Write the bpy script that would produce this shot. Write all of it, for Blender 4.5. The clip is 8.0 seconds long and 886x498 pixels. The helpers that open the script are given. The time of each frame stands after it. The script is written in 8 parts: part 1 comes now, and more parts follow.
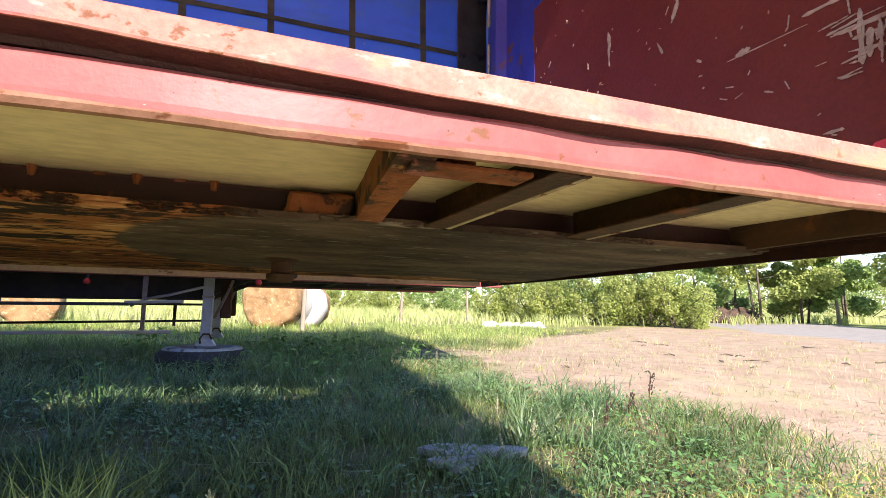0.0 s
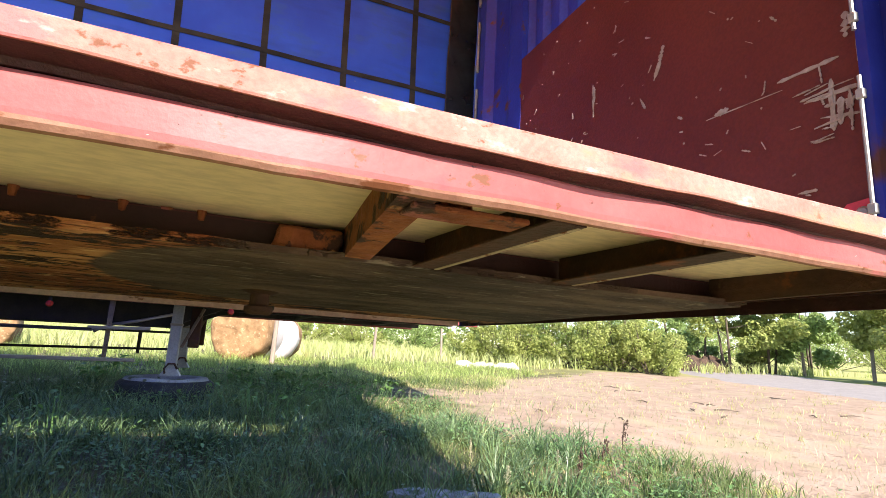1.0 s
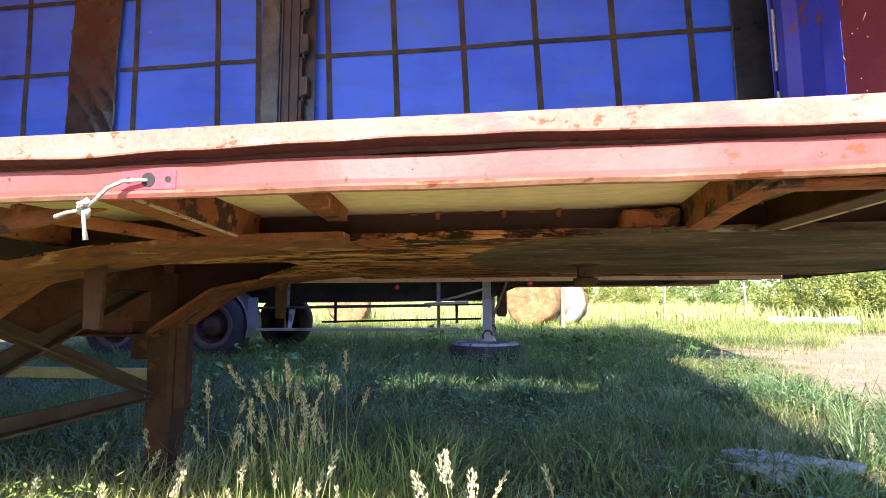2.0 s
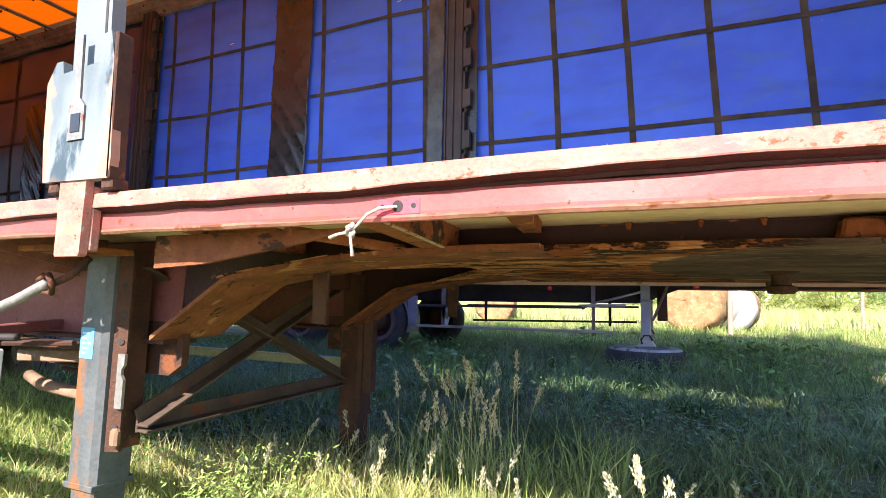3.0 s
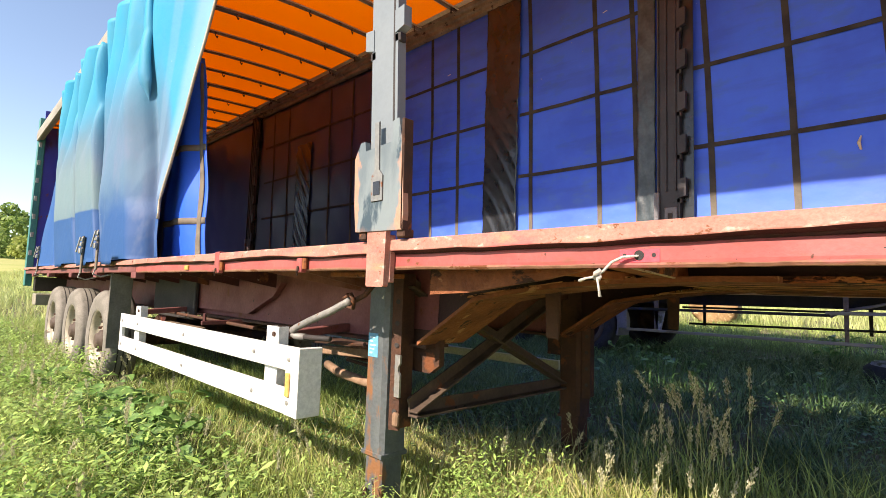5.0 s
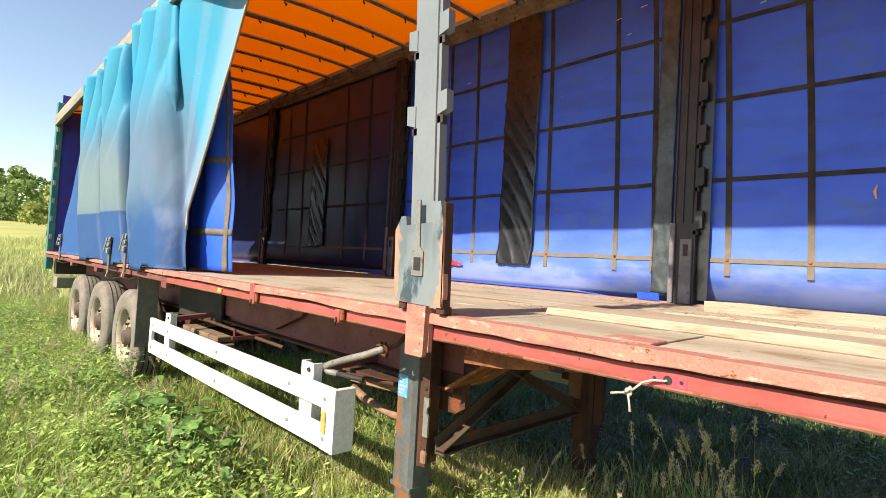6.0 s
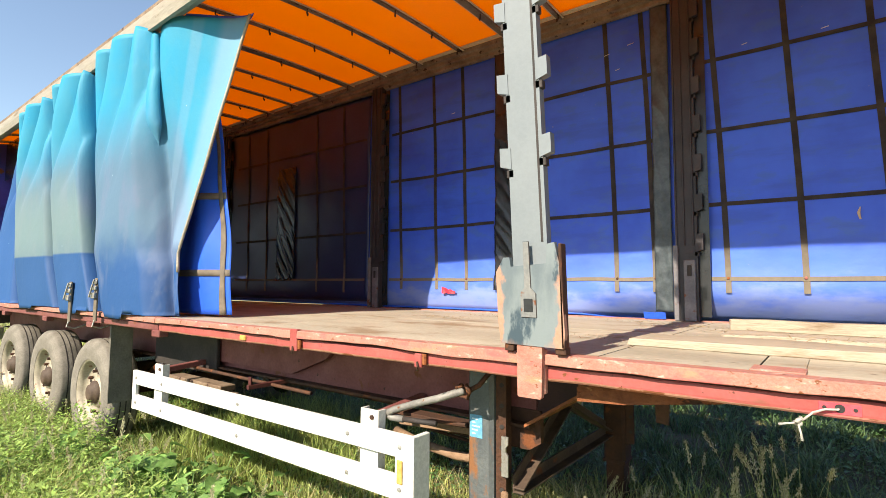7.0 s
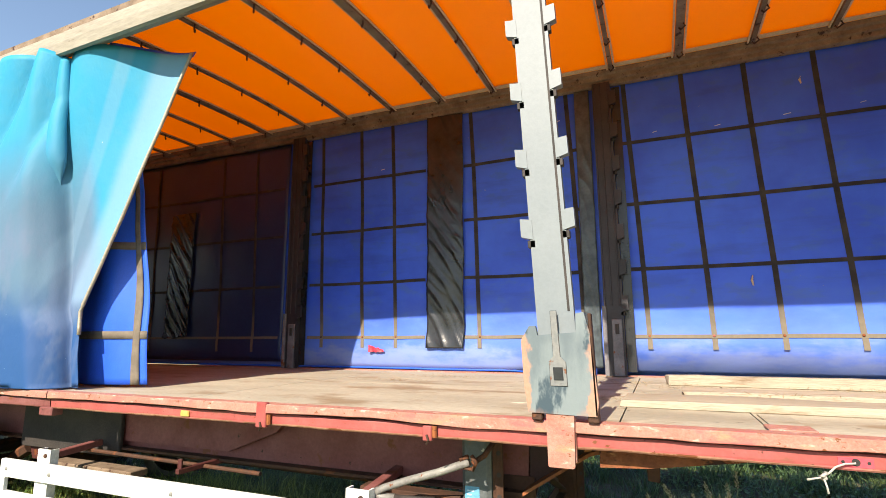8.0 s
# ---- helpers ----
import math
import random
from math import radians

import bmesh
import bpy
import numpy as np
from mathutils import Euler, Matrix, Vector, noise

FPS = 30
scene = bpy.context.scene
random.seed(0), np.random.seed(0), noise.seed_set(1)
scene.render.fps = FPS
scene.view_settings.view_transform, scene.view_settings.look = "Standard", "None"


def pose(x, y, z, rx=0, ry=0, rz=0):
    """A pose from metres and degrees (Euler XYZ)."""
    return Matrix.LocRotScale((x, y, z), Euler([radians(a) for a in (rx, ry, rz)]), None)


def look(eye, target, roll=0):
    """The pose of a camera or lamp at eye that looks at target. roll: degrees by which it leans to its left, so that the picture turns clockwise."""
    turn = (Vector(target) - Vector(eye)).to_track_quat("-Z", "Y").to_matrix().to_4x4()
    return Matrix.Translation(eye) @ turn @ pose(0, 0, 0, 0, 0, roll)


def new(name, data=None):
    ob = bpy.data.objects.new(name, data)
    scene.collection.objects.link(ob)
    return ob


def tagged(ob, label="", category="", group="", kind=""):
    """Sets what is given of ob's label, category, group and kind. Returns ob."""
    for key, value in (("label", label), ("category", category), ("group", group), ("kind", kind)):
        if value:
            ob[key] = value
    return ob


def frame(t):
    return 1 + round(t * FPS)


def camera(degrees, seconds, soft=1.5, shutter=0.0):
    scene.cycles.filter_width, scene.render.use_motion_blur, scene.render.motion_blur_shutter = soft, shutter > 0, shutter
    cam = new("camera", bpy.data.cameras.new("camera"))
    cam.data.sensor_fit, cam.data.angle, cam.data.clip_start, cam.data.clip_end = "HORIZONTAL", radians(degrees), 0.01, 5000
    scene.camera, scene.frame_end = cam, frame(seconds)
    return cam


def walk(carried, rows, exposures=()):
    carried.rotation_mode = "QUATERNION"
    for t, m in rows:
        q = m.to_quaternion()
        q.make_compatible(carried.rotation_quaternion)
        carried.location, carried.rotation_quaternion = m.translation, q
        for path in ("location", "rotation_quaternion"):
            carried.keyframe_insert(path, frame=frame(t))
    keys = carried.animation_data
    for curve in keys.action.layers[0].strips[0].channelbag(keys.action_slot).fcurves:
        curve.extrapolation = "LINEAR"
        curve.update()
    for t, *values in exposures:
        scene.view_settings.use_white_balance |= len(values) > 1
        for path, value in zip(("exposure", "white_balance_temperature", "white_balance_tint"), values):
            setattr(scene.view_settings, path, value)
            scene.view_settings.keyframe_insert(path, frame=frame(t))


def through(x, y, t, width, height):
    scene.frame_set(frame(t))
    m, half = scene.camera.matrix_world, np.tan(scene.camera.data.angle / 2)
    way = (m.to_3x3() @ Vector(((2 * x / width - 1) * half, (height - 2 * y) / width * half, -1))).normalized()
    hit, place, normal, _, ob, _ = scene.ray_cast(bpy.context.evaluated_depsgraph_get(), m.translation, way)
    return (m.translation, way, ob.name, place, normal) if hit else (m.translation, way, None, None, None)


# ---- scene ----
cam = camera(81.7, 8.0, soft=0.65)
PATH = [
    (0, (1.077, -0.045, 1.114), (1.754, 1.822, 1.35), 1.0),
    (0.2, (1.085, -0.021, 1.108), (1.92, 1.765, 1.441), 1.0),
    (0.5, (1.109, -0.009, 1.101), (2.132, 1.661, 1.505), 2.0),
    (0.7, (1.105, 0.0, 1.097), (2.17, 1.64, 1.517), 2.8),
    (0.9, (1.079, -0.018, 1.11), (2.083, 1.66, 1.531), 3.1),
    (1, (1.055, -0.034, 1.122), (1.803, 1.781, 1.502), 3.2),
    (1.1, (1.032, -0.05, 1.125), (1.57, 1.855, 1.409), 1.7),
    (1.2, (1.018, -0.065, 1.129), (1.463, 1.867, 1.389), 0.9),
    (1.5, (0.969, -0.107, 1.123), (1.147, 1.872, 1.349), -0.3),
    (2, (0.871, -0.21, 1.127), (0.617, 1.762, 1.343), -0.2),
    (2.2, (0.841, -0.247, 1.125), (0.414, 1.695, 1.342), 0.4),
    (3.3, (0.764, -0.362, 1.148), (-0.107, 1.427, 1.353), 1.0),
    (3.5, (0.761, -0.385, 1.143), (-0.184, 1.365, 1.351), 0.8),
    (4, (0.751, -0.476, 1.154), (-0.406, 1.142, 1.358), 0.9),
    (4.5, (0.759, -0.564, 1.16), (-0.576, 0.912, 1.364), 0.3),
    (4.7, (0.771, -0.589, 1.16), (-0.61, 0.844, 1.362), 0.4),
    (5.8, (0.931, -0.667, 1.563), (-0.503, 0.726, 1.621), 4.8),
    (6, (0.826, -0.798, 1.577), (-0.599, 0.604, 1.631), 3.3),
    (6.5, (0.617, -1.071, 1.655), (-0.742, 0.396, 1.711), 2.1),
    (7, (0.321, -1.236, 1.637), (-0.887, 0.351, 1.78), 0.4),
    (7.5, (0.045, -1.356, 1.678), (-0.938, 0.377, 1.848), -1.0),
    (8, (-0.208, -1.523, 1.706), (-0.966, 0.297, 2.043), -0.2),
]
walk(cam, [(t, look(eye, target, roll)) for t, eye, target, roll in PATH],
     exposures=[(0.0, 1.53, 6600, 19), (0.8, 1.52, 6600, 19), (1.8, 1.93, 6550, 20), (4.1, 1.88, 6550, 20), (4.7, 1.44, 7100, 19), (5.8, 1.14, 7500, 14), (8.0, 1.21, 7300, 11)])

# ---- world, sun, exposure ----
SUN_DIR = Vector((0.05, 1.0, -0.72)).normalized()      # way that the light travels
world = bpy.data.worlds.new("world")
scene.world = world
world.use_nodes = True
wn = world.node_tree
sky = wn.nodes.new("ShaderNodeTexSky")
sky.sky_type, sky.sun_disc = "NISHITA", False
sky.sun_elevation = math.asin(-SUN_DIR.z)
sky.sun_rotation = math.atan2(-SUN_DIR.x, -SUN_DIR.y)
sky.air_density, sky.dust_density, sky.ozone_density = 1.0, 0.2, 2.0
wn.links.new(sky.outputs[0], wn.nodes["Background"].inputs[0])
wn.nodes["Background"].inputs[1].default_value = 0.110
sun = new("sun", bpy.data.lights.new("sun", "SUN"))
sun.data.energy, sun.data.angle, sun.data.color = 4.4, radians(0.55), (1.0, 0.93, 0.83)
sun.matrix_world = look((-3, -30, 22), Vector((-3, -30, 22)) + SUN_DIR)


# ---- materials ----
def mat(name, c1, c2, scale=6.0, rough=0.7, metal=0.0, bump=0.15, fine=60.0, stretch=(1, 1, 1),
        wears=(), through=0.0, through_col=None, spread=0.25, random_tone=0.0, island=False, grain=0.35, spec=0.4):
    """Two tones mixed by a large noise, broken by a fine one; wears: (colour, scale, threshold, softness, stretch)."""
    m = bpy.data.materials.new(name)
    m.use_nodes = True
    t = m.node_tree
    nd, lk = t.nodes, t.links
    bsdf, out = nd["Principled BSDF"], nd["Material Output"]
    co = nd.new("ShaderNodeTexCoord")

    def noise_at(sc, st, detail=5.0, off=0.0):
        mp = nd.new("ShaderNodeMapping")
        mp.inputs["Scale"].default_value = st
        mp.inputs["Location"].default_value = (off, off * 1.7, off * 0.6)
        lk.new(co.outputs["Object"], mp.inputs[0])
        nz = nd.new("ShaderNodeTexNoise")
        nz.inputs["Scale"].default_value, nz.inputs["Detail"].default_value = sc, detail
        nz.inputs["Roughness"].default_value = 0.62
        lk.new(mp.outputs[0], nz.inputs["Vector"])
        return nz.outputs["Fac"]

    def ramp(src, lo, hi):
        r = nd.new("ShaderNodeMapRange")
        r.inputs["From Min"].default_value, r.inputs["From Max"].default_value = lo, hi
        r.interpolation_type = "SMOOTHSTEP"
        lk.new(src, r.inputs["Value"])
        return r.outputs[0]

    def mix(f, a, b, blend="MIX"):
        x = nd.new("ShaderNodeMix")
        x.data_type, x.blend_type = "RGBA", blend
        for sock, v in ((x.inputs[0], f), (x.inputs[6], a), (x.inputs[7], b)):
            if isinstance(v, bpy.types.NodeSocket):
                lk.new(v, sock)
            elif isinstance(v, (int, float)):
                sock.default_value = v
            else:
                sock.default_value = (*v, 1)
        return x.outputs[2]

    col = mix(ramp(noise_at(scale, stretch), 0.5 - spread, 0.5 + spread), c1, c2)
    fn = noise_at(fine, stretch, 4.0, 3.1)
    col = mix(grain, col, mix(ramp(fn, 0.3, 0.7), (0.62, 0.62, 0.62), (1.25, 1.25, 1.25)), "MULTIPLY")
    for i, (wc, ws, wt, wsoft, wst) in enumerate(wears):
        col = mix(ramp(noise_at(ws, wst, 6.0, 7.3 + 4.1 * i), wt, wt + wsoft), col, wc)
    if random_tone:
        src = nd.new("ShaderNodeNewGeometry").outputs["Random Per Island"] if island else nd.new("ShaderNodeObjectInfo").outputs["Random"]
        r = nd.new("ShaderNodeMapRange")
        r.inputs["To Min"].default_value, r.inputs["To Max"].default_value = 1 - random_tone, 1 + random_tone
        lk.new(src, r.inputs["Value"])
        hsv = nd.new("ShaderNodeHueSaturation")
        lk.new(r.outputs[0], hsv.inputs["Value"])
        lk.new(col, hsv.inputs["Color"])
        col = hsv.outputs[0]
    lk.new(col, bsdf.inputs["Base Color"])
    bsdf.inputs["Roughness"].default_value = rough
    bsdf.inputs["Metallic"].default_value = metal
    bsdf.inputs["Specular IOR Level"].default_value = spec
    if bump:
        b = nd.new("ShaderNodeBump")
        b.inputs["Strength"].default_value, b.inputs["Distance"].default_value = bump, 0.01
        lk.new(fn, b.inputs["Height"])
        lk.new(b.outputs[0], bsdf.inputs["Normal"])
    if through:
        tr = nd.new("ShaderNodeBsdfTranslucent")
        if through_col:
            tr.inputs[0].default_value = (*through_col, 1)
        else:
            lk.new(col, tr.inputs[0])
        ms = nd.new("ShaderNodeMixShader")
        ms.inputs[0].default_value = through
        lk.new(bsdf.outputs[0], ms.inputs[1])
        lk.new(tr.outputs[0], ms.inputs[2])
        lk.new(ms.outputs[0], out.inputs[0])
    return m


S1 = (1, 1, 1)
RUST, DARKRUST = (0.15, 0.048, 0.016), (0.045, 0.018, 0.011)
M = dict(
    rave=mat("sun_bleached_red_paint", (0.29, 0.058, 0.053), (0.37, 0.10, 0.09), 4, 0.5, bump=0.06, grain=0.18, fine=90,
             wears=(((0.50, 0.25, 0.21), 6, 0.58, 0.28, (1, 1, 0.35)), (RUST, 34, 0.625, 0.06, (0.8, 1, 1)), ((0.36, 0.06, 0.06), 7, 0.60, 0.12, S1), ((0.74, 0.60, 0.55), 24, 0.70, 0.03, (0.6, 1, 1)), ((0.20, 0.07, 0.045), 6, 0.60, 0.12, (0.4, 1, 1.5)), ((0.09, 0.03, 0.02), 70, 0.655, 0.04, S1))),
    lip=mat("flaked_red_top_rail", (0.34, 0.135, 0.10), (0.42, 0.20, 0.155), 9, 0.7, bump=0.22, grain=0.4, fine=110,
            wears=((RUST, 40, 0.615, 0.06, (0.7, 1, 1)), ((0.42, 0.11, 0.10), 9, 0.55, 0.12, (0.5, 1, 1)), ((0.36, 0.20, 0.12), 14, 0.58, 0.12, (0.4, 1, 1)), ((0.50, 0.36, 0.29), 30, 0.58, 0.12, (0.5, 1, 1)))),
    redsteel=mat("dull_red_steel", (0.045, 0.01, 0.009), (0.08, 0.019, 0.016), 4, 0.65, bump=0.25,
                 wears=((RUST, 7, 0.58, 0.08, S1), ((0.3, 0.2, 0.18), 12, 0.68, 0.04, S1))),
    pinksteel=mat("bleached_pink_chassis_paint", (0.15, 0.040, 0.037), (0.22, 0.085, 0.078), 4, 0.65, bump=0.2,
                  wears=((RUST, 9, 0.6, 0.08, S1), (DARKRUST, 20, 0.66, 0.04, S1))),
    rust=mat("flaking_rust", (0.16, 0.042, 0.013), (0.3, 0.1, 0.03), 8, 0.85, bump=0.8, fine=45,
             wears=((DARKRUST, 11, 0.53, 0.05, S1), ((0.40, 0.19, 0.07), 10, 0.62, 0.07, S1), ((0.30, 0.10, 0.08), 7, 0.60, 0.06, S1))),
    darkrust=mat("dark_brown_rust", (0.035, 0.018, 0.012), (0.09, 0.036, 0.018), 6, 0.8, bump=0.5, wears=((RUST, 9, 0.57, 0.1, S1),)),
    cream=mat("cream_painted_plywood", (0.7, 0.545, 0.325), (0.76, 0.615, 0.405), 2.5, 0.6, bump=0.1, stretch=(0.4, 1, 1),
              wears=(((0.25, 0.20, 0.11), 3, 0.66, 0.12, S1), ((0.10, 0.08, 0.06), 26, 0.74, 0.03, S1))),
    black=mat("black_plastic", (0.010, 0.011, 0.013), (0.026, 0.028, 0.032), 5, 0.26, bump=0.12, fine=25, spec=0.5),
    dark=mat("dark_chassis_steel", (0.018, 0.016, 0.016), (0.05, 0.04, 0.035), 4, 0.7, bump=0.3),
    bluefold=mat("bright_blue_tarpaulin", (0.020, 0.115, 0.72), (0.030, 0.155, 0.82), 2, 0.4, bump=0.1, fine=150, through=0.18,
                 wears=(((0.2, 0.3, 0.6), 22, 0.72, 0.05, S1),)),
    orange=mat("orange_roof_sheet", (0.86, 0.34, 0.015), (0.92, 0.4, 0.02), 0.8, 0.5, bump=0.05, fine=120, through=0.42,
               through_col=(1.0, 0.44, 0.006)),
    bow=mat("weathered_roof_bow", (0.13, 0.085, 0.055), (0.27, 0.20, 0.14), 6, 0.7, bump=0.3, wears=((DARKRUST, 12, 0.6, 0.06, S1),)),
    alu=mat("dirty_aluminium", (0.27, 0.24, 0.18), (0.38, 0.34, 0.27), 4, 0.5, 0.25, bump=0.2, stretch=(0.2, 1, 1),
            wears=(((0.20, 0.15, 0.09), 9, 0.6, 0.08, (0.3, 1, 1)),)),
    deck=mat("weathered_plywood_deck", (0.29, 0.258, 0.195), (0.40, 0.36, 0.28), 3, 0.85, bump=0.35, fine=90, stretch=(0.25, 1, 1),
             wears=(((0.22, 0.16, 0.10), 3.5, 0.53, 0.16, (0.5, 1, 1)), ((0.13, 0.09, 0.06), 30, 0.66, 0.05, (0.3, 1, 1)), ((0.62, 0.54, 0.42), 6, 0.64, 0.08, (0.3, 1, 1))), random_tone=0.12),
    plank=mat("grey_brown_planks", (0.28, 0.235, 0.175), (0.40, 0.34, 0.26), 4, 0.85, bump=0.5, fine=110, stretch=(0.12, 1, 1),
              wears=(((0.20, 0.14, 0.09), 8, 0.58, 0.08, (0.15, 1, 1)), ((0.24, 0.18, 0.11), 3, 0.55, 0.1, (0.6, 1, 1))), random_tone=0.12),
    board=mat("dark_red_plywood", (0.115, 0.019, 0.0135), (0.148, 0.027, 0.019), 2, 0.5, bump=0.12, fine=90),
    scuff=mat("bare_scraped_wood", (0.28, 0.19, 0.15), (0.42, 0.33, 0.28), 20, 0.8, bump=0.3),
    bluesteel=mat("blue_painted_steel", (0.03, 0.035, 0.30), (0.04, 0.06, 0.42), 3, 0.4, bump=0.1,
                  wears=(((0.02, 0.02, 0.10), 3, 0.56, 0.12, (1, 1, 0.5)), (RUST, 6, 0.59, 0.06, S1), ((0.45, 0.45, 0.5), 24, 0.72, 0.03, (1, 1, 0.5)))),
    grey=mat("grey_painted_post", (0.14, 0.168, 0.185), (0.165, 0.192, 0.207), 3, 0.5, bump=0.06, grain=0.10,
             wears=(((0.10, 0.14, 0.16), 9, 0.72, 0.06, (1, 1, 0.4)), (RUST, 12, 0.76, 0.05, S1))),
    legpaint=mat("chipped_dark_leg_paint", (0.062, 0.074, 0.082), (0.115, 0.128, 0.13), 5, 0.5, bump=0.25,
                 wears=(((0.20, 0.09, 0.04), 7, 0.54, 0.08, (1, 1, 0.4)), ((0.45, 0.42, 0.36), 14, 0.7, 0.03, S1))),
    white=mat("white_painted_guard", (0.62, 0.61, 0.58), (0.70, 0.69, 0.67), 4, 0.5, bump=0.1,
              wears=(((0.30, 0.30, 0.27), 45, 0.70, 0.03, S1), (RUST, 25, 0.76, 0.03, S1))),
    tyre=mat("weathered_tyre", (0.13, 0.12, 0.10), (0.22, 0.20, 0.17), 6, 0.85, bump=0.4),
    rim=mat("pale_rusty_rim", (0.3, 0.265, 0.205), (0.42, 0.375, 0.295), 6, 0.6, 0.2, bump=0.2, wears=((RUST, 8, 0.57, 0.1, S1),)),
    steel=mat("bare_steel", (0.30, 0.29, 0.27), (0.42, 0.41, 0.38), 9, 0.45, 0.6, bump=0.15, wears=((RUST, 14, 0.63, 0.06, S1),)),
    sticker=mat("blue_sticker", (0.09, 0.28, 0.42), (0.12, 0.33, 0.48), 20, 0.4, bump=0.0),
    stickertext=mat("pale_sticker_print", (0.45, 0.62, 0.70), (0.5, 0.66, 0.74), 30, 0.5, bump=0.0),
    amber=mat("amber_reflector", (0.5, 0.29, 0.08), (0.58, 0.36, 0.12), 30, 0.2, bump=0.1),
    redlens=mat("red_lens", (0.5, 0.03, 0.02), (0.6, 0.05, 0.03), 20, 0.25, bump=0.1),
    redbright=mat("fresh_red_paint", (0.55, 0.03, 0.06), (0.62, 0.06, 0.08), 12, 0.5, bump=0.1),
    twine=mat("frayed_white_twine", (0.42, 0.39, 0.34), (0.56, 0.53, 0.48), 60, 0.9, bump=0.6, fine=400),
    hay=mat("round_bale_straw", (0.25, 0.145, 0.065), (0.38, 0.24, 0.115), 5, 0.9, bump=1.0, fine=70,
            wears=(((0.19, 0.115, 0.05), 3.5, 0.50, 0.2, S1), ((0.46, 0.33, 0.18), 12, 0.56, 0.1, (1, 0.4, 1)))),
    wrap=mat("white_net_wrap", (0.66, 0.62, 0.60), (0.78, 0.75, 0.72), 6, 0.6, bump=0.4, through=0.2),
    bark=mat("grey_bark", (0.08, 0.062, 0.047), (0.17, 0.135, 0.10), 8, 0.9, bump=0.8, stretch=(1, 1, 0.3)),
    wood=mat("weathered_fence_wood", (0.24, 0.19, 0.14), (0.36, 0.30, 0.23), 6, 0.9, bump=0.5, stretch=(1, 1, 0.2)),
    rock=mat("pale_rubble", (0.5, 0.48, 0.45), (0.72, 0.70, 0.68), 8, 0.85, bump=0.6),
    soil=mat("dark_heap", (0.05, 0.035, 0.025), (0.12, 0.075, 0.05), 5, 0.95, bump=0.8),
    road=mat("grey_gravel_road", (0.24, 0.22, 0.20), (0.31, 0.285, 0.255), 3, 0.9, bump=0.5, fine=35,
             wears=(((0.33, 0.29, 0.24), 1.2, 0.6, 0.2, S1),)),
    leafA=mat("bright_leaves", (0.29, 0.36, 0.09), (0.42, 0.46, 0.15), 1.5, 0.6, bump=0, through=0.4, random_tone=0.2, island=True),
    leafB=mat("deep_green_leaves", (0.19, 0.29, 0.08), (0.29, 0.39, 0.125), 1.5, 0.6, bump=0, through=0.3, random_tone=0.35, island=True),
    # darker grass copy, toned for the shade under the trailers
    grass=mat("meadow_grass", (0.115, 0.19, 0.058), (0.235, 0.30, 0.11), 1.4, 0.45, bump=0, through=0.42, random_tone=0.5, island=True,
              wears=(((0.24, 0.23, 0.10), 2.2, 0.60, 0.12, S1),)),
    drygrass=mat("dry_straw_grass", (0.5, 0.455, 0.22), (0.64, 0.575, 0.31), 1.5, 0.7, bump=0, through=0.3, random_tone=0.3, island=True),
    seed=mat("pale_seed_heads", (0.44, 0.42, 0.26), (0.60, 0.57, 0.39), 5, 0.8, bump=0, through=0.3, random_tone=0.25, island=True),
    broad=mat("broad_weed_leaves", (0.10, 0.23, 0.06), (0.19, 0.34, 0.11), 3, 0.45, bump=0.2, fine=40, through=0.3, random_tone=0.25, island=True),
)


def mask_mat(name, base_mats, build):
    """A material whose colour comes from a function of node helpers, for the ground and the coupling plate."""
    m = bpy.data.materials.new(name)
    m.use_nodes = True
    build(m.node_tree)
    return m


def _noise(t, scale, detail=6.0, stretch=S1, off=0.0):
    co, mp, nz = t.nodes.new("ShaderNodeTexCoord"), t.nodes.new("ShaderNodeMapping"), t.nodes.new("ShaderNodeTexNoise")
    mp.inputs["Scale"].default_value, mp.inputs["Location"].default_value = stretch, (off, off * 1.3, 0)
    nz.inputs["Scale"].default_value, nz.inputs["Detail"].default_value, nz.inputs["Roughness"].default_value = scale, detail, 0.6
    t.links.new(co.outputs["Object"], mp.inputs[0])
    t.links.new(mp.outputs[0], nz.inputs["Vector"])
    return nz.outputs["Fac"]


def _math(t, op, a, b=0.0, c=None):
    n = t.nodes.new("ShaderNodeMath")
    n.operation = op
    for s, v in zip(n.inputs, (a, b) if c is None else (a, b, c)):
        if isinstance(v, bpy.types.NodeSocket):
            t.links.new(v, s)
        else:
            s.default_value = v
    return n.outputs[0]


def _step(t, v, lo, hi):
    r = t.nodes.new("ShaderNodeMapRange")
    r.interpolation_type = "SMOOTHSTEP"
    r.inputs["From Min"].default_value, r.inputs["From Max"].default_value = lo, hi
    t.links.new(v, r.inputs["Value"])
    return r.outputs[0]


def _mix(t, f, a, b):
    x = t.nodes.new("ShaderNodeMix")
    x.data_type = "RGBA"
    for sock, v in ((x.inputs[0], f), (x.inputs[6], a), (x.inputs[7], b)):
        if isinstance(v, bpy.types.NodeSocket):
            t.links.new(v, sock)
        else:
            sock.default_value = v if isinstance(v, float) else (*v, 1)
    return x.outputs[2]


def _xyz(t):
    co, s = t.nodes.new("ShaderNodeTexCoord"), t.nodes.new("ShaderNodeSeparateXYZ")
    t.links.new(co.outputs["Object"], s.inputs[0])
    return s.outputs


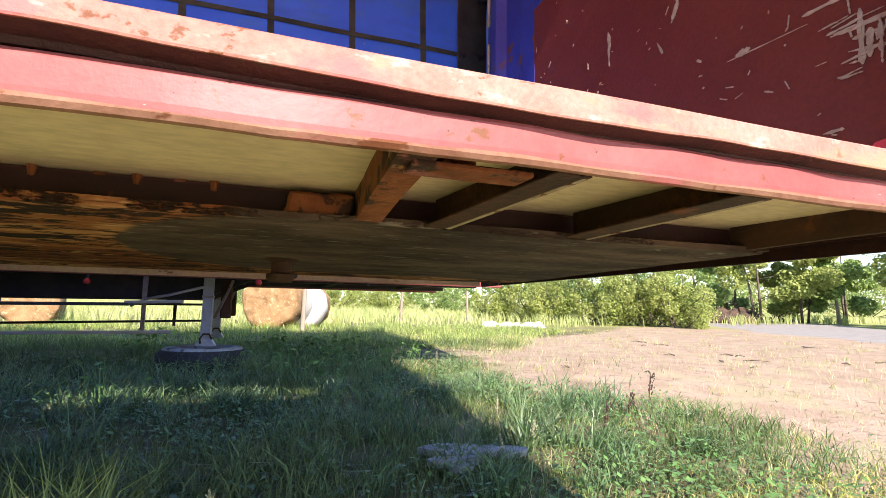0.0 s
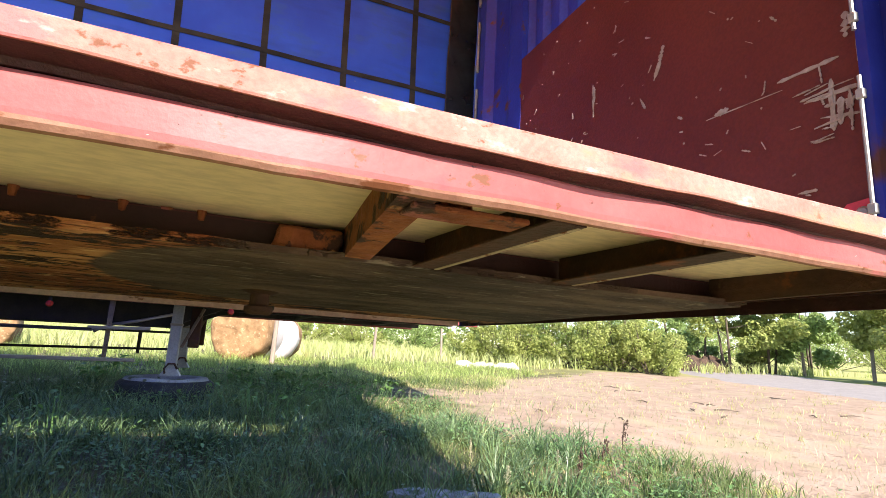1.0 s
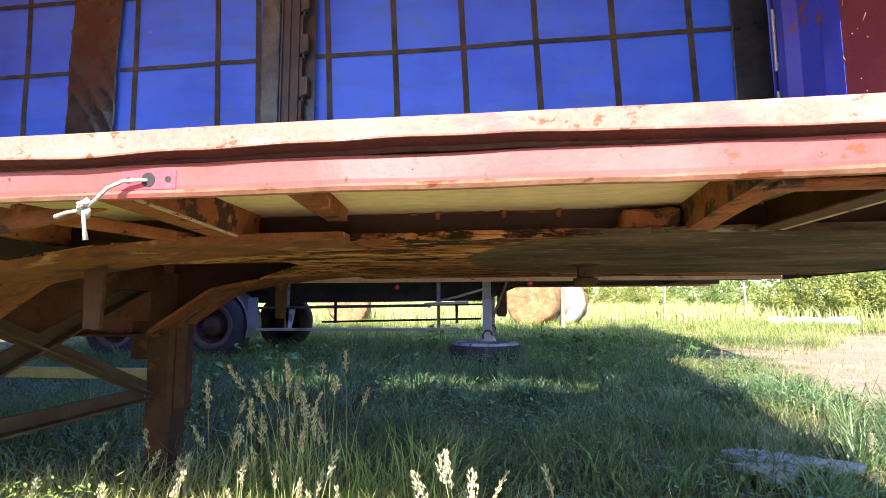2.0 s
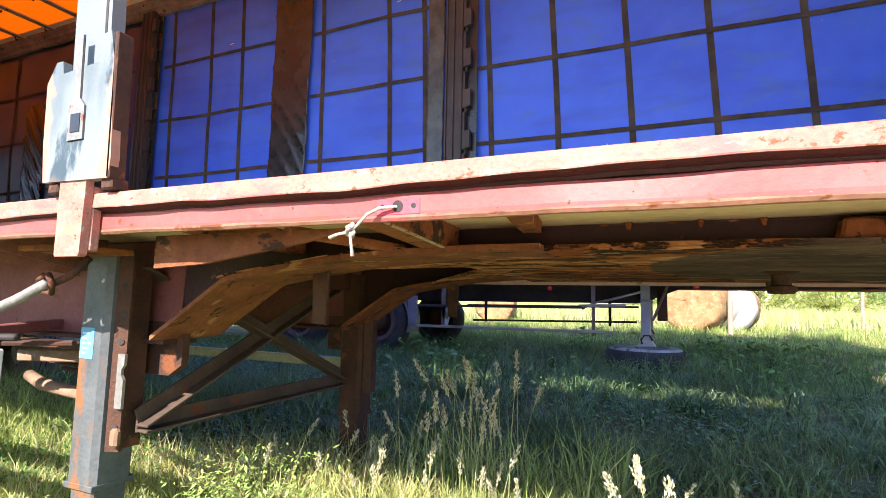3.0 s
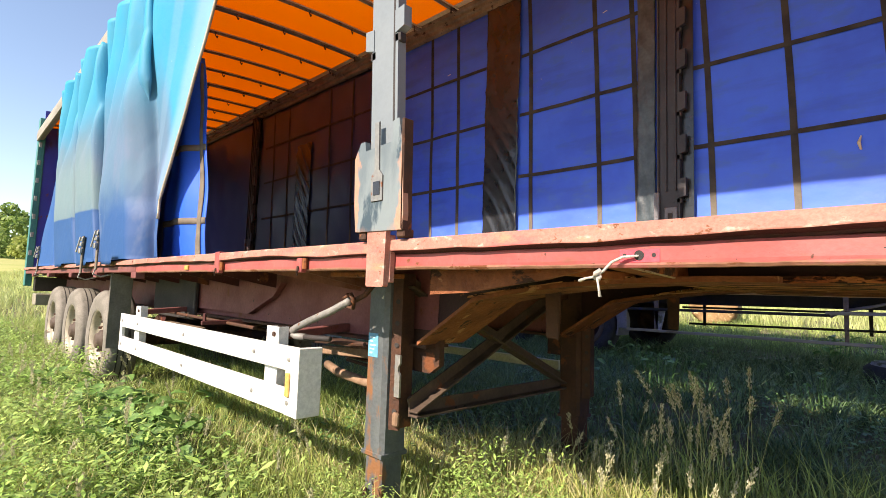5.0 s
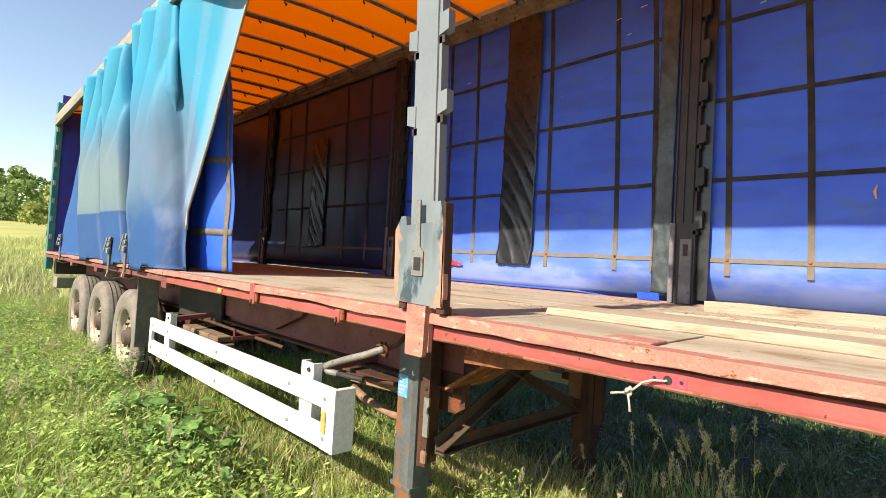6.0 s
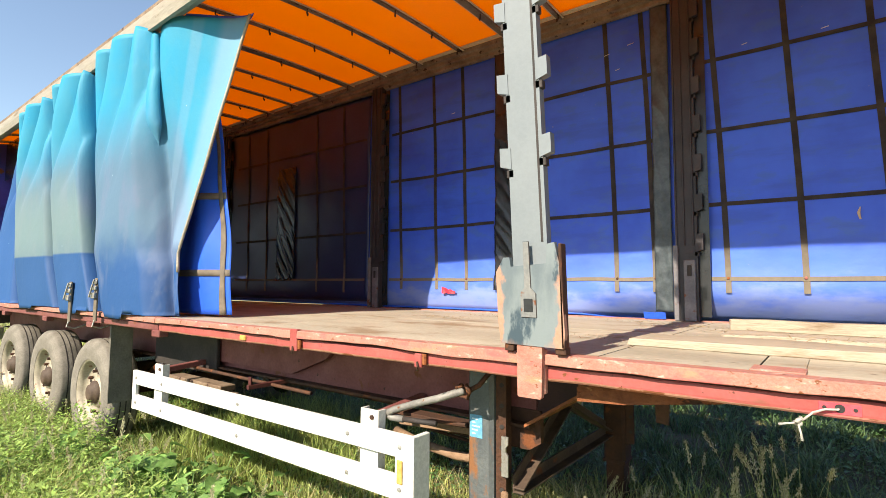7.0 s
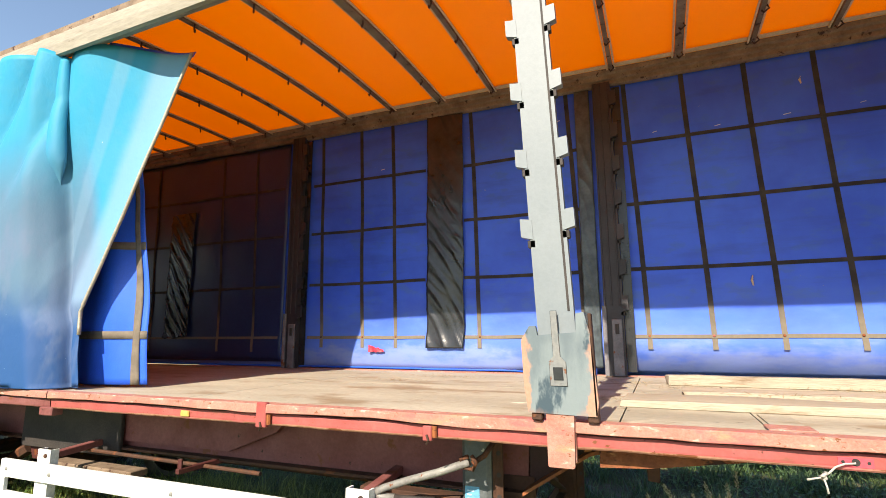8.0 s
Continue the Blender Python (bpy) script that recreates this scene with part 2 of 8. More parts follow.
def _finish(t, col, height, rough=0.9, strength=0.6):
    bsdf, b = t.nodes["Principled BSDF"], t.nodes.new("ShaderNodeBump")
    b.inputs["Strength"].default_value, b.inputs["Distance"].default_value = strength, 0.03
    t.links.new(height, b.inputs["Height"])
    t.links.new(b.outputs[0], bsdf.inputs["Normal"])
    t.links.new(col, bsdf.inputs["Base Color"])
    bsdf.inputs["Roughness"].default_value = rough
    bsdf.inputs["Specular IOR Level"].default_value = 0.2


def ground_nodes(t):
    x, y, _ = _xyz(t)
    big, mid, fine = _noise(t, 0.35), _noise(t, 2.2), _noise(t, 28, 4.0)
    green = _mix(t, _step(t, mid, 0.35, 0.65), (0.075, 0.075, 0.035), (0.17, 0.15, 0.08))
    # far ground paler and yellower: distance haze mixed into the colour
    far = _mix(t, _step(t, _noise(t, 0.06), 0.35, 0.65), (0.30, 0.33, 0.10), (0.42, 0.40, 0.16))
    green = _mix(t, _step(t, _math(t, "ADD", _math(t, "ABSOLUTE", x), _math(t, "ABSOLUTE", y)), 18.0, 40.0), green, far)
    sand = _mix(t, _step(t, mid, 0.35, 0.7), (0.31, 0.225, 0.155), (0.39, 0.30, 0.215))
    sand = _mix(t, _step(t, _noise(t, 7, 6.0, S1, 3.0), 0.54, 0.66), sand, (0.25, 0.185, 0.125))
    sand = _mix(t, _step(t, fine, 0.62, 0.72), sand, (0.23, 0.16, 0.10))
    # bare yard beside the front of the trailer
    edge = _math(t, "SUBTRACT", _math(t, "SUBTRACT", x, 3.0), _math(t, "MULTIPLY", _math(t, "SUBTRACT", big, 0.5), 4.0))
    edge = _math(t, "SUBTRACT", edge, _math(t, "MULTIPLY", _math(t, "MAXIMUM", _math(t, "SUBTRACT", y, 8.1), 0.0), 1.45))
    edge = _math(t, "SUBTRACT", edge, _math(t, "MULTIPLY", _math(t, "MAXIMUM", _math(t, "SUBTRACT", 5.0, y), 0.0), 0.12))
    edge = _math(t, "ADD", edge, _math(t, "MULTIPLY", _math(t, "SUBTRACT", mid, 0.5), 2.2))
    yard = _math(t, "MULTIPLY", _step(t, edge, 0.2, 1.4), _math(t, "SUBTRACT", 1.0, _step(t, _math(t, "ADD", x, _math(t, "MULTIPLY", y, 0.5)), 21.0, 24.0)))
    # unseen pale sand before the trailer, added to bounce light onto its underside
    track = _math(t, "MULTIPLY", _step(t, _math(t, "ADD", _math(t, "MULTIPLY", y, -1.0), _math(t, "MULTIPLY", _math(t, "SUBTRACT", mid, 0.5), 1.0)), -0.5, 0.1), _step(t, _math(t, "ADD", x, _math(t, "MULTIPLY", _math(t, "SUBTRACT", mid, 0.5), 2.0)), -0.6, 0.6))
    track = _math(t, "MULTIPLY", track, _step(t, _math(t, "ADD", y, _math(t, "MULTIPLY", _math(t, "SUBTRACT", big, 0.5), 5.0)), -6.5, -5.0))
    track = _math(t, "MULTIPLY", track, _math(t, "SUBTRACT", 1.0, _step(t, _math(t, "ADD", x, _math(t, "MULTIPLY", big, 5.0)), 9.0, 12.0)))
    yard = _math(t, "MAXIMUM", yard, track)
    sand = _mix(t, track, sand, _mix(t, _step(t, mid, 0.35, 0.7), (0.52, 0.42, 0.30), (0.62, 0.52, 0.39)))
    patch = _math(t, "MULTIPLY", _step(t, _noise(t, 1.1, 5.0, S1, 8.0), 0.52, 0.66), 0.6)
    sand = _mix(t, patch, sand, (0.33, 0.30, 0.17))
    _finish(t, _mix(t, yard, green, sand), fine)


def coupling_nodes(t):
    x, y, _ = _xyz(t)
    n1, n2, n3 = _noise(t, 6, 8.0, (0.4, 1, 1)), _noise(t, 22, 7.0, (0.4, 1, 1), 4.0), _noise(t, 45, 5.0, (0.3, 1, 1), 9.0)
    rusty = _mix(t, _step(t, n1, 0.42, 0.56), (0.22, 0.066, 0.024), (0.52, 0.25, 0.105))
    rusty = _mix(t, _step(t, _noise(t, 9, 6.0, (0.5, 1, 1), 12.0), 0.53, 0.60), rusty, (0.32, 0.12, 0.042))
    rusty = _mix(t, _step(t, _noise(t, 16, 6.0, (0.5, 1, 1), 17.0), 0.60, 0.66), rusty, (0.62, 0.37, 0.17))
    crack = _math(t, "ABSOLUTE", _math(t, "SUBTRACT", _noise(t, 7, 8.0, (0.42, 1, 1), 21.0), 0.5))
    flake = _math(t, "MAXIMUM", _step(t, crack, 0.026, 0.008), _step(t, _noise(t, 6, 7.0, (0.45, 1, 1), 27.0), 0.585, 0.60))
    rusty = _mix(t, flake, rusty, (0.03, 0.013, 0.008))
    rusty = _mix(t, _step(t, n2, 0.60, 0.65), rusty, (0.08, 0.03, 0.014))
    grease = _mix(t, _step(t, n1, 0.35, 0.7), (0.048, 0.030, 0.023), (0.17, 0.112, 0.08))
    grease = _mix(t, _step(t, n3, 0.58, 0.70), grease, (0.25, 0.21, 0.16))
    # the greased patch where the tractor's plate slid
    ex, ey = _math(t, "DIVIDE", _math(t, "SUBTRACT", x, 2.0), 1.28), _math(t, "DIVIDE", _math(t, "SUBTRACT", y, 1.53), 0.71)
    r = _math(t, "SQRT", _math(t, "ADD", _math(t, "POWER", _math(t, "ABSOLUTE", ex), 4.0), _math(t, "MULTIPLY", ey, ey)))
    r = _math(t, "ADD", r, _math(t, "MULTIPLY", _math(t, "SUBTRACT", n1, 0.5), 0.16))
    col = _mix(t, _step(t, r, 0.96, 1.0), grease, rusty)
    _finish(t, col, _math(t, "SUBTRACT", n2, _math(t, "MULTIPLY", flake, 0.6)), 0.75, 0.9)


def tarp_nodes(t):
    x, y, z = _xyz(t)
    n1, n2 = _noise(t, 1.6), _noise(t, 5.0, 6.0, (1, 1, 2.0), 3.0)
    col = _mix(t, _step(t, n1, 0.35, 0.65), (0.025, 0.088, 0.63), (0.038, 0.126, 0.75))
    col = _mix(t, _math(t, "MULTIPLY", _step(t, n2, 0.52, 0.68), 0.6), col, (0.045, 0.125, 0.52))
    # grimy smears wiped along the sheet
    grime = _math(t, "MULTIPLY", _step(t, _noise(t, 3.2, 7.0, (0.35, 1, 2.2), 14.0), 0.50, 0.66), 0.26)
    col = _mix(t, grime, col, (0.022, 0.050, 0.26))
    # paler lower part: road dust, with the sunlit band and hem sheen put into colour
    low = _math(t, "SUBTRACT", z, _math(t, "MULTIPLY", _math(t, "SUBTRACT", n2, 0.5), 0.5))
    col = _mix(t, _math(t, "MULTIPLY", _step(t, low, 2.25, 1.60), 0.45), col, (0.12, 0.23, 0.52))
    col = _mix(t, _math(t, "MULTIPLY", _step(t, _math(t, "ADD", low, _math(t, "MULTIPLY", _math(t, "SUBTRACT", _noise(t, 3.0, 6.0, (0.6, 1, 2.5), 8.0), 0.5), 0.5)), 1.70, 1.44), 0.50), col, (0.27, 0.33, 0.50))
    col = _mix(t, _step(t, _noise(t, 30, 4.0), 0.72, 0.75), col, (0.2, 0.24, 0.5))
    _finish(t, col, _noise(t, 9, 5.0), 0.42, 0.10)
    t.nodes["Principled BSDF"].inputs["Specular IOR Level"].default_value = 0.28


def curtain_nodes(t):
    x, y, z = _xyz(t)
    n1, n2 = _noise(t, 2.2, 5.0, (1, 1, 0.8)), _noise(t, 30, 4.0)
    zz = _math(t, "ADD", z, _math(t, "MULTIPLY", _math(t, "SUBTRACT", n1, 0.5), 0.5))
    # tone by height: navy foot, grey middle; turquoise top carries the light through it
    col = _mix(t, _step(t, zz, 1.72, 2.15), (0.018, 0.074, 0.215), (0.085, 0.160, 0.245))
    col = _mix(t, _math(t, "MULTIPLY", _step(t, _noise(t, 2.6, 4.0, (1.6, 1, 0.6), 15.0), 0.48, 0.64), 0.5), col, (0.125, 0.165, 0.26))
    # the turquoise reaches lower on the leading flap than on the folds
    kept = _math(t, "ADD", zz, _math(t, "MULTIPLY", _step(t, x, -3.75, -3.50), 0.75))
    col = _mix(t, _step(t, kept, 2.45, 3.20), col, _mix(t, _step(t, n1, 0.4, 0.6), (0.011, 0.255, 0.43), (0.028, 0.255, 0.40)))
    # paler greenish panels above a straight line on the middle folds
    along = _math(t, "ADD", x, _math(t, "MULTIPLY", _math(t, "SUBTRACT", z, 1.36), 0.30))
    middle = _step(t, along, -4.78, -4.86)
    col = _mix(t, _math(t, "MULTIPLY", middle, _step(t, z, 1.925, 1.90)), col, (0.018, 0.075, 0.21))
    green = _math(t, "MULTIPLY", _math(t, "MULTIPLY", middle, _step(t, z, 1.90, 1.925)), _step(t, zz, 2.95, 2.25))
    col = _mix(t, _math(t, "MULTIPLY", green, 0.55), col, (0.165, 0.235, 0.21))
    # rearmost fold: its shade put in as a plain darker blue
    col = _mix(t, _step(t, _math(t, "ADD", x, _math(t, "MULTIPLY", _math(t, "SUBTRACT", z, 1.36), 0.05)), -7.22, -7.34), col, (0.020, 0.085, 0.25))
    # lavender border and seam along the leading edge of the flap
    edge = _math(t, "ADD", _math(t, "SUBTRACT", _math(t, "MULTIPLY", z, 0.308), x), -4.16)
    flap = _math(t, "MULTIPLY", _step(t, x, -3.95, -3.85), _step(t, z, 1.88, 1.98))
    col = _mix(t, _math(t, "MULTIPLY", _math(t, "MULTIPLY", flap, _step(t, edge, 0.26, 0.16)), 0.55), col, (0.20, 0.32, 0.46))
    seam = _math(t, "MULTIPLY", _step(t, edge, 0.33, 0.36), _step(t, edge, 0.45, 0.42))
    col = _mix(t, _math(t, "MULTIPLY", _math(t, "MULTIPLY", flap, seam), 0.22), col, (0.20, 0.32, 0.44))
    col = _mix(t, _step(t, n2, 0.72, 0.78), col, (0.3, 0.42, 0.5))
    _finish(t, col, _math(t, "ADD", n1, _math(t, "MULTIPLY", _noise(t, 14, 5.0, (1, 1, 0.5), 3.0), 0.35)), 0.62, 0.30)
    t.nodes["Principled BSDF"].inputs["Specular IOR Level"].default_value = 0.25
    b, tr, ms = t.nodes["Principled BSDF"], t.nodes.new("ShaderNodeBsdfTranslucent"), t.nodes.new("ShaderNodeMixShader")
    t.links.new(col, tr.inputs[0])
    ms.inputs[0].default_value = 0.03
    t.links.new(b.outputs[0], ms.inputs[1])
    t.links.new(tr.outputs[0], ms.inputs[2])
    t.links.new(ms.outputs[0], t.nodes["Material Output"].inputs[0])


def strap_nodes(t):
    x, y, z = _xyz(t)
    n1, n2 = _noise(t, 8.0), _noise(t, 40, 4.0, (1, 1, 0.5), 4.0)
    col = _mix(t, _step(t, n1, 0.35, 0.65), (0.026, 0.024, 0.026), (0.055, 0.048, 0.042))
    # tan lower ends: sunlight on the webbing put into its colour
    low = _math(t, "ADD", z, _math(t, "MULTIPLY", _math(t, "SUBTRACT", n1, 0.5), 0.5))
    col = _mix(t, _math(t, "MULTIPLY", _step(t, low, 2.10, 1.70), 0.9), col, _mix(t, n2, (0.13, 0.115, 0.09), (0.22, 0.19, 0.145)))
    _finish(t, col, _noise(t, 300, 2.0), 0.8, 0.2)


M["strap"] = mask_mat("brown_webbing", (), strap_nodes)
M["curtain"] = mask_mat("height_toned_blue_curtain", (), curtain_nodes)


def plate_nodes(t):
    x, y, z = _xyz(t)
    n1, n2, n3 = _noise(t, 7, 6.0, (1, 1, 0.35)), _noise(t, 16, 5.0, (1, 1, 0.7), 5.0), _noise(t, 60, 3.0)
    col = _mix(t, _step(t, n1, 0.40, 0.60), (0.11, 0.14, 0.155), (0.165, 0.20, 0.21))
    col = _mix(t, _step(t, _noise(t, 9, 6.0, (1, 1, 0.4), 9.0), 0.55, 0.63), col, (0.045, 0.070, 0.088))
    rim = _math(t, "ADD", _math(t, "ABSOLUTE", _math(t, "ADD", x, 0.556)), _math(t, "MULTIPLY", _math(t, "SUBTRACT", n2, 0.5), 0.12))
    foot = _math(t, "ADD", z, _math(t, "MULTIPLY", _math(t, "SUBTRACT", n1, 0.5), 0.3))
    rust = _math(t, "MAXIMUM", _step(t, rim, 0.103, 0.122), _math(t, "MULTIPLY", _step(t, foot, 1.47, 1.42), 0.6))
    col = _mix(t, _math(t, "MULTIPLY", rust, 0.85), col, _mix(t, n3, (0.34, 0.15, 0.085), (0.46, 0.27, 0.19)))
    _finish(t, col, n2, 0.5, 0.10)


def post_nodes(t):
    x, y, z = _xyz(t)
    n1, n2 = _noise(t, 3.0), _noise(t, 14, 6.0, (1, 1, 0.6), 5.0)
    col = _mix(t, _step(t, n1, 0.35, 0.65), (0.020, 0.023, 0.17), (0.027, 0.036, 0.25))
    col = _mix(t, _step(t, _noise(t, 24, 4.0, (1, 1, 0.5), 2.0), 0.72, 0.75), col, (0.42, 0.42, 0.48))
    # one large rust stain where the paint has blistered off
    d = _math(t, "ADD", _math(t, "ABSOLUTE", _math(t, "SUBTRACT", z, RUST_Z)), _math(t, "MULTIPLY", _math(t, "SUBTRACT", n2, 0.5), 0.28))
    col = _mix(t, _step(t, d, 0.11, 0.03), col, _mix(t, n2, (0.045, 0.018, 0.014), (0.14, 0.05, 0.03)))
    _finish(t, col, n2, 0.4, 0.12)


RUST_Z = 1.58
M["cornerpost"] = mask_mat("blue_post_paint_with_rust_stain", (), post_nodes)
M["plate"] = mask_mat("worn_blue_grey_plate", (), plate_nodes)
M["blue"] = mask_mat("blue_tarpaulin", (), tarp_nodes)
M["ground"] = mask_mat("grass_and_bare_soil", (), ground_nodes)
M["coupling"] = mask_mat("rusty_greased_coupling_plate", (), coupling_nodes)


# ---- mesh helpers ----
def box(bm, x0, x1, y0, y1, z0, z1, bev=0.0):
    vs = bmesh.ops.create_cube(bm, size=1, matrix=Matrix.Translation(((x0 + x1) / 2, (y0 + y1) / 2, (z0 + z1) / 2))
                               @ Matrix.Diagonal((x1 - x0, y1 - y0, z1 - z0, 1)))["verts"]
    if bev:
        bmesh.ops.bevel(bm, geom=list({e for v in vs for e in v.link_edges}), offset=bev, segments=1, affect="EDGES", profile=0.5)
    return bm


def bar(bm, p, q, w, h, bev=0.0, up=(0, 0, 1)):
    """A rectangular bar from p to q, w wide and h deep."""
    p, q = Vector(p), Vector(q)
    d = (q - p)
    z = d.normalized()
    x = Vector(up).cross(z)
    x = x.normalized() if x.length > 1e-4 else Vector((1, 0, 0))
    y = z.cross(x)
    m = Matrix((x, y, z)).transposed().to_4x4()
    m.translation = (p + q) / 2
    vs = bmesh.ops.create_cube(bm, size=1, matrix=m @ Matrix.Diagonal((w, h, d.length, 1)))["verts"]
    if bev:
        bmesh.ops.bevel(bm, geom=list({e for v in vs for e in v.link_edges}), offset=bev, segments=1, affect="EDGES", profile=0.5)
    return bm


def prism(bm, prof, axis, a, b, n=1):
    """Extrudes a closed 2D profile along an axis: x takes (y, z), y takes (x, z), z takes (x, y)."""
    put = {"x": lambda s, p: (s, p[0], p[1]), "y": lambda s, p: (p[0], s, p[1]), "z": lambda s, p: (p[0], p[1], s)}[axis]
    rings = [[bm.verts.new(put(a + (b - a) * i / n, p)) for p in prof] for i in range(n + 1)]
    k = len(prof)
    for r, s in zip(rings, rings[1:]):
        for i in range(k):
            bm.faces.new((r[i], r[(i + 1) % k], s[(i + 1) % k], s[i]))
    bm.faces.new(rings[0][::-1])
    bm.faces.new(rings[-1])
    bmesh.ops.recalc_face_normals(bm, faces=bm.faces)
    return bm


def tube(bm, pts, r, n=8):
    pts = [Vector(p) for p in pts]
    rings = []
    for i, p in enumerate(pts):
        d = (pts[min(i + 1, len(pts) - 1)] - pts[max(i - 1, 0)]).normalized()
        x = d.cross(Vector((0.3, 0.2, 1))).normalized()
        y = d.cross(x)
        rr = r[i] if isinstance(r, (list, tuple)) else r
        rings.append([bm.verts.new(p + rr * (math.cos(a) * x + math.sin(a) * y)) for a in [6.28319 * j / n for j in range(n)]])
    for a, b in zip(rings, rings[1:]):
        for j in range(n):
            bm.faces.new((a[j], a[(j + 1) % n], b[(j + 1) % n], b[j]))
    bm.faces.new(rings[0][::-1])
    bm.faces.new(rings[-1])
    bmesh.ops.recalc_face_normals(bm, faces=bm.faces)
    return bm


def lathe(bm, prof, m, n=32):
    """Turns (radius, height) pairs round the z axis of the pose m."""
    rings = [[bm.verts.new(m @ Vector((r * math.cos(6.28319 * j / n), r * math.sin(6.28319 * j / n), h))) for j in range(n)] for r, h in prof]
    for a, b in zip(rings, rings[1:]):
        for j in range(n):
            bm.faces.new((a[j], a[(j + 1) % n], b[(j + 1) % n], b[j]))
    bmesh.ops.recalc_face_normals(bm, faces=bm.faces)
    return bm


def sheet(bm, f, nu, nv, thick=0.004):
    g = [[bm.verts.new(f(i / nu, j / nv)) for j in range(nv + 1)] for i in range(nu + 1)]
    fs = [bm.faces.new((g[i][j], g[i + 1][j], g[i + 1][j + 1], g[i][j + 1])) for i in range(nu) for j in range(nv)]
    if thick:
        bm.normal_update()
        bmesh.ops.solidify(bm, geom=fs, thickness=thick)
    return bm


def part(name, bm, material, parent=None, label="", smooth=False):
    me = bpy.data.meshes.new(name)
    bm.to_mesh(me)
    bm.free()
    me.materials.append(M[material])
    if smooth:
        me.polygons.foreach_set("use_smooth", [True] * len(me.polygons))
    ob = new(name, me)
    ob.parent = parent
    if label:
        ob["label"] = label
    return ob


def B():
    return bmesh.new()


def thing(name, label, category, group="", at=(0, 0, 0)):
    e = new(name)
    e.location = at
    e.empty_display_size = 0.2
    return tagged(e, label, category, group)


def soup(name, verts, faces, material, label, category, kind="stuff"):
    me = bpy.data.meshes.new(name)
    v, f = np.asarray(verts, np.float32), np.asarray(faces, np.int32)
    me.vertices.add(len(v))
    me.vertices.foreach_set("co", v.ravel())
    me.loops.add(f.size)
    me.loops.foreach_set("vertex_index", f.ravel())
    me.polygons.add(len(f))
    me.polygons.foreach_set("loop_start", np.arange(0, f.size, f.shape[1], dtype=np.int32))
    me.update(calc_edges=True)
    me.materials.append(M[material])
    return tagged(new(name, me), label, category, kind=kind)


def wob(x, s=1.0, seed=0.0):
    return noise.noise(Vector((x * s, seed, seed * 0.37)))


def ground_z(x, y):
    """Height of the ground: low beside the trailer, rising gently behind it, and to hills far off."""
    t = np.clip((np.asarray(y, float) - 0.5) / 5.5, 0, 1)
    z = 0.15 + 0.27 * t * t * (3 - 2 * t)
    d = np.hypot(np.asarray(x, float), np.asarray(y, float))
    z = z + np.clip(d - 8, 0, 300) * 0.016 + np.clip(-np.asarray(x, float) - 20, 0, 160) * 0.024
    return z + 0.025 * np.sin(1.3 * np.asarray(x, float) + 0.7) * np.cos(1.1 * np.asarray(y, float)) 


# ---- ground ----
def build_ground():
    xs = np.concatenate([-np.geomspace(900, 14, 26), np.linspace(-13, 13, 105), np.geomspace(14, 900, 26)])
    ys = np.concatenate([-np.geomspace(900, 9, 24), np.linspace(-8, 14, 89), np.geomspace(15, 900, 28)])
    X, Y = np.meshgrid(xs, ys, indexing="ij")
    Z = ground_z(X, Y)
    n, k = len(xs), len(ys)
    idx = np.arange(n * k).reshape(n, k)
    f = np.stack([idx[:-1, :-1], idx[1:, :-1], idx[1:, 1:], idx[:-1, 1:]], -1).reshape(-1, 4)
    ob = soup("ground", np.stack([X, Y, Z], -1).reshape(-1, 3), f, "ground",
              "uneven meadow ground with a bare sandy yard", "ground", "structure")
    ob.data.polygons.foreach_set("use_smooth", [True] * len(f))


build_ground()

# ---- the curtain-sided trailer ----
FRONT, REAR, NEAR, FAR, DECK = 2.42, -9.9, 0.50, 2.97, 1.385
BEAMS = (1.02, 2.20)
PILLARS = (-0.54, -3.78, -7.02)
trailer = thing("semi_trailer", "old curtain-sided trailer with blue tarpaulin and red frame, parked in grass", "trailer")


def rail_face(x):
    """How far the dented side rail stands off its straight line at x."""
    return 0.006 * wob(x, 2.6, 1.0) + 0.003 * wob(x, 9, 2.0)


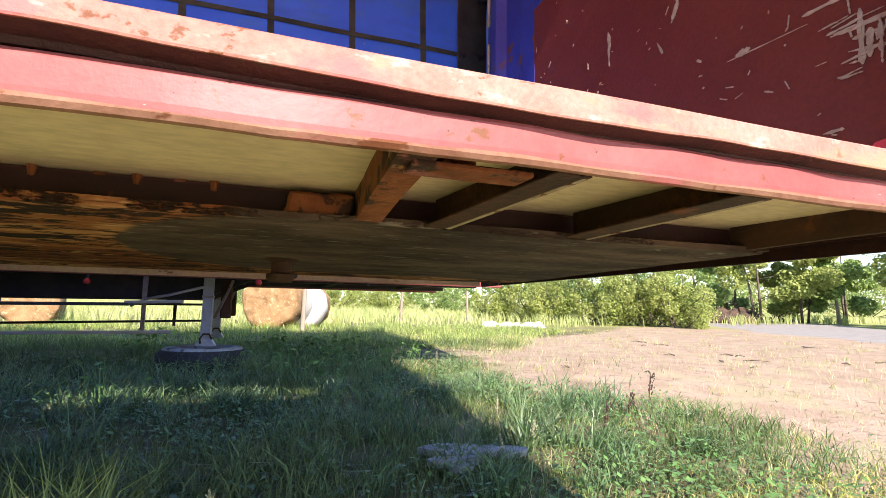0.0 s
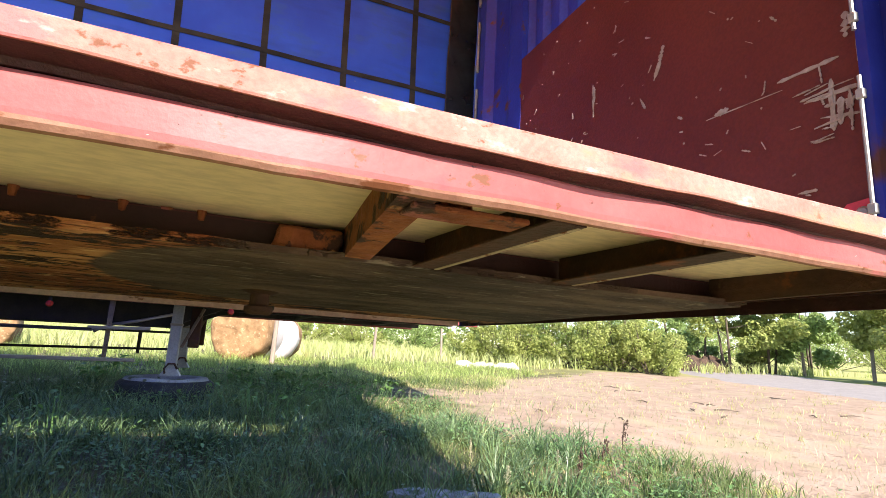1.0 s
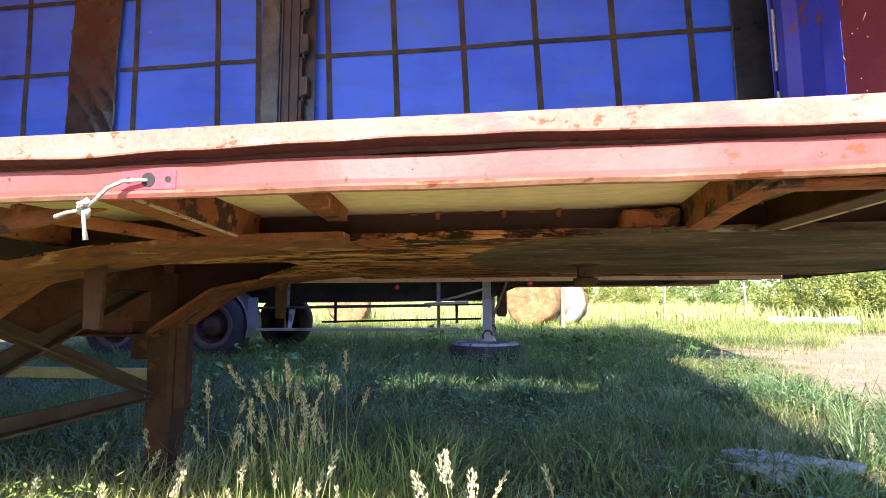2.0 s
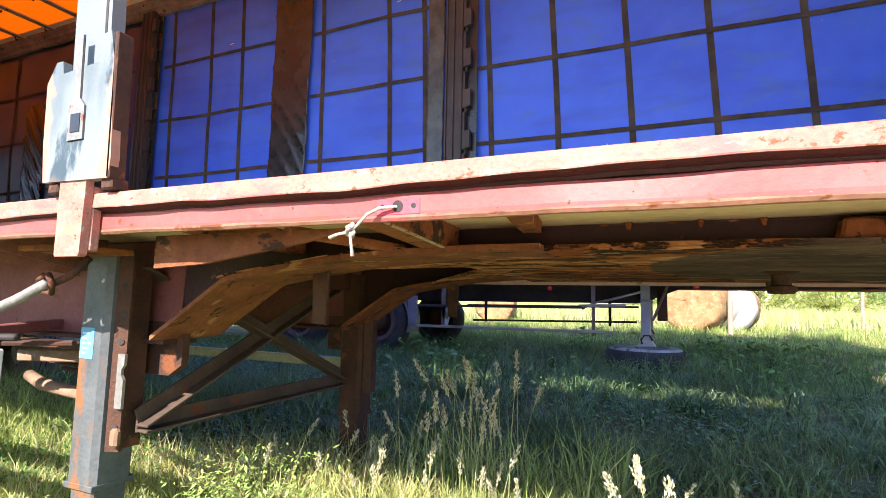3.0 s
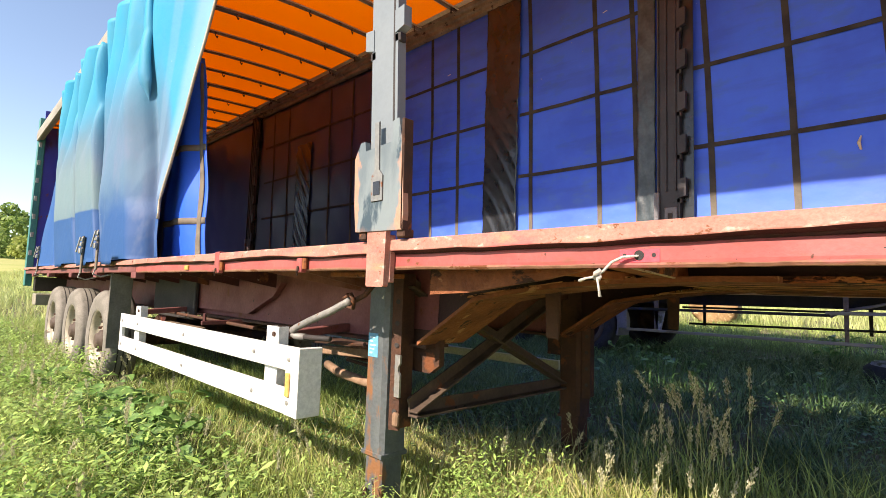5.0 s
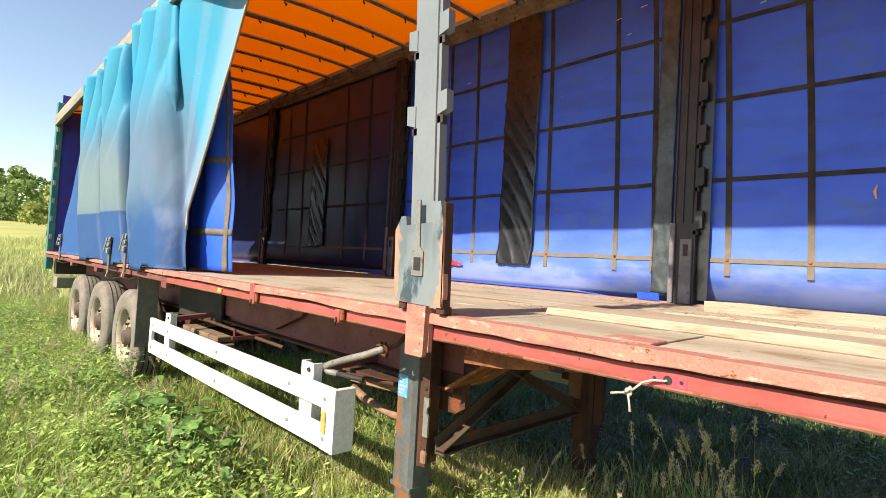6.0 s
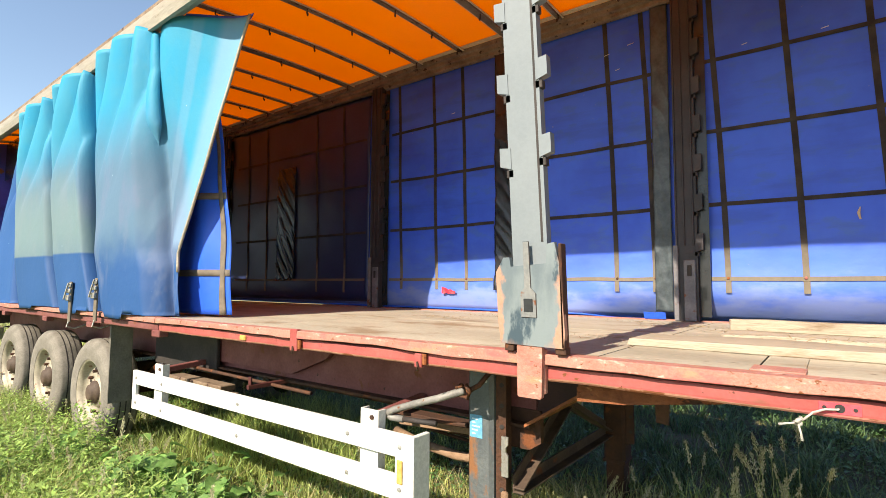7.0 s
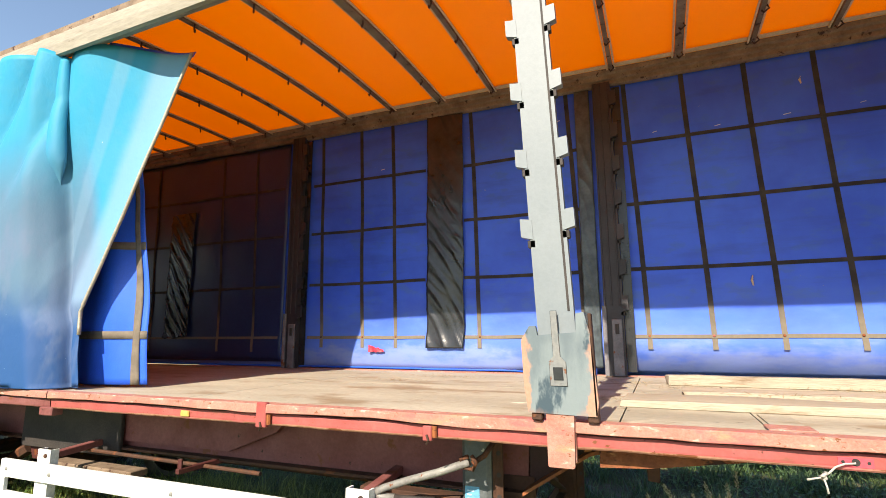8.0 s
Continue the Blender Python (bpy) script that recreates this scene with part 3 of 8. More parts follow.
def rave(side):
    """The long outer rail of the deck: a lip on top, a lower band set back, and a flange underneath."""
    y, s = (NEAR, 1) if side == "near" else (FAR, -1)
    cuts = [(REAR, -3.60), (-3.59, -2.005), (-1.995, -0.572), (-0.566, FRONT)] if s > 0 else [(REAR, FRONT)]
    for a, b in cuts:
        n = max(2, int((b - a) / 0.035))
        lo = B()
        prism(lo, [(y + s * 0.013, 1.2955), (y + s * 0.005, 1.2965), (y + s * 0.001, 1.3015), (y, 1.310), (y, 1.3405), (y + s * 0.003, 1.3455), (y + s * 0.009, 1.3485),
                   (y + s * 0.013, 1.3485)], "x", a, b, n)
        for v in lo.verts:
            # dents push the upper half of the web in and out
            v.co.y += s * rail_face(v.co.x) + s * 0.004 * wob(v.co.x, 5.0, 8.0) * max(0.0, (v.co.z - 1.325) / 0.025)
            v.co.z += 0.003 * wob(v.co.x, 4, 3.0)
        if s < 0:
            bmesh.ops.translate(lo, verts=lo.verts, vec=(0, 0, -0.028))
        rail = part("side_rail", lo, "bleached" if s < 0 else "rave" if a > -3.6 else "pinksteel", trailer, "pinkish red steel side rail, rusty and dented")
        if s > 0 and a > -3.6:
            ed = B()
            prism(ed, [(y + 0.012, 1.2935), (y + 0.0045, 1.2945), (y - 0.0002, 1.3000), (y - 0.0008, 1.3035), (y + 0.003, 1.3035), (y + 0.012, 1.2975)], "x", a + 0.003, b - 0.003, n)
            for v in ed.verts:
                v.co.y += rail_face(v.co.x) + 0.0008 * wob(v.co.x, 23, 4.0)
                v.co.z += 0.003 * wob(v.co.x, 4, 3.0) - 0.0015 * abs(wob(v.co.x, 17, 5.0)) + 0.0035 * wob(v.co.x, 6, 9.0) * (v.co.z > 1.30)
            part("rusty_edge", ed, "edgerust", rail, "brown rusty lower edge")
        up = B()
        prism(up, [(y - s * 0.0240, 1.3565), (y - s * 0.025, 1.359), (y - s * 0.0235, 1.389), (y - s * 0.019, 1.393), (y + s * 0.05, 1.393),
                   (y + s * 0.05, 1.357), (y - s * 0.012, 1.356)], "x", a, b, n)
        for v in up.verts:
            d = wob(v.co.x, 1.7, 5.0)
            if v.co.z < 1.37:
                v.co.z += 0.014 * d + 0.004 * wob(v.co.x, 7, 6.0)
            v.co.y += s * 0.006 * wob(v.co.x, 2.2, 7.0)
        # dark wedge under the lip: the lip's shadow put into colour and shape
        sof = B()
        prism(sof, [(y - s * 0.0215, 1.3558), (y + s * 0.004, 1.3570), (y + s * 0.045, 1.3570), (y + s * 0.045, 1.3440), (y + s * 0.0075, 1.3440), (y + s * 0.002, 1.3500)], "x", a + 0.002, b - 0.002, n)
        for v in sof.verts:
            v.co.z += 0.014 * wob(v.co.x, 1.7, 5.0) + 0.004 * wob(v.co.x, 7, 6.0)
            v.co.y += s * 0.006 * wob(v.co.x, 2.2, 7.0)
        part("lip_soffit", sof, "maroon", rail, "wedge under the lip, its shadow painted dark maroon")
        part("top_lip", up, "lip", rail, "flaked pale top lip")


# the far rail's pink is paler than the near rail's
M["bleached"] = mat("pale_pink_paint", (0.50, 0.30, 0.27), (0.62, 0.46, 0.42), 6, 0.5, bump=0.1, wears=((RUST, 12, 0.62, 0.08, (0.5, 1, 1)),))
M["edgerust"] = mat("rust_showing_through_red_paint", (0.23, 0.10, 0.06), (0.33, 0.17, 0.11), 12, 0.8, bump=0.15, wears=((RUST, 18, 0.57, 0.06, (0.6, 1, 1)), ((0.40, 0.12, 0.11), 8, 0.54, 0.1, (0.5, 1, 1))))
M["maroon"] = mat("maroon_paint_and_shadow", (0.026, 0.006, 0.006), (0.055, 0.013, 0.012), 8, 0.6, bump=0.4, wears=((DARKRUST, 22, 0.58, 0.06, S1),))
rave("near")
rave("far")


def front_end():
    # corrugated blue bulkhead, corner posts and red plywood lining
    bm = B()
    prof = []
    y = 0.60
    while y < 2.86:
        prof += [(y, 0.0), (y + 0.05, 0.0), (y + 0.075, 0.035), (y + 0.125, 0.035)]
        y += 0.15
    pts = [(FRONT + 0.03 + d, yy) for yy, d in prof]
    pts += [(FRONT + 0.09, prof[-1][0]), (FRONT + 0.09, 0.60)]
    prism(bm, pts, "z", 1.39, 3.92)
    wall = part("bulkhead", bm, "bluesteel", trailer, "blue corrugated steel front bulkhead")
    bm = B()
    prism(bm, [(0.628, 1.405), (2.33, 1.405), (2.33, 2.75), (0.628, 2.75)], "x", FRONT - 0.002, FRONT + 0.022)
    lining = part("lining_board", bm, "board", wall, "dark red plywood lining with pale scratches")
    rnd = random.Random(4)

    depth = [0.0]

    def scrape(y, z, dy, dz, w):
        depth[0] += 0.00006
        k = 10
        bm = B()
        a, b = [], []
        for i in range(k + 1):
            t = i / k
            hw = w * rnd.uniform(0.40, 0.85) * (0.25 if rnd.random() < 0.10 else 1.0) * (0.3 if i in (0, k) else 1.0)
            nx, nz = (-dz, dy)
            l = math.hypot(nx, nz) or 1
            a.append(bm.verts.new((FRONT - 0.0045 - depth[0], y + dy * t + nx / l * hw, z + dz * t + nz / l * hw)))
            b.append(bm.verts.new((FRONT - 0.0045 - depth[0], y + dy * t - nx / l * hw, z + dz * t - nz / l * hw)))
        for i in range(k):
            bm.faces.new((a[i], a[i + 1], b[i + 1], b[i]))
        bm.normal_update()
        bmesh.ops.solidify(bm, geom=bm.faces[:], thickness=0.002)
        part("scrape", bm, "scuff", lining)

    # large scrapes near the outer edge of the board, a long diagonal scratch, then small chips
    for q in ((0.709, 1.86, 0.003, -0.142, 0.011), (0.779, 1.821, -0.14, -0.006, 0.008), (0.741, 1.763, -0.092, -0.02, 0.006), (0.846, 1.914, -0.16, -0.003, 0.008),
              (0.662, 2.025, 0.004, -0.07, 0.015), (1.051, 1.90, -0.05, 0.004, 0.012), (1.04, 1.895, -0.02, 0.014, 0.012), (1.249, 2.263, 0.020, -0.055, 0.013), (1.262, 2.215, 0.036, -0.07, 0.012),
              (1.644, 2.292, -0.002, -0.151, 0.009), (1.635, 2.28, 0.0, -0.07, 0.010), (0.813, 1.576, -0.05, -0.001, 0.006), (1.082, 1.896, -0.25, -0.010, 0.0022), (0.690, 1.80, 0.005, -0.072, 0.011),
              (0.668, 1.804, 0.003, -0.072, 0.010), (0.730, 1.79, -0.08, -0.004, 0.006), (1.368, 2.103, -0.025, -0.051, 0.007), (0.852, 2.128, -0.018, -0.024, 0.005), (1.195, 1.955, -0.02, -0.014, 0.006),
              (0.640, 1.95, 0.0, -0.10, 0.007), (0.645, 1.60, 0.0, -0.08, 0.005)):
        scrape(*q)
    # cross-hatched patch of fine scratches beside the corner post
    for i in range(20):
        yy, zz = rnd.uniform(0.65, 0.74), rnd.uniform(1.70, 1.86)
        flat = i % 3
        scrape(yy, zz, rnd.uniform(0.03, 0.09) if flat else rnd.uniform(-0.006, 0.006), rnd.uniform(-0.008, 0.004) if flat else rnd.uniform(0.02, 0.07), rnd.uniform(0.002, 0.005))
    for i in range(110):
        yy, zz = rnd.uniform(0.68, 2.28), rnd.uniform(1.45, 2.7)
        a = rnd.uniform(0, 6.28)
        l = rnd.choice((0.006, 0.010, 0.014, 0.03))
        scrape(yy, zz, l * math.cos(a), l * math.sin(a), rnd.uniform(0.001, 0.005))
    for y0, y1, nm in ((0.505, 0.652, "near"), (2.26, 2.88, "far")):
        bm = B()
        if nm == "near":
            prism(bm, [(FRONT - 0.05, 0.622), (FRONT - 0.05, 0.600), (FRONT - 0.01, 0.585), (FRONT - 0.03, 0.535), (FRONT - 0.06, 0.515),
                       (FRONT + 0.02, 0.500), (FRONT + 0.08, 0.520), (FRONT + 0.08, 0.626), (FRONT - 0.02, 0.626)], "z", 1.393, 3.9)
        else:
            prism(bm, [(FRONT - 0.004, 2.26), (FRONT - 0.004, 2.40), (FRONT + 0.004, 2.43), (FRONT + 0.004, 2.60), (FRONT - 0.045, 2.65),
                       (FRONT - 0.045, 2.74), (FRONT + 0.03, 2.755), (FRONT + 0.03, 2.985), (FRONT + 0.08, 2.985), (FRONT + 0.08, 2.26)], "z", 1.393, 3.9)
        post = part("corner_post", bm, "cornerpost" if nm == "near" else "bluesteel", trailer, "blue corner post with rust spots")
        yb = 0.620 if nm == "near" else 2.725
        for k in range(5):
            bm = B()
            z = 1.45 + 0.48 * k
            tube(bm, [(FRONT - 0.056, yb, z), (FRONT - 0.056, yb, z + 0.36)], 0.005 if nm == "near" else 0.009, 8)
            for zz in (z + 0.02, z + 0.3):
                box(bm, FRONT - 0.063, FRONT - 0.047, yb - 0.009, yb + 0.009, zz, zz + 0.025, 0.002)
            part("hinge_rod", bm, "steel", post)
    # black strip standing in for the shadow between post and curtain edge
    bm = B()
    prism(bm, [(FRONT + 0.004, 1.402), (FRONT + 0.045, 1.402), (FRONT + 0.042, 1.55), (FRONT + 0.03, 1.70), (FRONT + 0.012, 1.55)], "y", 0.4935, 0.4965)
    part("dark_gap", bm, "black", trailer, "black strip in place of the shaded gap behind the curtain edge")
    # blue curtain end wrapped round the near corner, torn lower strip
    bm = B()
    sheet(bm, lambda u, v: (FRONT + 0.085 - 0.065 * u + 0.012 * wob(v * 5, 1, 3), 0.490 - 0.010 * math.sin(3.14 * u) + 0.01 * wob(v * 4, 1, u * 3), 1.40 + 2.45 * v), 6, 30, 0.004)
    part("curtain_edge", bm, "tealtarp", trailer, "torn teal tarpaulin edge round the front corner")
    bm = B()
    prism(bm, [(0.632, 1.396), (0.80, 1.396), (0.79, 1.425), (0.755, 1.44), (0.735, 1.47), (0.69, 1.515), (0.64, 1.52), (0.632, 1.43)], "x", FRONT - 0.022, FRONT - 0.004)
    br = part("corner_bracket", bm, "redbright", trailer, "bright red corner bracket")
    bm = B()
    lathe(bm, [(0.0, 0.012), (0.012, 0.012), (0.018, 0.006), (0.018, 0)], pose(FRONT - 0.022, 0.655, 1.484, 0, -90, 0), 12)
    part("bolt", bm, "steel", br)
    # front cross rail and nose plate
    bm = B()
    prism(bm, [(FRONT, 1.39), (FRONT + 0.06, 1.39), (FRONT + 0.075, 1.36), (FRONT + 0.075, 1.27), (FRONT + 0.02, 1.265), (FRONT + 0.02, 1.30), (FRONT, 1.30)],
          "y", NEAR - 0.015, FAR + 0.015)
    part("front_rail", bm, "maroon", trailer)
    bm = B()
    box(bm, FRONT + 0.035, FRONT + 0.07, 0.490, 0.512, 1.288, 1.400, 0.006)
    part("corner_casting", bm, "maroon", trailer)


M["tealtarp"] = mat("teal_tarpaulin", (0.02, 0.22, 0.36), (0.03, 0.30, 0.45), 3, 0.45, bump=0.1, through=0.08)
front_end()


def underframe():
    bm = B()
    prism(bm, [(NEAR + 0.065, 1.352), (FAR - 0.065, 1.352), (FAR - 0.065, 1.358), (NEAR + 0.065, 1.358)], "x", REAR + 0.02, FRONT - 0.01, 8)
    part("floor_underside", bm, "cream", trailer, "cream painted plywood underside")
    # coupling plate of the gooseneck, thick at its folded edges
    bm = B()
    n = 60

    def plate(u, v):
        x = 0.12 + (FRONT - 0.06 - 0.12) * u
        y = 0.955 + (2.42 - 0.955) * v
        return (x, y, 1.287 - 0.016 * v + 0.004 * wob(x * 2 + y * 3, 1.5, 4))
    sheet(bm, plate, 76, 24, 0.008)
    part("coupling_plate", bm, "coupling", trailer, "flat coupling plate, flaking rust and dark grease")
    bm = B()
    lathe(bm, [(0.0, -0.085), (0.036, -0.085), (0.045, -0.075), (0.045, -0.06), (0.030, -0.055), (0.030, -0.02), (0.06, -0.01), (0.06, 0)], pose(1.15, 1.735, 1.281), 20)
    part("king_pin", bm, "darkrust", trailer)
    bm = B()
    box(bm, 1.21, 1.25, 2.36, 2.40, 1.245, 1.272, 0.004)
    part("stop_block", bm, "dark", trailer)
    # main beams: shallow neck, kink, deep rear part
    top = 1.345
    line = [(FRONT - 0.05, 1.288), (0.32, 1.288), (0.10, 1.281), (-0.12, 1.266), (-0.34, 1.236), (-0.50, 1.208), (-0.525, 1.199), (-0.83, 1.004)]
    rear = [(-0.82, 0.99), (-9.6, 0.985)]
    for by in BEAMS:
        web = B()
        prism(web, rear + [(-9.6, top), (-0.82, top)], "y", by - 0.006, by + 0.006)
        beam = part("main_beam", web, "pinksteel", trailer, "deep steel chassis beam, bleached red paint")
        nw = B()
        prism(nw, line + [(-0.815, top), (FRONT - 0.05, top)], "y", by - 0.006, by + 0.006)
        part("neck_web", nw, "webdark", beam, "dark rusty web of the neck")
        fl = B()
        last = None
        for i, (x, z) in enumerate([(0.50, 1.288)] + line[1:]):
            s = 1 if by < 1.7 else -1
            ya, yb = by - s * 0.125, by + s * 0.17
            ring = [fl.verts.new((x, ya, z - 0.012)), fl.verts.new((x, yb, z - 0.012)), fl.verts.new((x, yb, z + 0.004)), fl.verts.new((x, ya, z + 0.004))]
            if last:
                for k in range(4):
                    fl.faces.new((last[k], last[(k + 1) % 4], ring[(k + 1) % 4], ring[k]))
            else:
                fl.faces.new(ring[::-1])
            last = ring
        fl.faces.new(last)
        bmesh.ops.recalc_face_normals(fl, faces=fl.faces)
        part("bottom_flange", fl, "orangerust", beam, "rusty bottom flange")
        part("chassis_flange", box(B(), -9.6, -0.83, by - 0.07, by + 0.07, 0.975, 0.989), "darkrust", beam)
        ft = B()
        box(ft, -9.6, FRONT - 0.06, by - (0.004 if by < 1.7 else 0.07), by + (0.07 if by < 1.7 else 0.004), top - 0.012, top + 0.004)
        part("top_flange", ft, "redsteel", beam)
        # tapering wing of the coupling plate towards the rear
        tp = B()
        s = 1 if by < 1.7 else -1
        sheet(tp, lambda u, v: (0.13 - 0.68 * u, by - s * 0.12 + s * v * (0.62 * (1 - u) ** 1.2 + 0.10), 1.282 - 0.078 * u ** 1.5 + 0.003 * wob(u * 9, 1, v * 5)), 24, 8, 0.008)
        part("neck_plate", tp, "coupling", beam)
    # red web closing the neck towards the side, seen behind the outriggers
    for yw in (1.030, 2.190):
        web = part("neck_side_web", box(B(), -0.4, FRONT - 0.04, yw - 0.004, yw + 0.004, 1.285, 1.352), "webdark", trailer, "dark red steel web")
        bm = B()
        prism(bm, [(yw - 0.078, 1.286), (yw + 0.022, 1.286), (yw + 0.022, 1.295), (yw - 0.078, 1.295)], "x", 0.3, FRONT - 0.04, 80)
        for v in bm.verts:
            v.co.z += 0.003 * wob(v.co.x, 5, 2)
            v.co.y += 0.004 * wob(v.co.x, 7, 4)
        if yw < 2:
            part("neck_edge_flange", bm, "coupling", web)

    # flaking paint where the plywood meets the web, with a few drips
    rnd = random.Random(21)
    x = -0.2
    while x < 2.2:
        l = rnd.uniform(0.05, 0.22)
        bm = B()
        prism(bm, [(1.0225, 1.3505), (1.0255, 1.3505), (1.0255, 1.3505 - rnd.uniform(0.003, 0.007)), (1.0225, 1.3505 - rnd.uniform(0.003, 0.006))], "x", x, x + l, 10)
        for v in bm.verts:
            v.co.z += 0.003 * wob(v.co.x * 40, 1, 3) * (v.co.z < 1.348)
        part("paint_flake", bm, "flake", trailer)
        x += l + rnd.uniform(0.01, 0.12)
    for x in (0.64, 0.80, 0.93):
        bm = B()
        prism(bm, [(x - 0.010, 1.351), (x + 0.012, 1.351), (x + 0.006, 1.343), (x + 0.002, 1.337), (x - 0.004, 1.339), (x - 0.008, 1.344)], "y", 1.015, 1.024)
        part("rust_drip", bm, "rust", trailer)

    # outriggers from the neck to the side rail
    def outrigger(x0, x1, y1, slope, w, mat_name="rust", z=1.285):
        for yy0, yy1 in ((NEAR + 0.03, y1), (FAR - 0.03, FAR + NEAR - y1 + 0.04)):
            bm = B()
            p0, p1 = (x0, yy0), (x1, yy1)
            dx, dy = p1[0] - p0[0], p1[1] - p0[1]
            l = math.hypot(dx, dy)
            nx, ny = -dy / l * w / 2, dx / l * w / 2
            poly = [(p0[0] + nx, p0[1] + ny), (p0[0] - nx, p0[1] - ny), (p1[0] - nx, p1[1] - ny), (p1[0] + nx, p1[1] + ny)]
            lo = [bm.verts.new((*poly[i], z + (slope if i < 2 else 0))) for i in range(4)]
            hi = [bm.verts.new((*p, 1.352)) for p in poly]
            bm.faces.new(lo[::-1])
            bm.faces.new(hi)
            for i in range(4):
                bm.faces.new((lo[i], lo[(i + 1) % 4], hi[(i + 1) % 4], hi[i]))
            bmesh.ops.recalc_face_normals(bm, faces=bm.faces)
            bmesh.ops.subdivide_edges(bm, edges=bm.edges[:], cuts=3, use_grid_fill=True)
            for v in bm.verts:
                v.co.x += 0.004 * wob(v.co.y * 12 + v.co.z * 30, 1, x0)
                v.co.z += 0.003 * wob(v.co.y * 14, 1, x0 + 3) * (v.co.z < 1.34)
            part("outrigger", bm, mat_name, trailer, "rusty floor outrigger")

    for x0, x1, yy, sl, w in ((1.252, 1.285, 0.995, 0.014, 0.05), (1.494, 1.445, 0.995, 0.012, 0.016), (1.834, 1.795, 0.995, 0.012, 0.016),
                              (2.34, 2.30, 0.995, 0.012, 0.018), (0.268, 0.238, 0.995, 0.014, 0.028), (-0.30, -0.30, 0.995, 0.02, 0.05)):
        outrigger(x0, x1, yy, sl, w, "darkrust" if x0 > 1.6 or w < 0.02 else "rust")
    outrigger(0.525, 0.475, 0.94, -0.008, 0.045, "rust", 1.322)
    # bottom flanges of the angle irons, edges worn bright
    for x0, x1, w, m in ((1.494, 1.445, 0.05, "darkrust"), (1.834, 1.795, 0.06, "darkrust"), (0.268, 0.238, 0.06, "rust")):
        bm = B()
        bar(bm, (x0 - w / 2, 0.53, 1.2995), (x1 - w / 2, 0.97, 1.2855), w, 0.004, 0.001)
        fl = part("angle_flange", bm, m, trailer)
        bm = B()
        bar(bm, (x0 + 0.004, 0.54, 1.2990), (x1 + 0.004, 0.96, 1.2850), 0.010, 0.005, 0.001)
        part("angle_lip", bm, "flake", fl)
    for k in range(15):
        outrigger(-1.22 - 0.38 * k if k < 2 else -1.15 - 0.56 * k, -1.20 - 0.15 * k if k < 2 else -1.15 - 0.56 * k, 0.97, 0.085, 0.012, "pinkrust" if k < 2 else "redsteel", 1.215)
    # rotten timber stub and small cleats under the floor
    bm = B()
    box(bm, 1.122, 1.25, 0.965, 1.015, 1.290, 1.338, 0.006)
    bmesh.ops.subdivide_edges(bm, edges=bm.edges[:], cuts=4, use_grid_fill=True)
    for v in bm.verts:
        v.co += Vector((wob(v.co.z * 60, 1, 1), wob(v.co.x * 40, 1, 2), wob(v.co.x * 50, 1, v.co.y * 20))) * 0.008
    part("rust_stub", bm, "rust", trailer)
    for x in (0.70, 0.86, 0.99):
        bm = B()
        lathe(bm, [(0.0, -0.02), (0.006, -0.018), (0.009, 0)], pose(x, 1.015, 1.352), 8)
        part("floor_screw", bm, "rust", trailer)
    bm = B()
    box(bm, 1.27, 1.36, 0.60, 0.62, 1.30, 1.35, 0.004)
    box(bm, 1.25, 1.42, 0.545, 0.60, 1.292, 1.300, 0.002)
    part("gusset", bm, "rust", trailer, "flaking rusty gusset")
    # crossmembers between the beams, deep sheet at the kink, side fish plates
    for k in range(12):
        x = -0.9 - 0.75 * k
        bm = B()
        box(bm, x - 0.03, x + 0.03, BEAMS[0] + 0.01, BEAMS[1] - 0.01, 1.20, 1.335, 0.004)
        part("crossmember", bm, "darkrust", trailer)
    bm = B()
    prism(bm, [(-0.45, 1.30), (0.16, 1.30), (0.02, 1.27), (-0.28, 1.225), (-0.45, 1.215)], "y", 0.60, 0.615)
    part("rail_gusset", bm, "orangerust", trailer, "rusty gusset plate")
    for by in BEAMS:
        bm = B()
        prism(bm, [(-0.30, 1.065), (-0.25, 1.06), (-0.24, 1.30), (-0.31, 1.30)], "y", by + 0.06, by + 0.072)
        part("drop_bracket", bm, "darkrust", trailer)
    bm = B()
    prism(bm, [(-4.4, 1.25), (-2.2, 1.25), (-2.3, 1.16), (-2.65, 1.03), (-4.4, 1.03)], "y", BEAMS[0] - 0.05, BEAMS[0] - 0.012)
    part("fish_plate", bm, "pinksteel", trailer, "bleached reinforcing plate with a slanted end")


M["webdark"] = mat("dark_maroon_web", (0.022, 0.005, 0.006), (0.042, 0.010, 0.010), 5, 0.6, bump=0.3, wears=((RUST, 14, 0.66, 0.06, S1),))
M["flake"] = mat("flaking_whitish_paint", (0.34, 0.25, 0.155), (0.48, 0.39, 0.28), 20, 0.8, bump=0.4, wears=((RUST, 25, 0.56, 0.06, S1),))
M["rustpale"] = mat("pale_orange_rust", (0.19, 0.11, 0.065), (0.3, 0.195, 0.125), 8, 0.8, bump=0.4, wears=((DARKRUST, 12, 0.62, 0.06, S1),))
M["orangerust"] = mat("orange_brown_rust", (0.15, 0.045, 0.017), (0.26, 0.092, 0.036), 9, 0.85, bump=0.8, fine=60, wears=((DARKRUST, 16, 0.57, 0.06, (0.5, 1, 1)), ((0.36, 0.18, 0.08), 12, 0.60, 0.06, (0.5, 1, 1)), ((0.09, 0.03, 0.014), 5, 0.56, 0.12, S1)))
M["pinkrust"] = mat("pinkish_rusty_paint", (0.16, 0.06, 0.035), (0.24, 0.11, 0.07), 6, 0.75, bump=0.4, wears=((RUST, 8, 0.55, 0.1, S1),))
underframe()


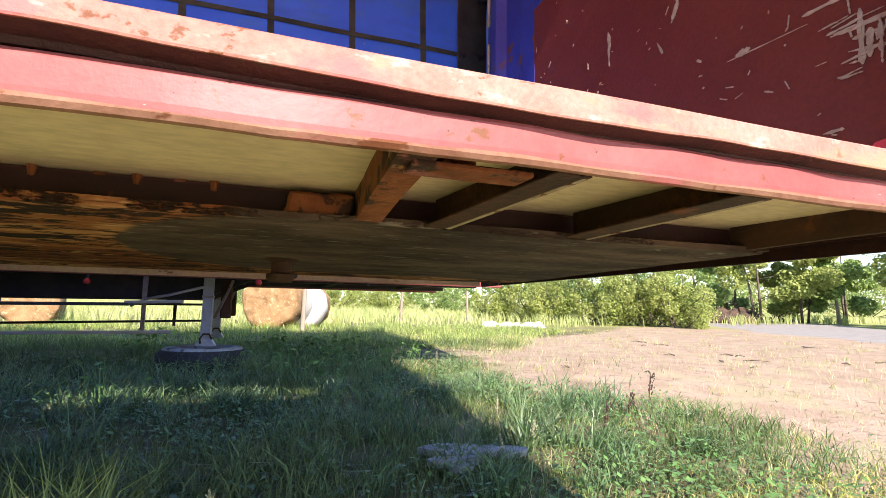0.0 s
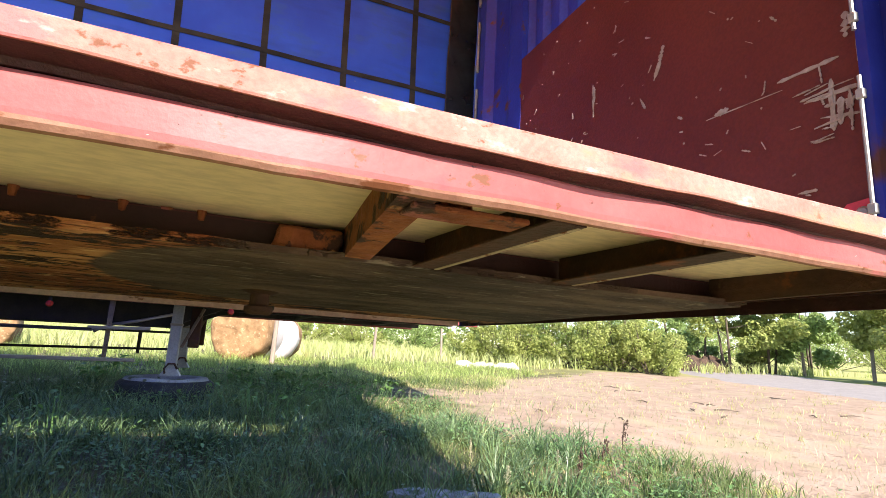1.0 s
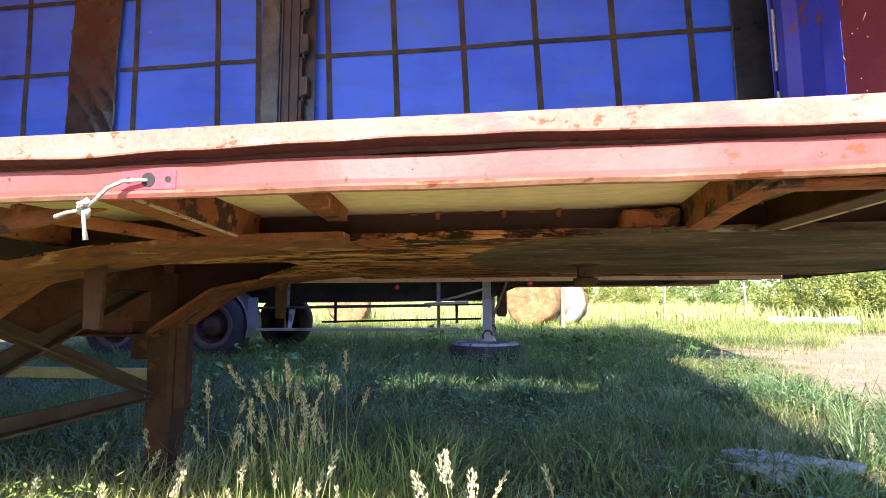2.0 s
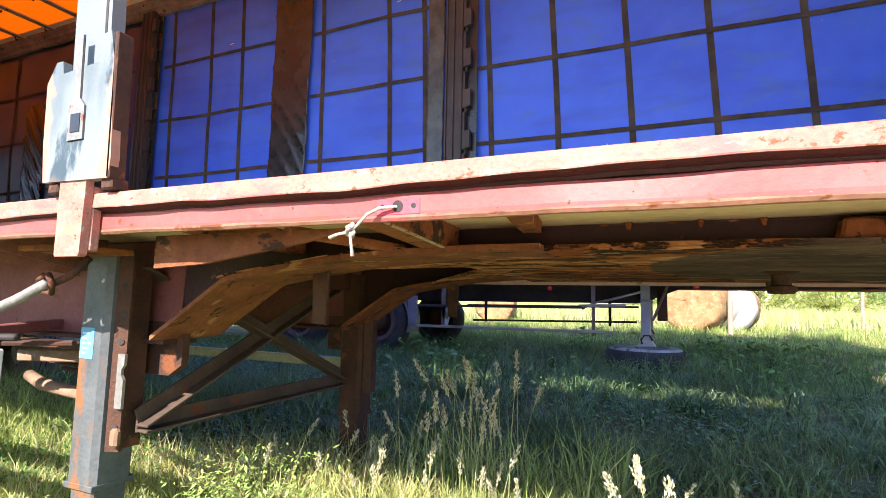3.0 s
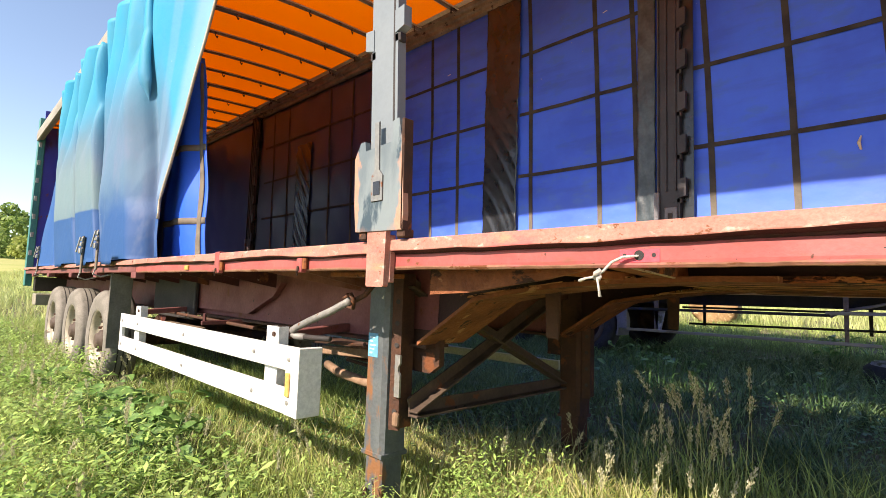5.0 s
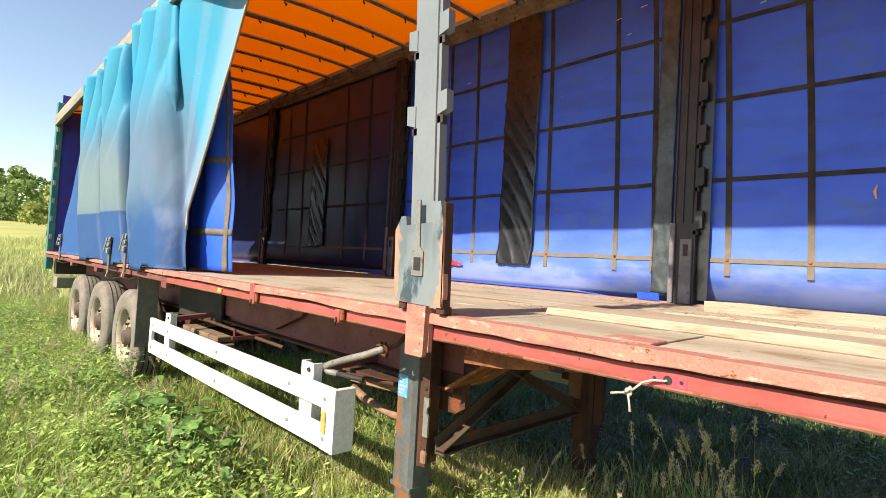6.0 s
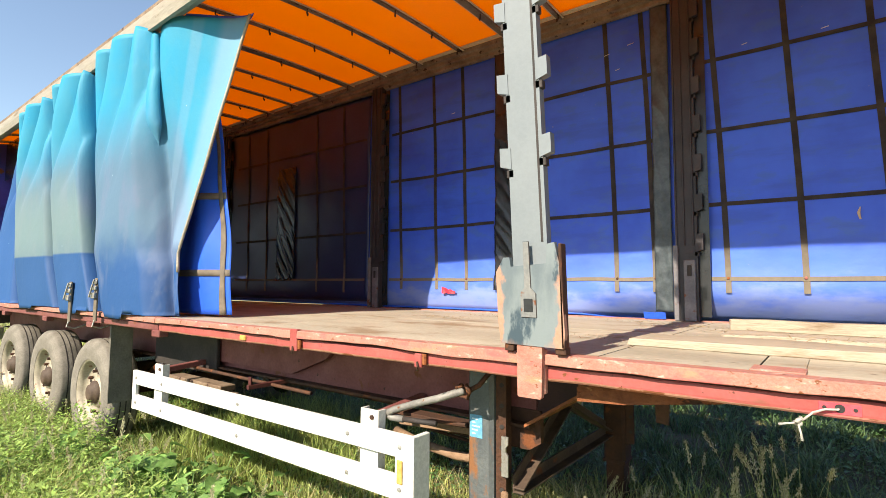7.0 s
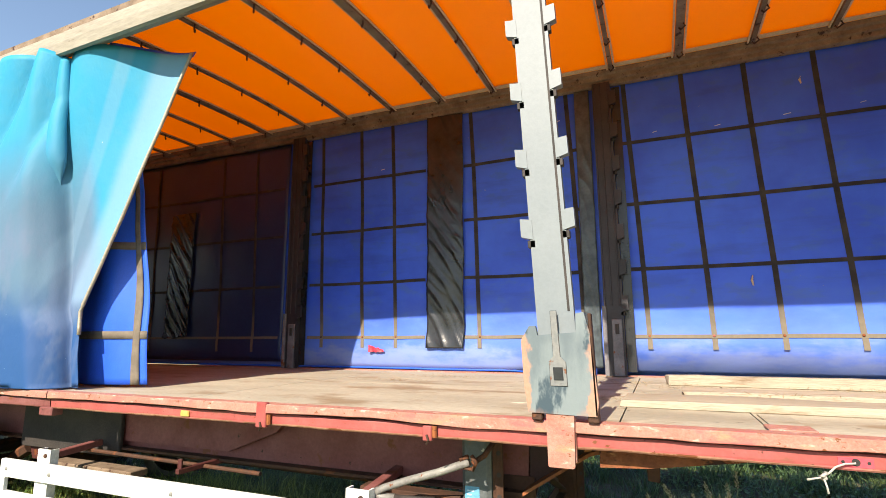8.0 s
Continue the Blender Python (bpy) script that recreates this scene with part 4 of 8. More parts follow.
def deck():
    """Plywood sheets with open joints on the frame."""
    xs = [REAR + 0.02, -7.5, -5.05, -2.6, -0.37, 0.12, FRONT - 0.02]
    ys = [NEAR + 0.054, 1.74, FAR - 0.054]
    frame_ob = part("deck_base", box(B(), REAR + 0.02, FRONT - 0.02, NEAR + 0.06, FAR - 0.06, 1.359, 1.366), "dark", trailer)
    rnd = random.Random(8)
    for a, b in zip(xs, xs[1:]):
        for c, d in zip(ys, ys[1:]):
            bm = B()
            g = 0.003
            sheet(bm, lambda u, v: (a + g + (b - a - 2 * g) * u, c + g + (d - c - 2 * g) * v,
                                    1.385 + 0.003 * wob(a + u * 4, 1, c + v * 3) * (0.05 < u < 0.95)), 10, 8, 0.016)
            part("deck_sheet", bm, "deck", frame_ob)
    # worn inlay strip and lashing plate
    bm = B()
    box(bm, 0.135, 0.245, NEAR + 0.055, 0.98, 1.386, 1.3915, 0.001)
    part("deck_strip", bm, "deck", frame_ob, "worn brown patch strip")
    bm = B()
    box(bm, 0.11, 0.25, NEAR + 0.06, NEAR + 0.17, 1.3875, 1.396, 0.002)
    part("lashing_plate", bm, "lip", trailer, "faded red lashing plate in the deck edge")


deck()


M["bowstrap"] = mat("pale_roof_strap", (0.55, 0.42, 0.26), (0.68, 0.55, 0.38), 9, 0.7, bump=0.2)
# lighter copy of the webbing, toned for the sunlit bottom row
M["straplow"] = mat("sun_toned_webbing", (0.16, 0.14, 0.11), (0.24, 0.21, 0.165), 8, 0.8, bump=0.3, fine=300)
M["strapfold"] = mat("tan_webbing", (0.11, 0.092, 0.072), (0.18, 0.15, 0.115), 14, 0.8, bump=0.3, fine=300)


def far_side():
    STR = [-0.30, 0.16, 0.62, 1.09, 1.57, 2.03, -0.80, -1.10, -1.73, -2.59, -2.97, -3.46,]
    ROWS_Z = [1.70, 2.247, 2.80, 3.345]

    def bulge(x, z):
        t = (z - 1.42) / 2.45
        return 0.012 * wob(x * 0.9, 1, z * 0.8) + 0.01 * wob(x * 2.5, 1, z * 2 + 5) - 0.03 * math.exp(-((z - 1.60) / 0.12) ** 2) * (0.6 + 0.4 * wob(x, 1.5, 2)) + 0.02 * max(0.0, (1.50 - z) / 0.08) ** 1.3

    def slack(x):
        """How far the loose hem hangs out over the rail; a sliver of sun falls through behind it."""
        ease = lambda s: min(1.0, max(0.0, s)) ** 2 * (3 - 2 * min(1.0, max(0.0, s)))
        return ease((x + 1.5) / 0.5) * (1 - ease((x - 1.3) / 0.5)) * (0.8 + 0.2 * wob(x * 2.4, 1, 4))

    def hem(x, v):
        z = 1.404 + 2.505 * v
        low = max(0.0, 1 - v / 0.085) ** 1.3 * slack(x)
        return (x, FAR + bulge(x, z) + 0.20 * low, z - 0.042 * low)

    bm = B()
    sheet(bm, lambda u, v: hem(REAR + 0.1 + (2.37 - REAR - 0.1) * u, v), 220, 50, 0.0015)
    cur = part("far_curtain", bm, "blue", trailer, "blue tarpaulin side curtain with woven webbing grid", True)
    cur_y = lambda x, z: FAR + bulge(x, z) - 0.005
    for x in STR:
        bm = B()
        zlo = 1.60
        sheet(bm, lambda u, v: ((lambda xx, z: (xx - 0.033 * (z - 2.25), cur_y(xx, z), z))(x + 0.006 * math.sin(v * 5 + x) - 0.019 + 0.038 * u, zlo + (3.89 - zlo) * v)), 2, 40, 0.0015)
        st = part("webbing_strap", bm, "strap", cur)
        bm = B()
        lathe(bm, [(0.0, 0.006), (0.008, 0.005), (0.011, 0)], pose(x + 0.018, cur_y(x, 1.70) - 0.006, 1.705, 90, 0, 0), 8)
        part("rivet", bm, "rust", cur)
    spans = [(-0.42, 2.28), (-1.86, -0.66), (-3.62, -2.26)]
    for z in ROWS_Z:
        for a, b in spans:
            bm = B()
            w = 0.024 if z < 1.7 else 0.015
            sheet(bm, lambda u, v: ((lambda xx, zz: (xx, cur_y(xx, zz) - 0.003, zz))(a + (b - a) * u, z - w + 2 * w * v + 0.008 * wob(u * 4, 1, z))), 40, 2, 0.0015)
            part("cross_strap", bm, "straplow" if z < 1.7 else "strap", cur)
    # black plastic strips with diagonal wrinkles
    for x0, x1, z0, z1 in ((-2.235, -1.86, 1.60, 3.895), (-5.69, -5.30, 1.69, 3.20), (2.235, 2.446, 1.44, 3.895)):
        bm = B()
        amp = 0.024 if x0 < -5 else 0.016 if x0 < 0 else 0.002

        def crumple(u, v, x0=x0, x1=x1, z0=z0, z1=z1, amp=amp):
            z = z0 + (z1 - z0) * v
            x = x0 + (x1 - x0) * u
            if x0 < -5 and v < 0.10:
                z += 0.10 * abs(wob(u * 4.0, 1, 2.0)) * (1 - v / 0.10)     # torn lower end
            # slanting creases with sharp crests, fading in and out
            c = 1 - abs(math.sin(13 * z + 21 * (x - x0) + 2.2 * wob(z * 1.6, 1, x * 2)))
            d = 1 - abs(math.sin(24 * z + 31 * (x - x0) + 3.0 * wob(z * 2.3, 1, x * 4 + 7)))
            depth = amp * (c ** 2.5 * (0.35 + abs(wob(z * 1.7, 1, x * 3))) + 0.5 * d ** 3 * (0.2 + abs(wob(z * 2.9, 1, x * 3 + 4))))
            return (x + 0.01 * wob(z * 3, 1, x0), FAR - (0.030 if x0 > -5 else 0.048) + bulge(x, z) - depth, z)
        sheet(bm, crumple, 24, 170, 0.002)
        part("black_patch", bm, "black", cur, "crumpled black plastic patch", True)
    # dark sheet in the rear bay, run further back to stand in for shade
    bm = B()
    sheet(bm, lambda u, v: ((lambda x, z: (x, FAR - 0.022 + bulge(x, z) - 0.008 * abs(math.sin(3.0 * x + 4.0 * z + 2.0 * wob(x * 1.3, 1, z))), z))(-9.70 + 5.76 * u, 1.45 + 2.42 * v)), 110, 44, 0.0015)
    part("dark_sheet", bm, "navy", cur, "dark navy sheet behind the rear bay, run on rearwards in place of shade", True)
    for x in (-4.35, -4.85, -5.95, -6.40):
        bm = B()
        sheet(bm, lambda u, v: ((lambda xx, z: (xx - 0.033 * (z - 2.25), FAR - 0.036 + bulge(xx, z), z))(x - 0.017 + 0.034 * u, 1.55 + 2.28 * v)), 2, 40, 0.0015)
        part("webbing_strap", bm, "strap", cur)
    for z in ROWS_Z:
        bm = B()
        sheet(bm, lambda u, v: ((lambda xx, zz: (xx, FAR - 0.040 + bulge(xx, zz), zz))(-6.70 + 2.72 * u, z - 0.014 + 0.028 * v)), 40, 2, 0.0015)
        part("cross_strap", bm, "strap", cur)
    # clear grubby sleeve beside the middle pillar
    bm = B()
    sheet(bm, lambda u, v: (-0.78 + 0.13 * u, FAR - 0.03 - 0.010 * (1 - abs(math.sin(31 * v + 5 * u + 2.5 * wob(v * 5, 1, u)))) ** 2.5, 1.45 + 2.44 * v), 10, 120, 0.002)
    part("grubby_sleeve", bm, "grubby", cur, "grubby grey plastic sleeve", True)
    for k, (x, z) in enumerate(((-0.13, 3.41), (0.34, 3.39), (0.82, 3.40), (1.30, 3.41), (-1.14, 3.60), (-0.94, 3.64), (-1.05, 3.45), (-2.75, 3.42))):
        w = 0.018 + 0.004 * (k % 3)
        bm = B()
        bar(bm, (x - w, cur_y(x, z) - 0.002, z - 0.003), (x + w, cur_y(x, z) - 0.002, z + 0.004), 0.007, 0.004, 0.001)
        part("curtain_slit", bm, "rock", cur)
    for x, z, h in ((0.47, 2.12, 0.04), (0.93, 3.66, 0.03)):
        bm = B()
        tube(bm, [(x + 0.006, cur_y(x, z) - 0.004, z + h), (x - 0.004, cur_y(x, z) - 0.012, z), (x + 0.004, cur_y(x, z) - 0.006, z - h)], [0.003, 0.009, 0.005], 6)
        part("frayed_tear", bm, "bowstrap", cur, "small frayed tear")
    # red torn rag on the hem and red-blue hem piece
    bm = B()
    sheet(bm, lambda u, v: (-2.86 + 0.17 * u, FAR - 0.045 - 0.01 * wob(u * 5, 1, v), 1.56 + 0.07 * v * (1 - 0.7 * u) + 0.012 * wob(u * 9, 1, v * 3)), 8, 4, 0.003)
    part("torn_flap", bm, "redbright", cur, "torn red patch")
    bm = B()
    sheet(bm, lambda u, v: (-0.86 + 0.16 * u, FAR - 0.06 - 0.02 * v, 1.395 + 0.05 * v + 0.008 * wob(u * 6, 1, v * 2)), 6, 3, 0.003)
    part("hem_flap", bm, "bluefold", cur)
    # thin rolled hem
    bm = B()
    tube(bm, [Vector(hem(x, 0.0)) + Vector((0, 0, 0.004 + 0.004 * wob(x * 2, 1, 1))) for x in np.linspace(-9.6, 2.28, 120)], 0.010, 6)
    part("hem", bm, "bluefold", cur, "", True)


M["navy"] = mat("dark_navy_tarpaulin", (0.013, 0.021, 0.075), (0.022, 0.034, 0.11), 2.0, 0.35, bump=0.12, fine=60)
M["grubby"] = mat("grubby_clear_plastic", (0.022, 0.030, 0.038), (0.07, 0.09, 0.10), 9, 0.3, bump=0.2, fine=50)
far_side()


def pillar_mesh(name, x, y0, y1, z0, z1, hw, wing, pitch, tooth, mat_name, parent, label, first, sides=(-1, 1)):
    """A channel post whose flanges carry pockets for the side boards."""
    bm = B()
    s = 1 if y1 > y0 else -1
    prism(bm, [(x - hw, y0), (x + hw, y0), (x + hw, y1), (x + hw - 0.018, y1), (x + hw - 0.018, y0 + s * 0.012), (x - hw + 0.018, y0 + s * 0.012),
               (x - hw + 0.018, y1), (x - hw, y1)], "z", z0, z1)
    post = part(name, bm, mat_name, parent, label)
    z = first
    while z < z1 - 0.12:
        for sd in sides:
            bm = B()
            e = x + sd * hw
            zz = z + (0.03 if sd > 0 and len(sides) > 1 else -0.03 if sd > 0 else 0)
            prism(bm, [(e - sd * 0.012, zz), (e + sd * wing, zz + 0.014), (e + sd * wing, zz + tooth), (e - sd * 0.012, zz + tooth - 0.006)], "y", min(y0 - s * 0.004, y0 + s * 0.03), max(y0 - s * 0.004, y0 + s * 0.03))
            part("board_pocket", bm, mat_name, post)
            bm = B()
            box(bm, min(e - sd * 0.02, e + sd * 0.012), max(e - sd * 0.02, e + sd * 0.012), min(y0, y0 + s * 0.028), max(y0, y0 + s * 0.028), zz - 0.032, zz - 0.001, 0.002)
            part("pocket_slot", bm, "dark", post)
        z += pitch
    return post


def lean(ob, k, z0):
    """Tilts a post and its parts backwards along the trailer."""
    for o in (ob, *ob.children_recursive):
        for v in o.data.vertices:
            v.co.x -= k * max(v.co.z - z0, 0)


def posts():
    # movable near post on the middle of the open side
    post = pillar_mesh("side_post", -0.555, 0.470, 0.506, 1.70, 3.80, 0.072, 0.036, 0.297, 0.088, "grey", trailer, "tall grey sliding post with board pockets", 2.085)
    # dark strip laid on the face in place of a groove's shade
    part("recess", box(B(), -0.506, -0.497, 0.4688, 0.4745, 1.80, 3.78), "dark", post)
    bm = B()
    prism(bm, [(-0.675, 1.425), (-0.425, 1.42), (-0.418, 1.47), (-0.430, 1.72), (-0.445, 1.795), (-0.475, 1.79), (-0.480, 1.72), (-0.625, 1.71), (-0.63, 1.745),
               (-0.655, 1.745), (-0.690, 1.69), (-0.688, 1.52)], "y", 0.447, 0.4695)
    pl = part("base_plate", bm, "plate", post, "broad base plate, patchy blue-grey paint and rust")
    bm = B()
    box(bm, -0.432, -0.420, 0.447, 0.490, 1.42, 1.79, 0.003)
    part("side_cheek", bm, "darkrust", pl)
    key = [(-0.586, 1.525), (-0.526, 1.525), (-0.526, 1.612), (-0.545, 1.632), (-0.546, 1.80), (-0.568, 1.80), (-0.569, 1.632), (-0.586, 1.615)]
    part("latch_gap", prism(B(), [(x + (0.0018 if x > -0.556 else -0.0018), z + (0.0018 if z > 1.7 else -0.0018)) for x, z in key], "y", 0.4458, 0.4475), "dark", pl)
    part("latch_plate", prism(B(), key, "y", 0.4425, 0.4457), "latch", pl, "raised latch strip of bare grey metal")
    part("latch_hole", box(B(), -0.574, -0.538, 0.4405, 0.4430, 1.545, 1.592), "black", pl)
    bm = B()
    prism(bm, [(-0.604, 1.235), (-0.518, 1.235), (-0.512, 1.24), (-0.508, 1.424), (-0.610, 1.424), (-0.608, 1.24)], "y", 0.452, 0.472)
    box(bm, -0.52, -0.508, 0.473, 0.497, 1.25, 1.41, 0.003)
    part("foot_tongue", bm, "lip", post, "faded red foot tongue hooked over the side rail")
    for xx in (-0.645, -0.44):
        part("foot_wedge", box(B(), xx - 0.02, xx + 0.02, 0.455, 0.50, 1.396, 1.424, 0.004), "darkrust", post)
    lean(post, 0.046, 1.55)
    post.location.x = -0.008
    # far pillars
    for i, x in enumerate(PILLARS):
        p = pillar_mesh("far_pillar", x, 2.885, 2.945, 1.39, 3.90, 0.075, 0.040, 0.297, 0.135, "pillar", trailer, "dark steel side pillar with stepped pockets", 1.93, (1,))
        # paler up to z 1.95: the sunlit foot put into the grey
        bm = B()
        box(bm, x - 0.09, x - 0.055, 2.862, 2.886, 1.39, 1.95, 0.004)
        box(bm, x - 0.02, x + 0.06, 2.866, 2.886, 1.39, 1.84, 0.004)
        part("pillar_base", bm, "pillarbase", p, "pillar base, paler grey for its sunlit foot")
        bm = B()
        box(bm, x + 0.005, x + 0.035, 2.858, 2.868, 1.72, 1.80, 0.003)
        part("catch", bm, "dark", p)
        for xr in (-0.066, -0.012, 0.05):
            part("pillar_rib", box(B(), x + xr - 0.006, x + xr + 0.006, 2.872, 2.886, 1.95, 3.895, 0.002), "pillar", p)
        part("dark_strip", box(B(), x + 0.078, x + 0.15, 2.93, 2.936, 1.42, 3.86), "black", p, "black plastic strip behind the pockets")


M["steelbrown"] = mat("brown_grey_steel", (0.055, 0.036, 0.026), (0.11, 0.075, 0.052), 6, 0.7, bump=0.3, wears=((RUST, 9, 0.6, 0.08, S1),))
M["latch"] = mat("scuffed_latch_metal", (0.12, 0.135, 0.14), (0.20, 0.20, 0.19), 12, 0.6, bump=0.15, wears=((RUST, 20, 0.60, 0.06, S1),))
M["pillar"] = mat("dark_grey_brown_pillar", (0.022, 0.020, 0.024), (0.042, 0.036, 0.040), 5, 0.5, bump=0.3, wears=((RUST, 10, 0.70, 0.06, S1), ((0.2, 0.2, 0.22), 18, 0.72, 0.04, S1)))
M["pillarbase"] = mat("sunlit_grey_pillar_base", (0.10, 0.10, 0.115), (0.20, 0.19, 0.20), 7, 0.5, bump=0.3, wears=((RUST, 12, 0.6, 0.06, S1),))
posts()


def rail_view_drop(x):
    """Lowers the near roof rail towards the rear to fit the camera's view."""
    return 0.0245 * min(0.0, x + 1.0)


def roof():
    near_rail, far_rail = B(), B()
    prism(near_rail, [(0.475, 3.72), (0.50, 3.715), (0.515, 3.74), (0.56, 3.745), (0.56, 3.875), (0.50, 3.893), (0.475, 3.88), (0.468, 3.80)], "x", REAR, FRONT + 0.1, 40)
    for v in near_rail.verts:
        v.co.z += 0.006 * wob(v.co.x, 0.8, 3) + rail_view_drop(v.co.x)
    part("roof_rail", near_rail, "alu", trailer, "dirty aluminium roof rail over the open side")
    prism(far_rail, [(2.99, 3.885), (2.93, 3.885), (2.915, 3.895), (2.912, 3.925), (2.885, 3.932), (2.882, 3.962), (2.852, 3.970), (2.848, 4.005), (2.99, 4.03)], "x", REAR, FRONT + 0.1, 60)
    for v in far_rail.verts:
        v.co.z += 0.005 * wob(v.co.x, 2.0, v.co.y * 9)
    part("roof_rail", far_rail, "bow", trailer, "weathered brown roof rail with chipped ledge")
    bm = B()
    prism(bm, [(0.522, 3.86), (0.575, 3.86), (0.575, 3.975), (0.522, 3.975)], "x", REAR, FRONT + 0.1, 30)
    for v in bm.verts:
        v.co.z += rail_view_drop(v.co.x)
    part("roof_edge", bm, "bow", trailer)
    bows = [0.09 + 0.533 * k for k in range(-18, 5)]
    ends = [REAR] + bows + [FRONT + 0.1]
    bm = B()

    def f(u, v):
        x = REAR + (FRONT + 0.1 - REAR) * u
        k = (x - 0.09) / 0.533
        sag = 0.012 * (0.5 - 0.5 * math.cos(6.283 * k))
        return (x, 0.53 + 2.45 * v, 3.965 + 0.075 * v + 0.03 * math.sin(3.1416 * v) - sag + rail_view_drop(x) * (1 - v))
    sheet(bm, f, 184, 12, 0.0015)
    part("roof_sheet", bm, "orange", trailer, "orange translucent roof sheet glowing in the sun", True)
    for k, x in enumerate(bows):
        bm = B()
        n = 14
        prof = []
        for i in range(n + 1):
            v = i / n
            prof.append((0.56 + 2.30 * v, 3.90 + 0.075 * v + 0.045 * math.sin(3.1416 * v) + rail_view_drop(x) * (1 - v)))
        top = [(y, z + 0.03) for y, z in prof][::-1]
        wide = 0.030 if k % 4 == 2 else 0.016
        prism(bm, prof + top, "x", x - wide, x + wide)
        bow = part("roof_bow", bm, "bow", trailer, "thin weathered roof bow")
        bm = B()
        for sd in (-1, 1):
            prism(bm, [(y, z + 0.012) for y, z in prof] + [(y, z + 0.02) for y, z in prof][::-1], "x", x + sd * (wide + 0.014) - 0.007, x + sd * (wide + 0.014) + 0.007)
        part("bow_strap", bm, "bowstrap", bow, "pale sheet strap")
        for i, y in enumerate((0.85, 1.35, 1.85, 2.35, 2.76)):
            bm = B()
            z = 3.90 + rail_view_drop(x) * (1 - (y - 0.56) / 2.3) + 0.075 * (y - 0.56) / 2.3 + 0.045 * math.sin(3.1416 * (y - 0.56) / 2.3)
            tube(bm, [(x + 0.02, y, z), (x + 0.03, y - 0.01, z - 0.03), (x, y + 0.02, z - 0.04), (x - 0.01, y + 0.03, z - 0.015)], 0.007, 5)
            part("bow_hook", bm, "darkrust", bow)
    bm = B()
    prism(bm, [(2.80, 4.012), (2.85, 4.008), (2.85, 4.014), (2.80, 4.018)], "x", REAR + 0.05, FRONT + 0.05, 30)
    part("sheet_welt", bm, "bowstrap", trailer, "pale welt along the roof sheet")
    # added black panel that keeps sun from leaking over the curtain folds
    bm = B()
    box(bm, REAR, -4.05, 0.90, 0.91, 3.22, 3.80)
    part("curtain_track", bm, "black", trailer)
    # rear portal
    for y in (0.50, 2.90):
        bm = B()
        box(bm, REAR - 0.08, REAR + 0.03, y - 0.01, y + 0.09, 1.1, 3.9, 0.01)
        rp = part("rear_post", bm, "teal", trailer, "teal rear corner post")
        if y < 1:
            for k in range(7):
                bm = B()
                box(bm, REAR + 0.028, REAR + 0.040, y + 0.01, y + 0.05, 1.6 + 0.3 * k, 1.68 + 0.3 * k, 0.003)
                part("post_catch", bm, "steel", rp)
    bm = B()
    box(bm, REAR - 0.03, REAR + 0.0, 0.56, 2.92, 1.39, 4.04)
    part("rear_door", bm, "bluesteel", trailer)


M["teal"] = mat("faded_teal_paint", (0.03, 0.16, 0.16), (0.05, 0.24, 0.22), 5, 0.5, bump=0.1)
roof()


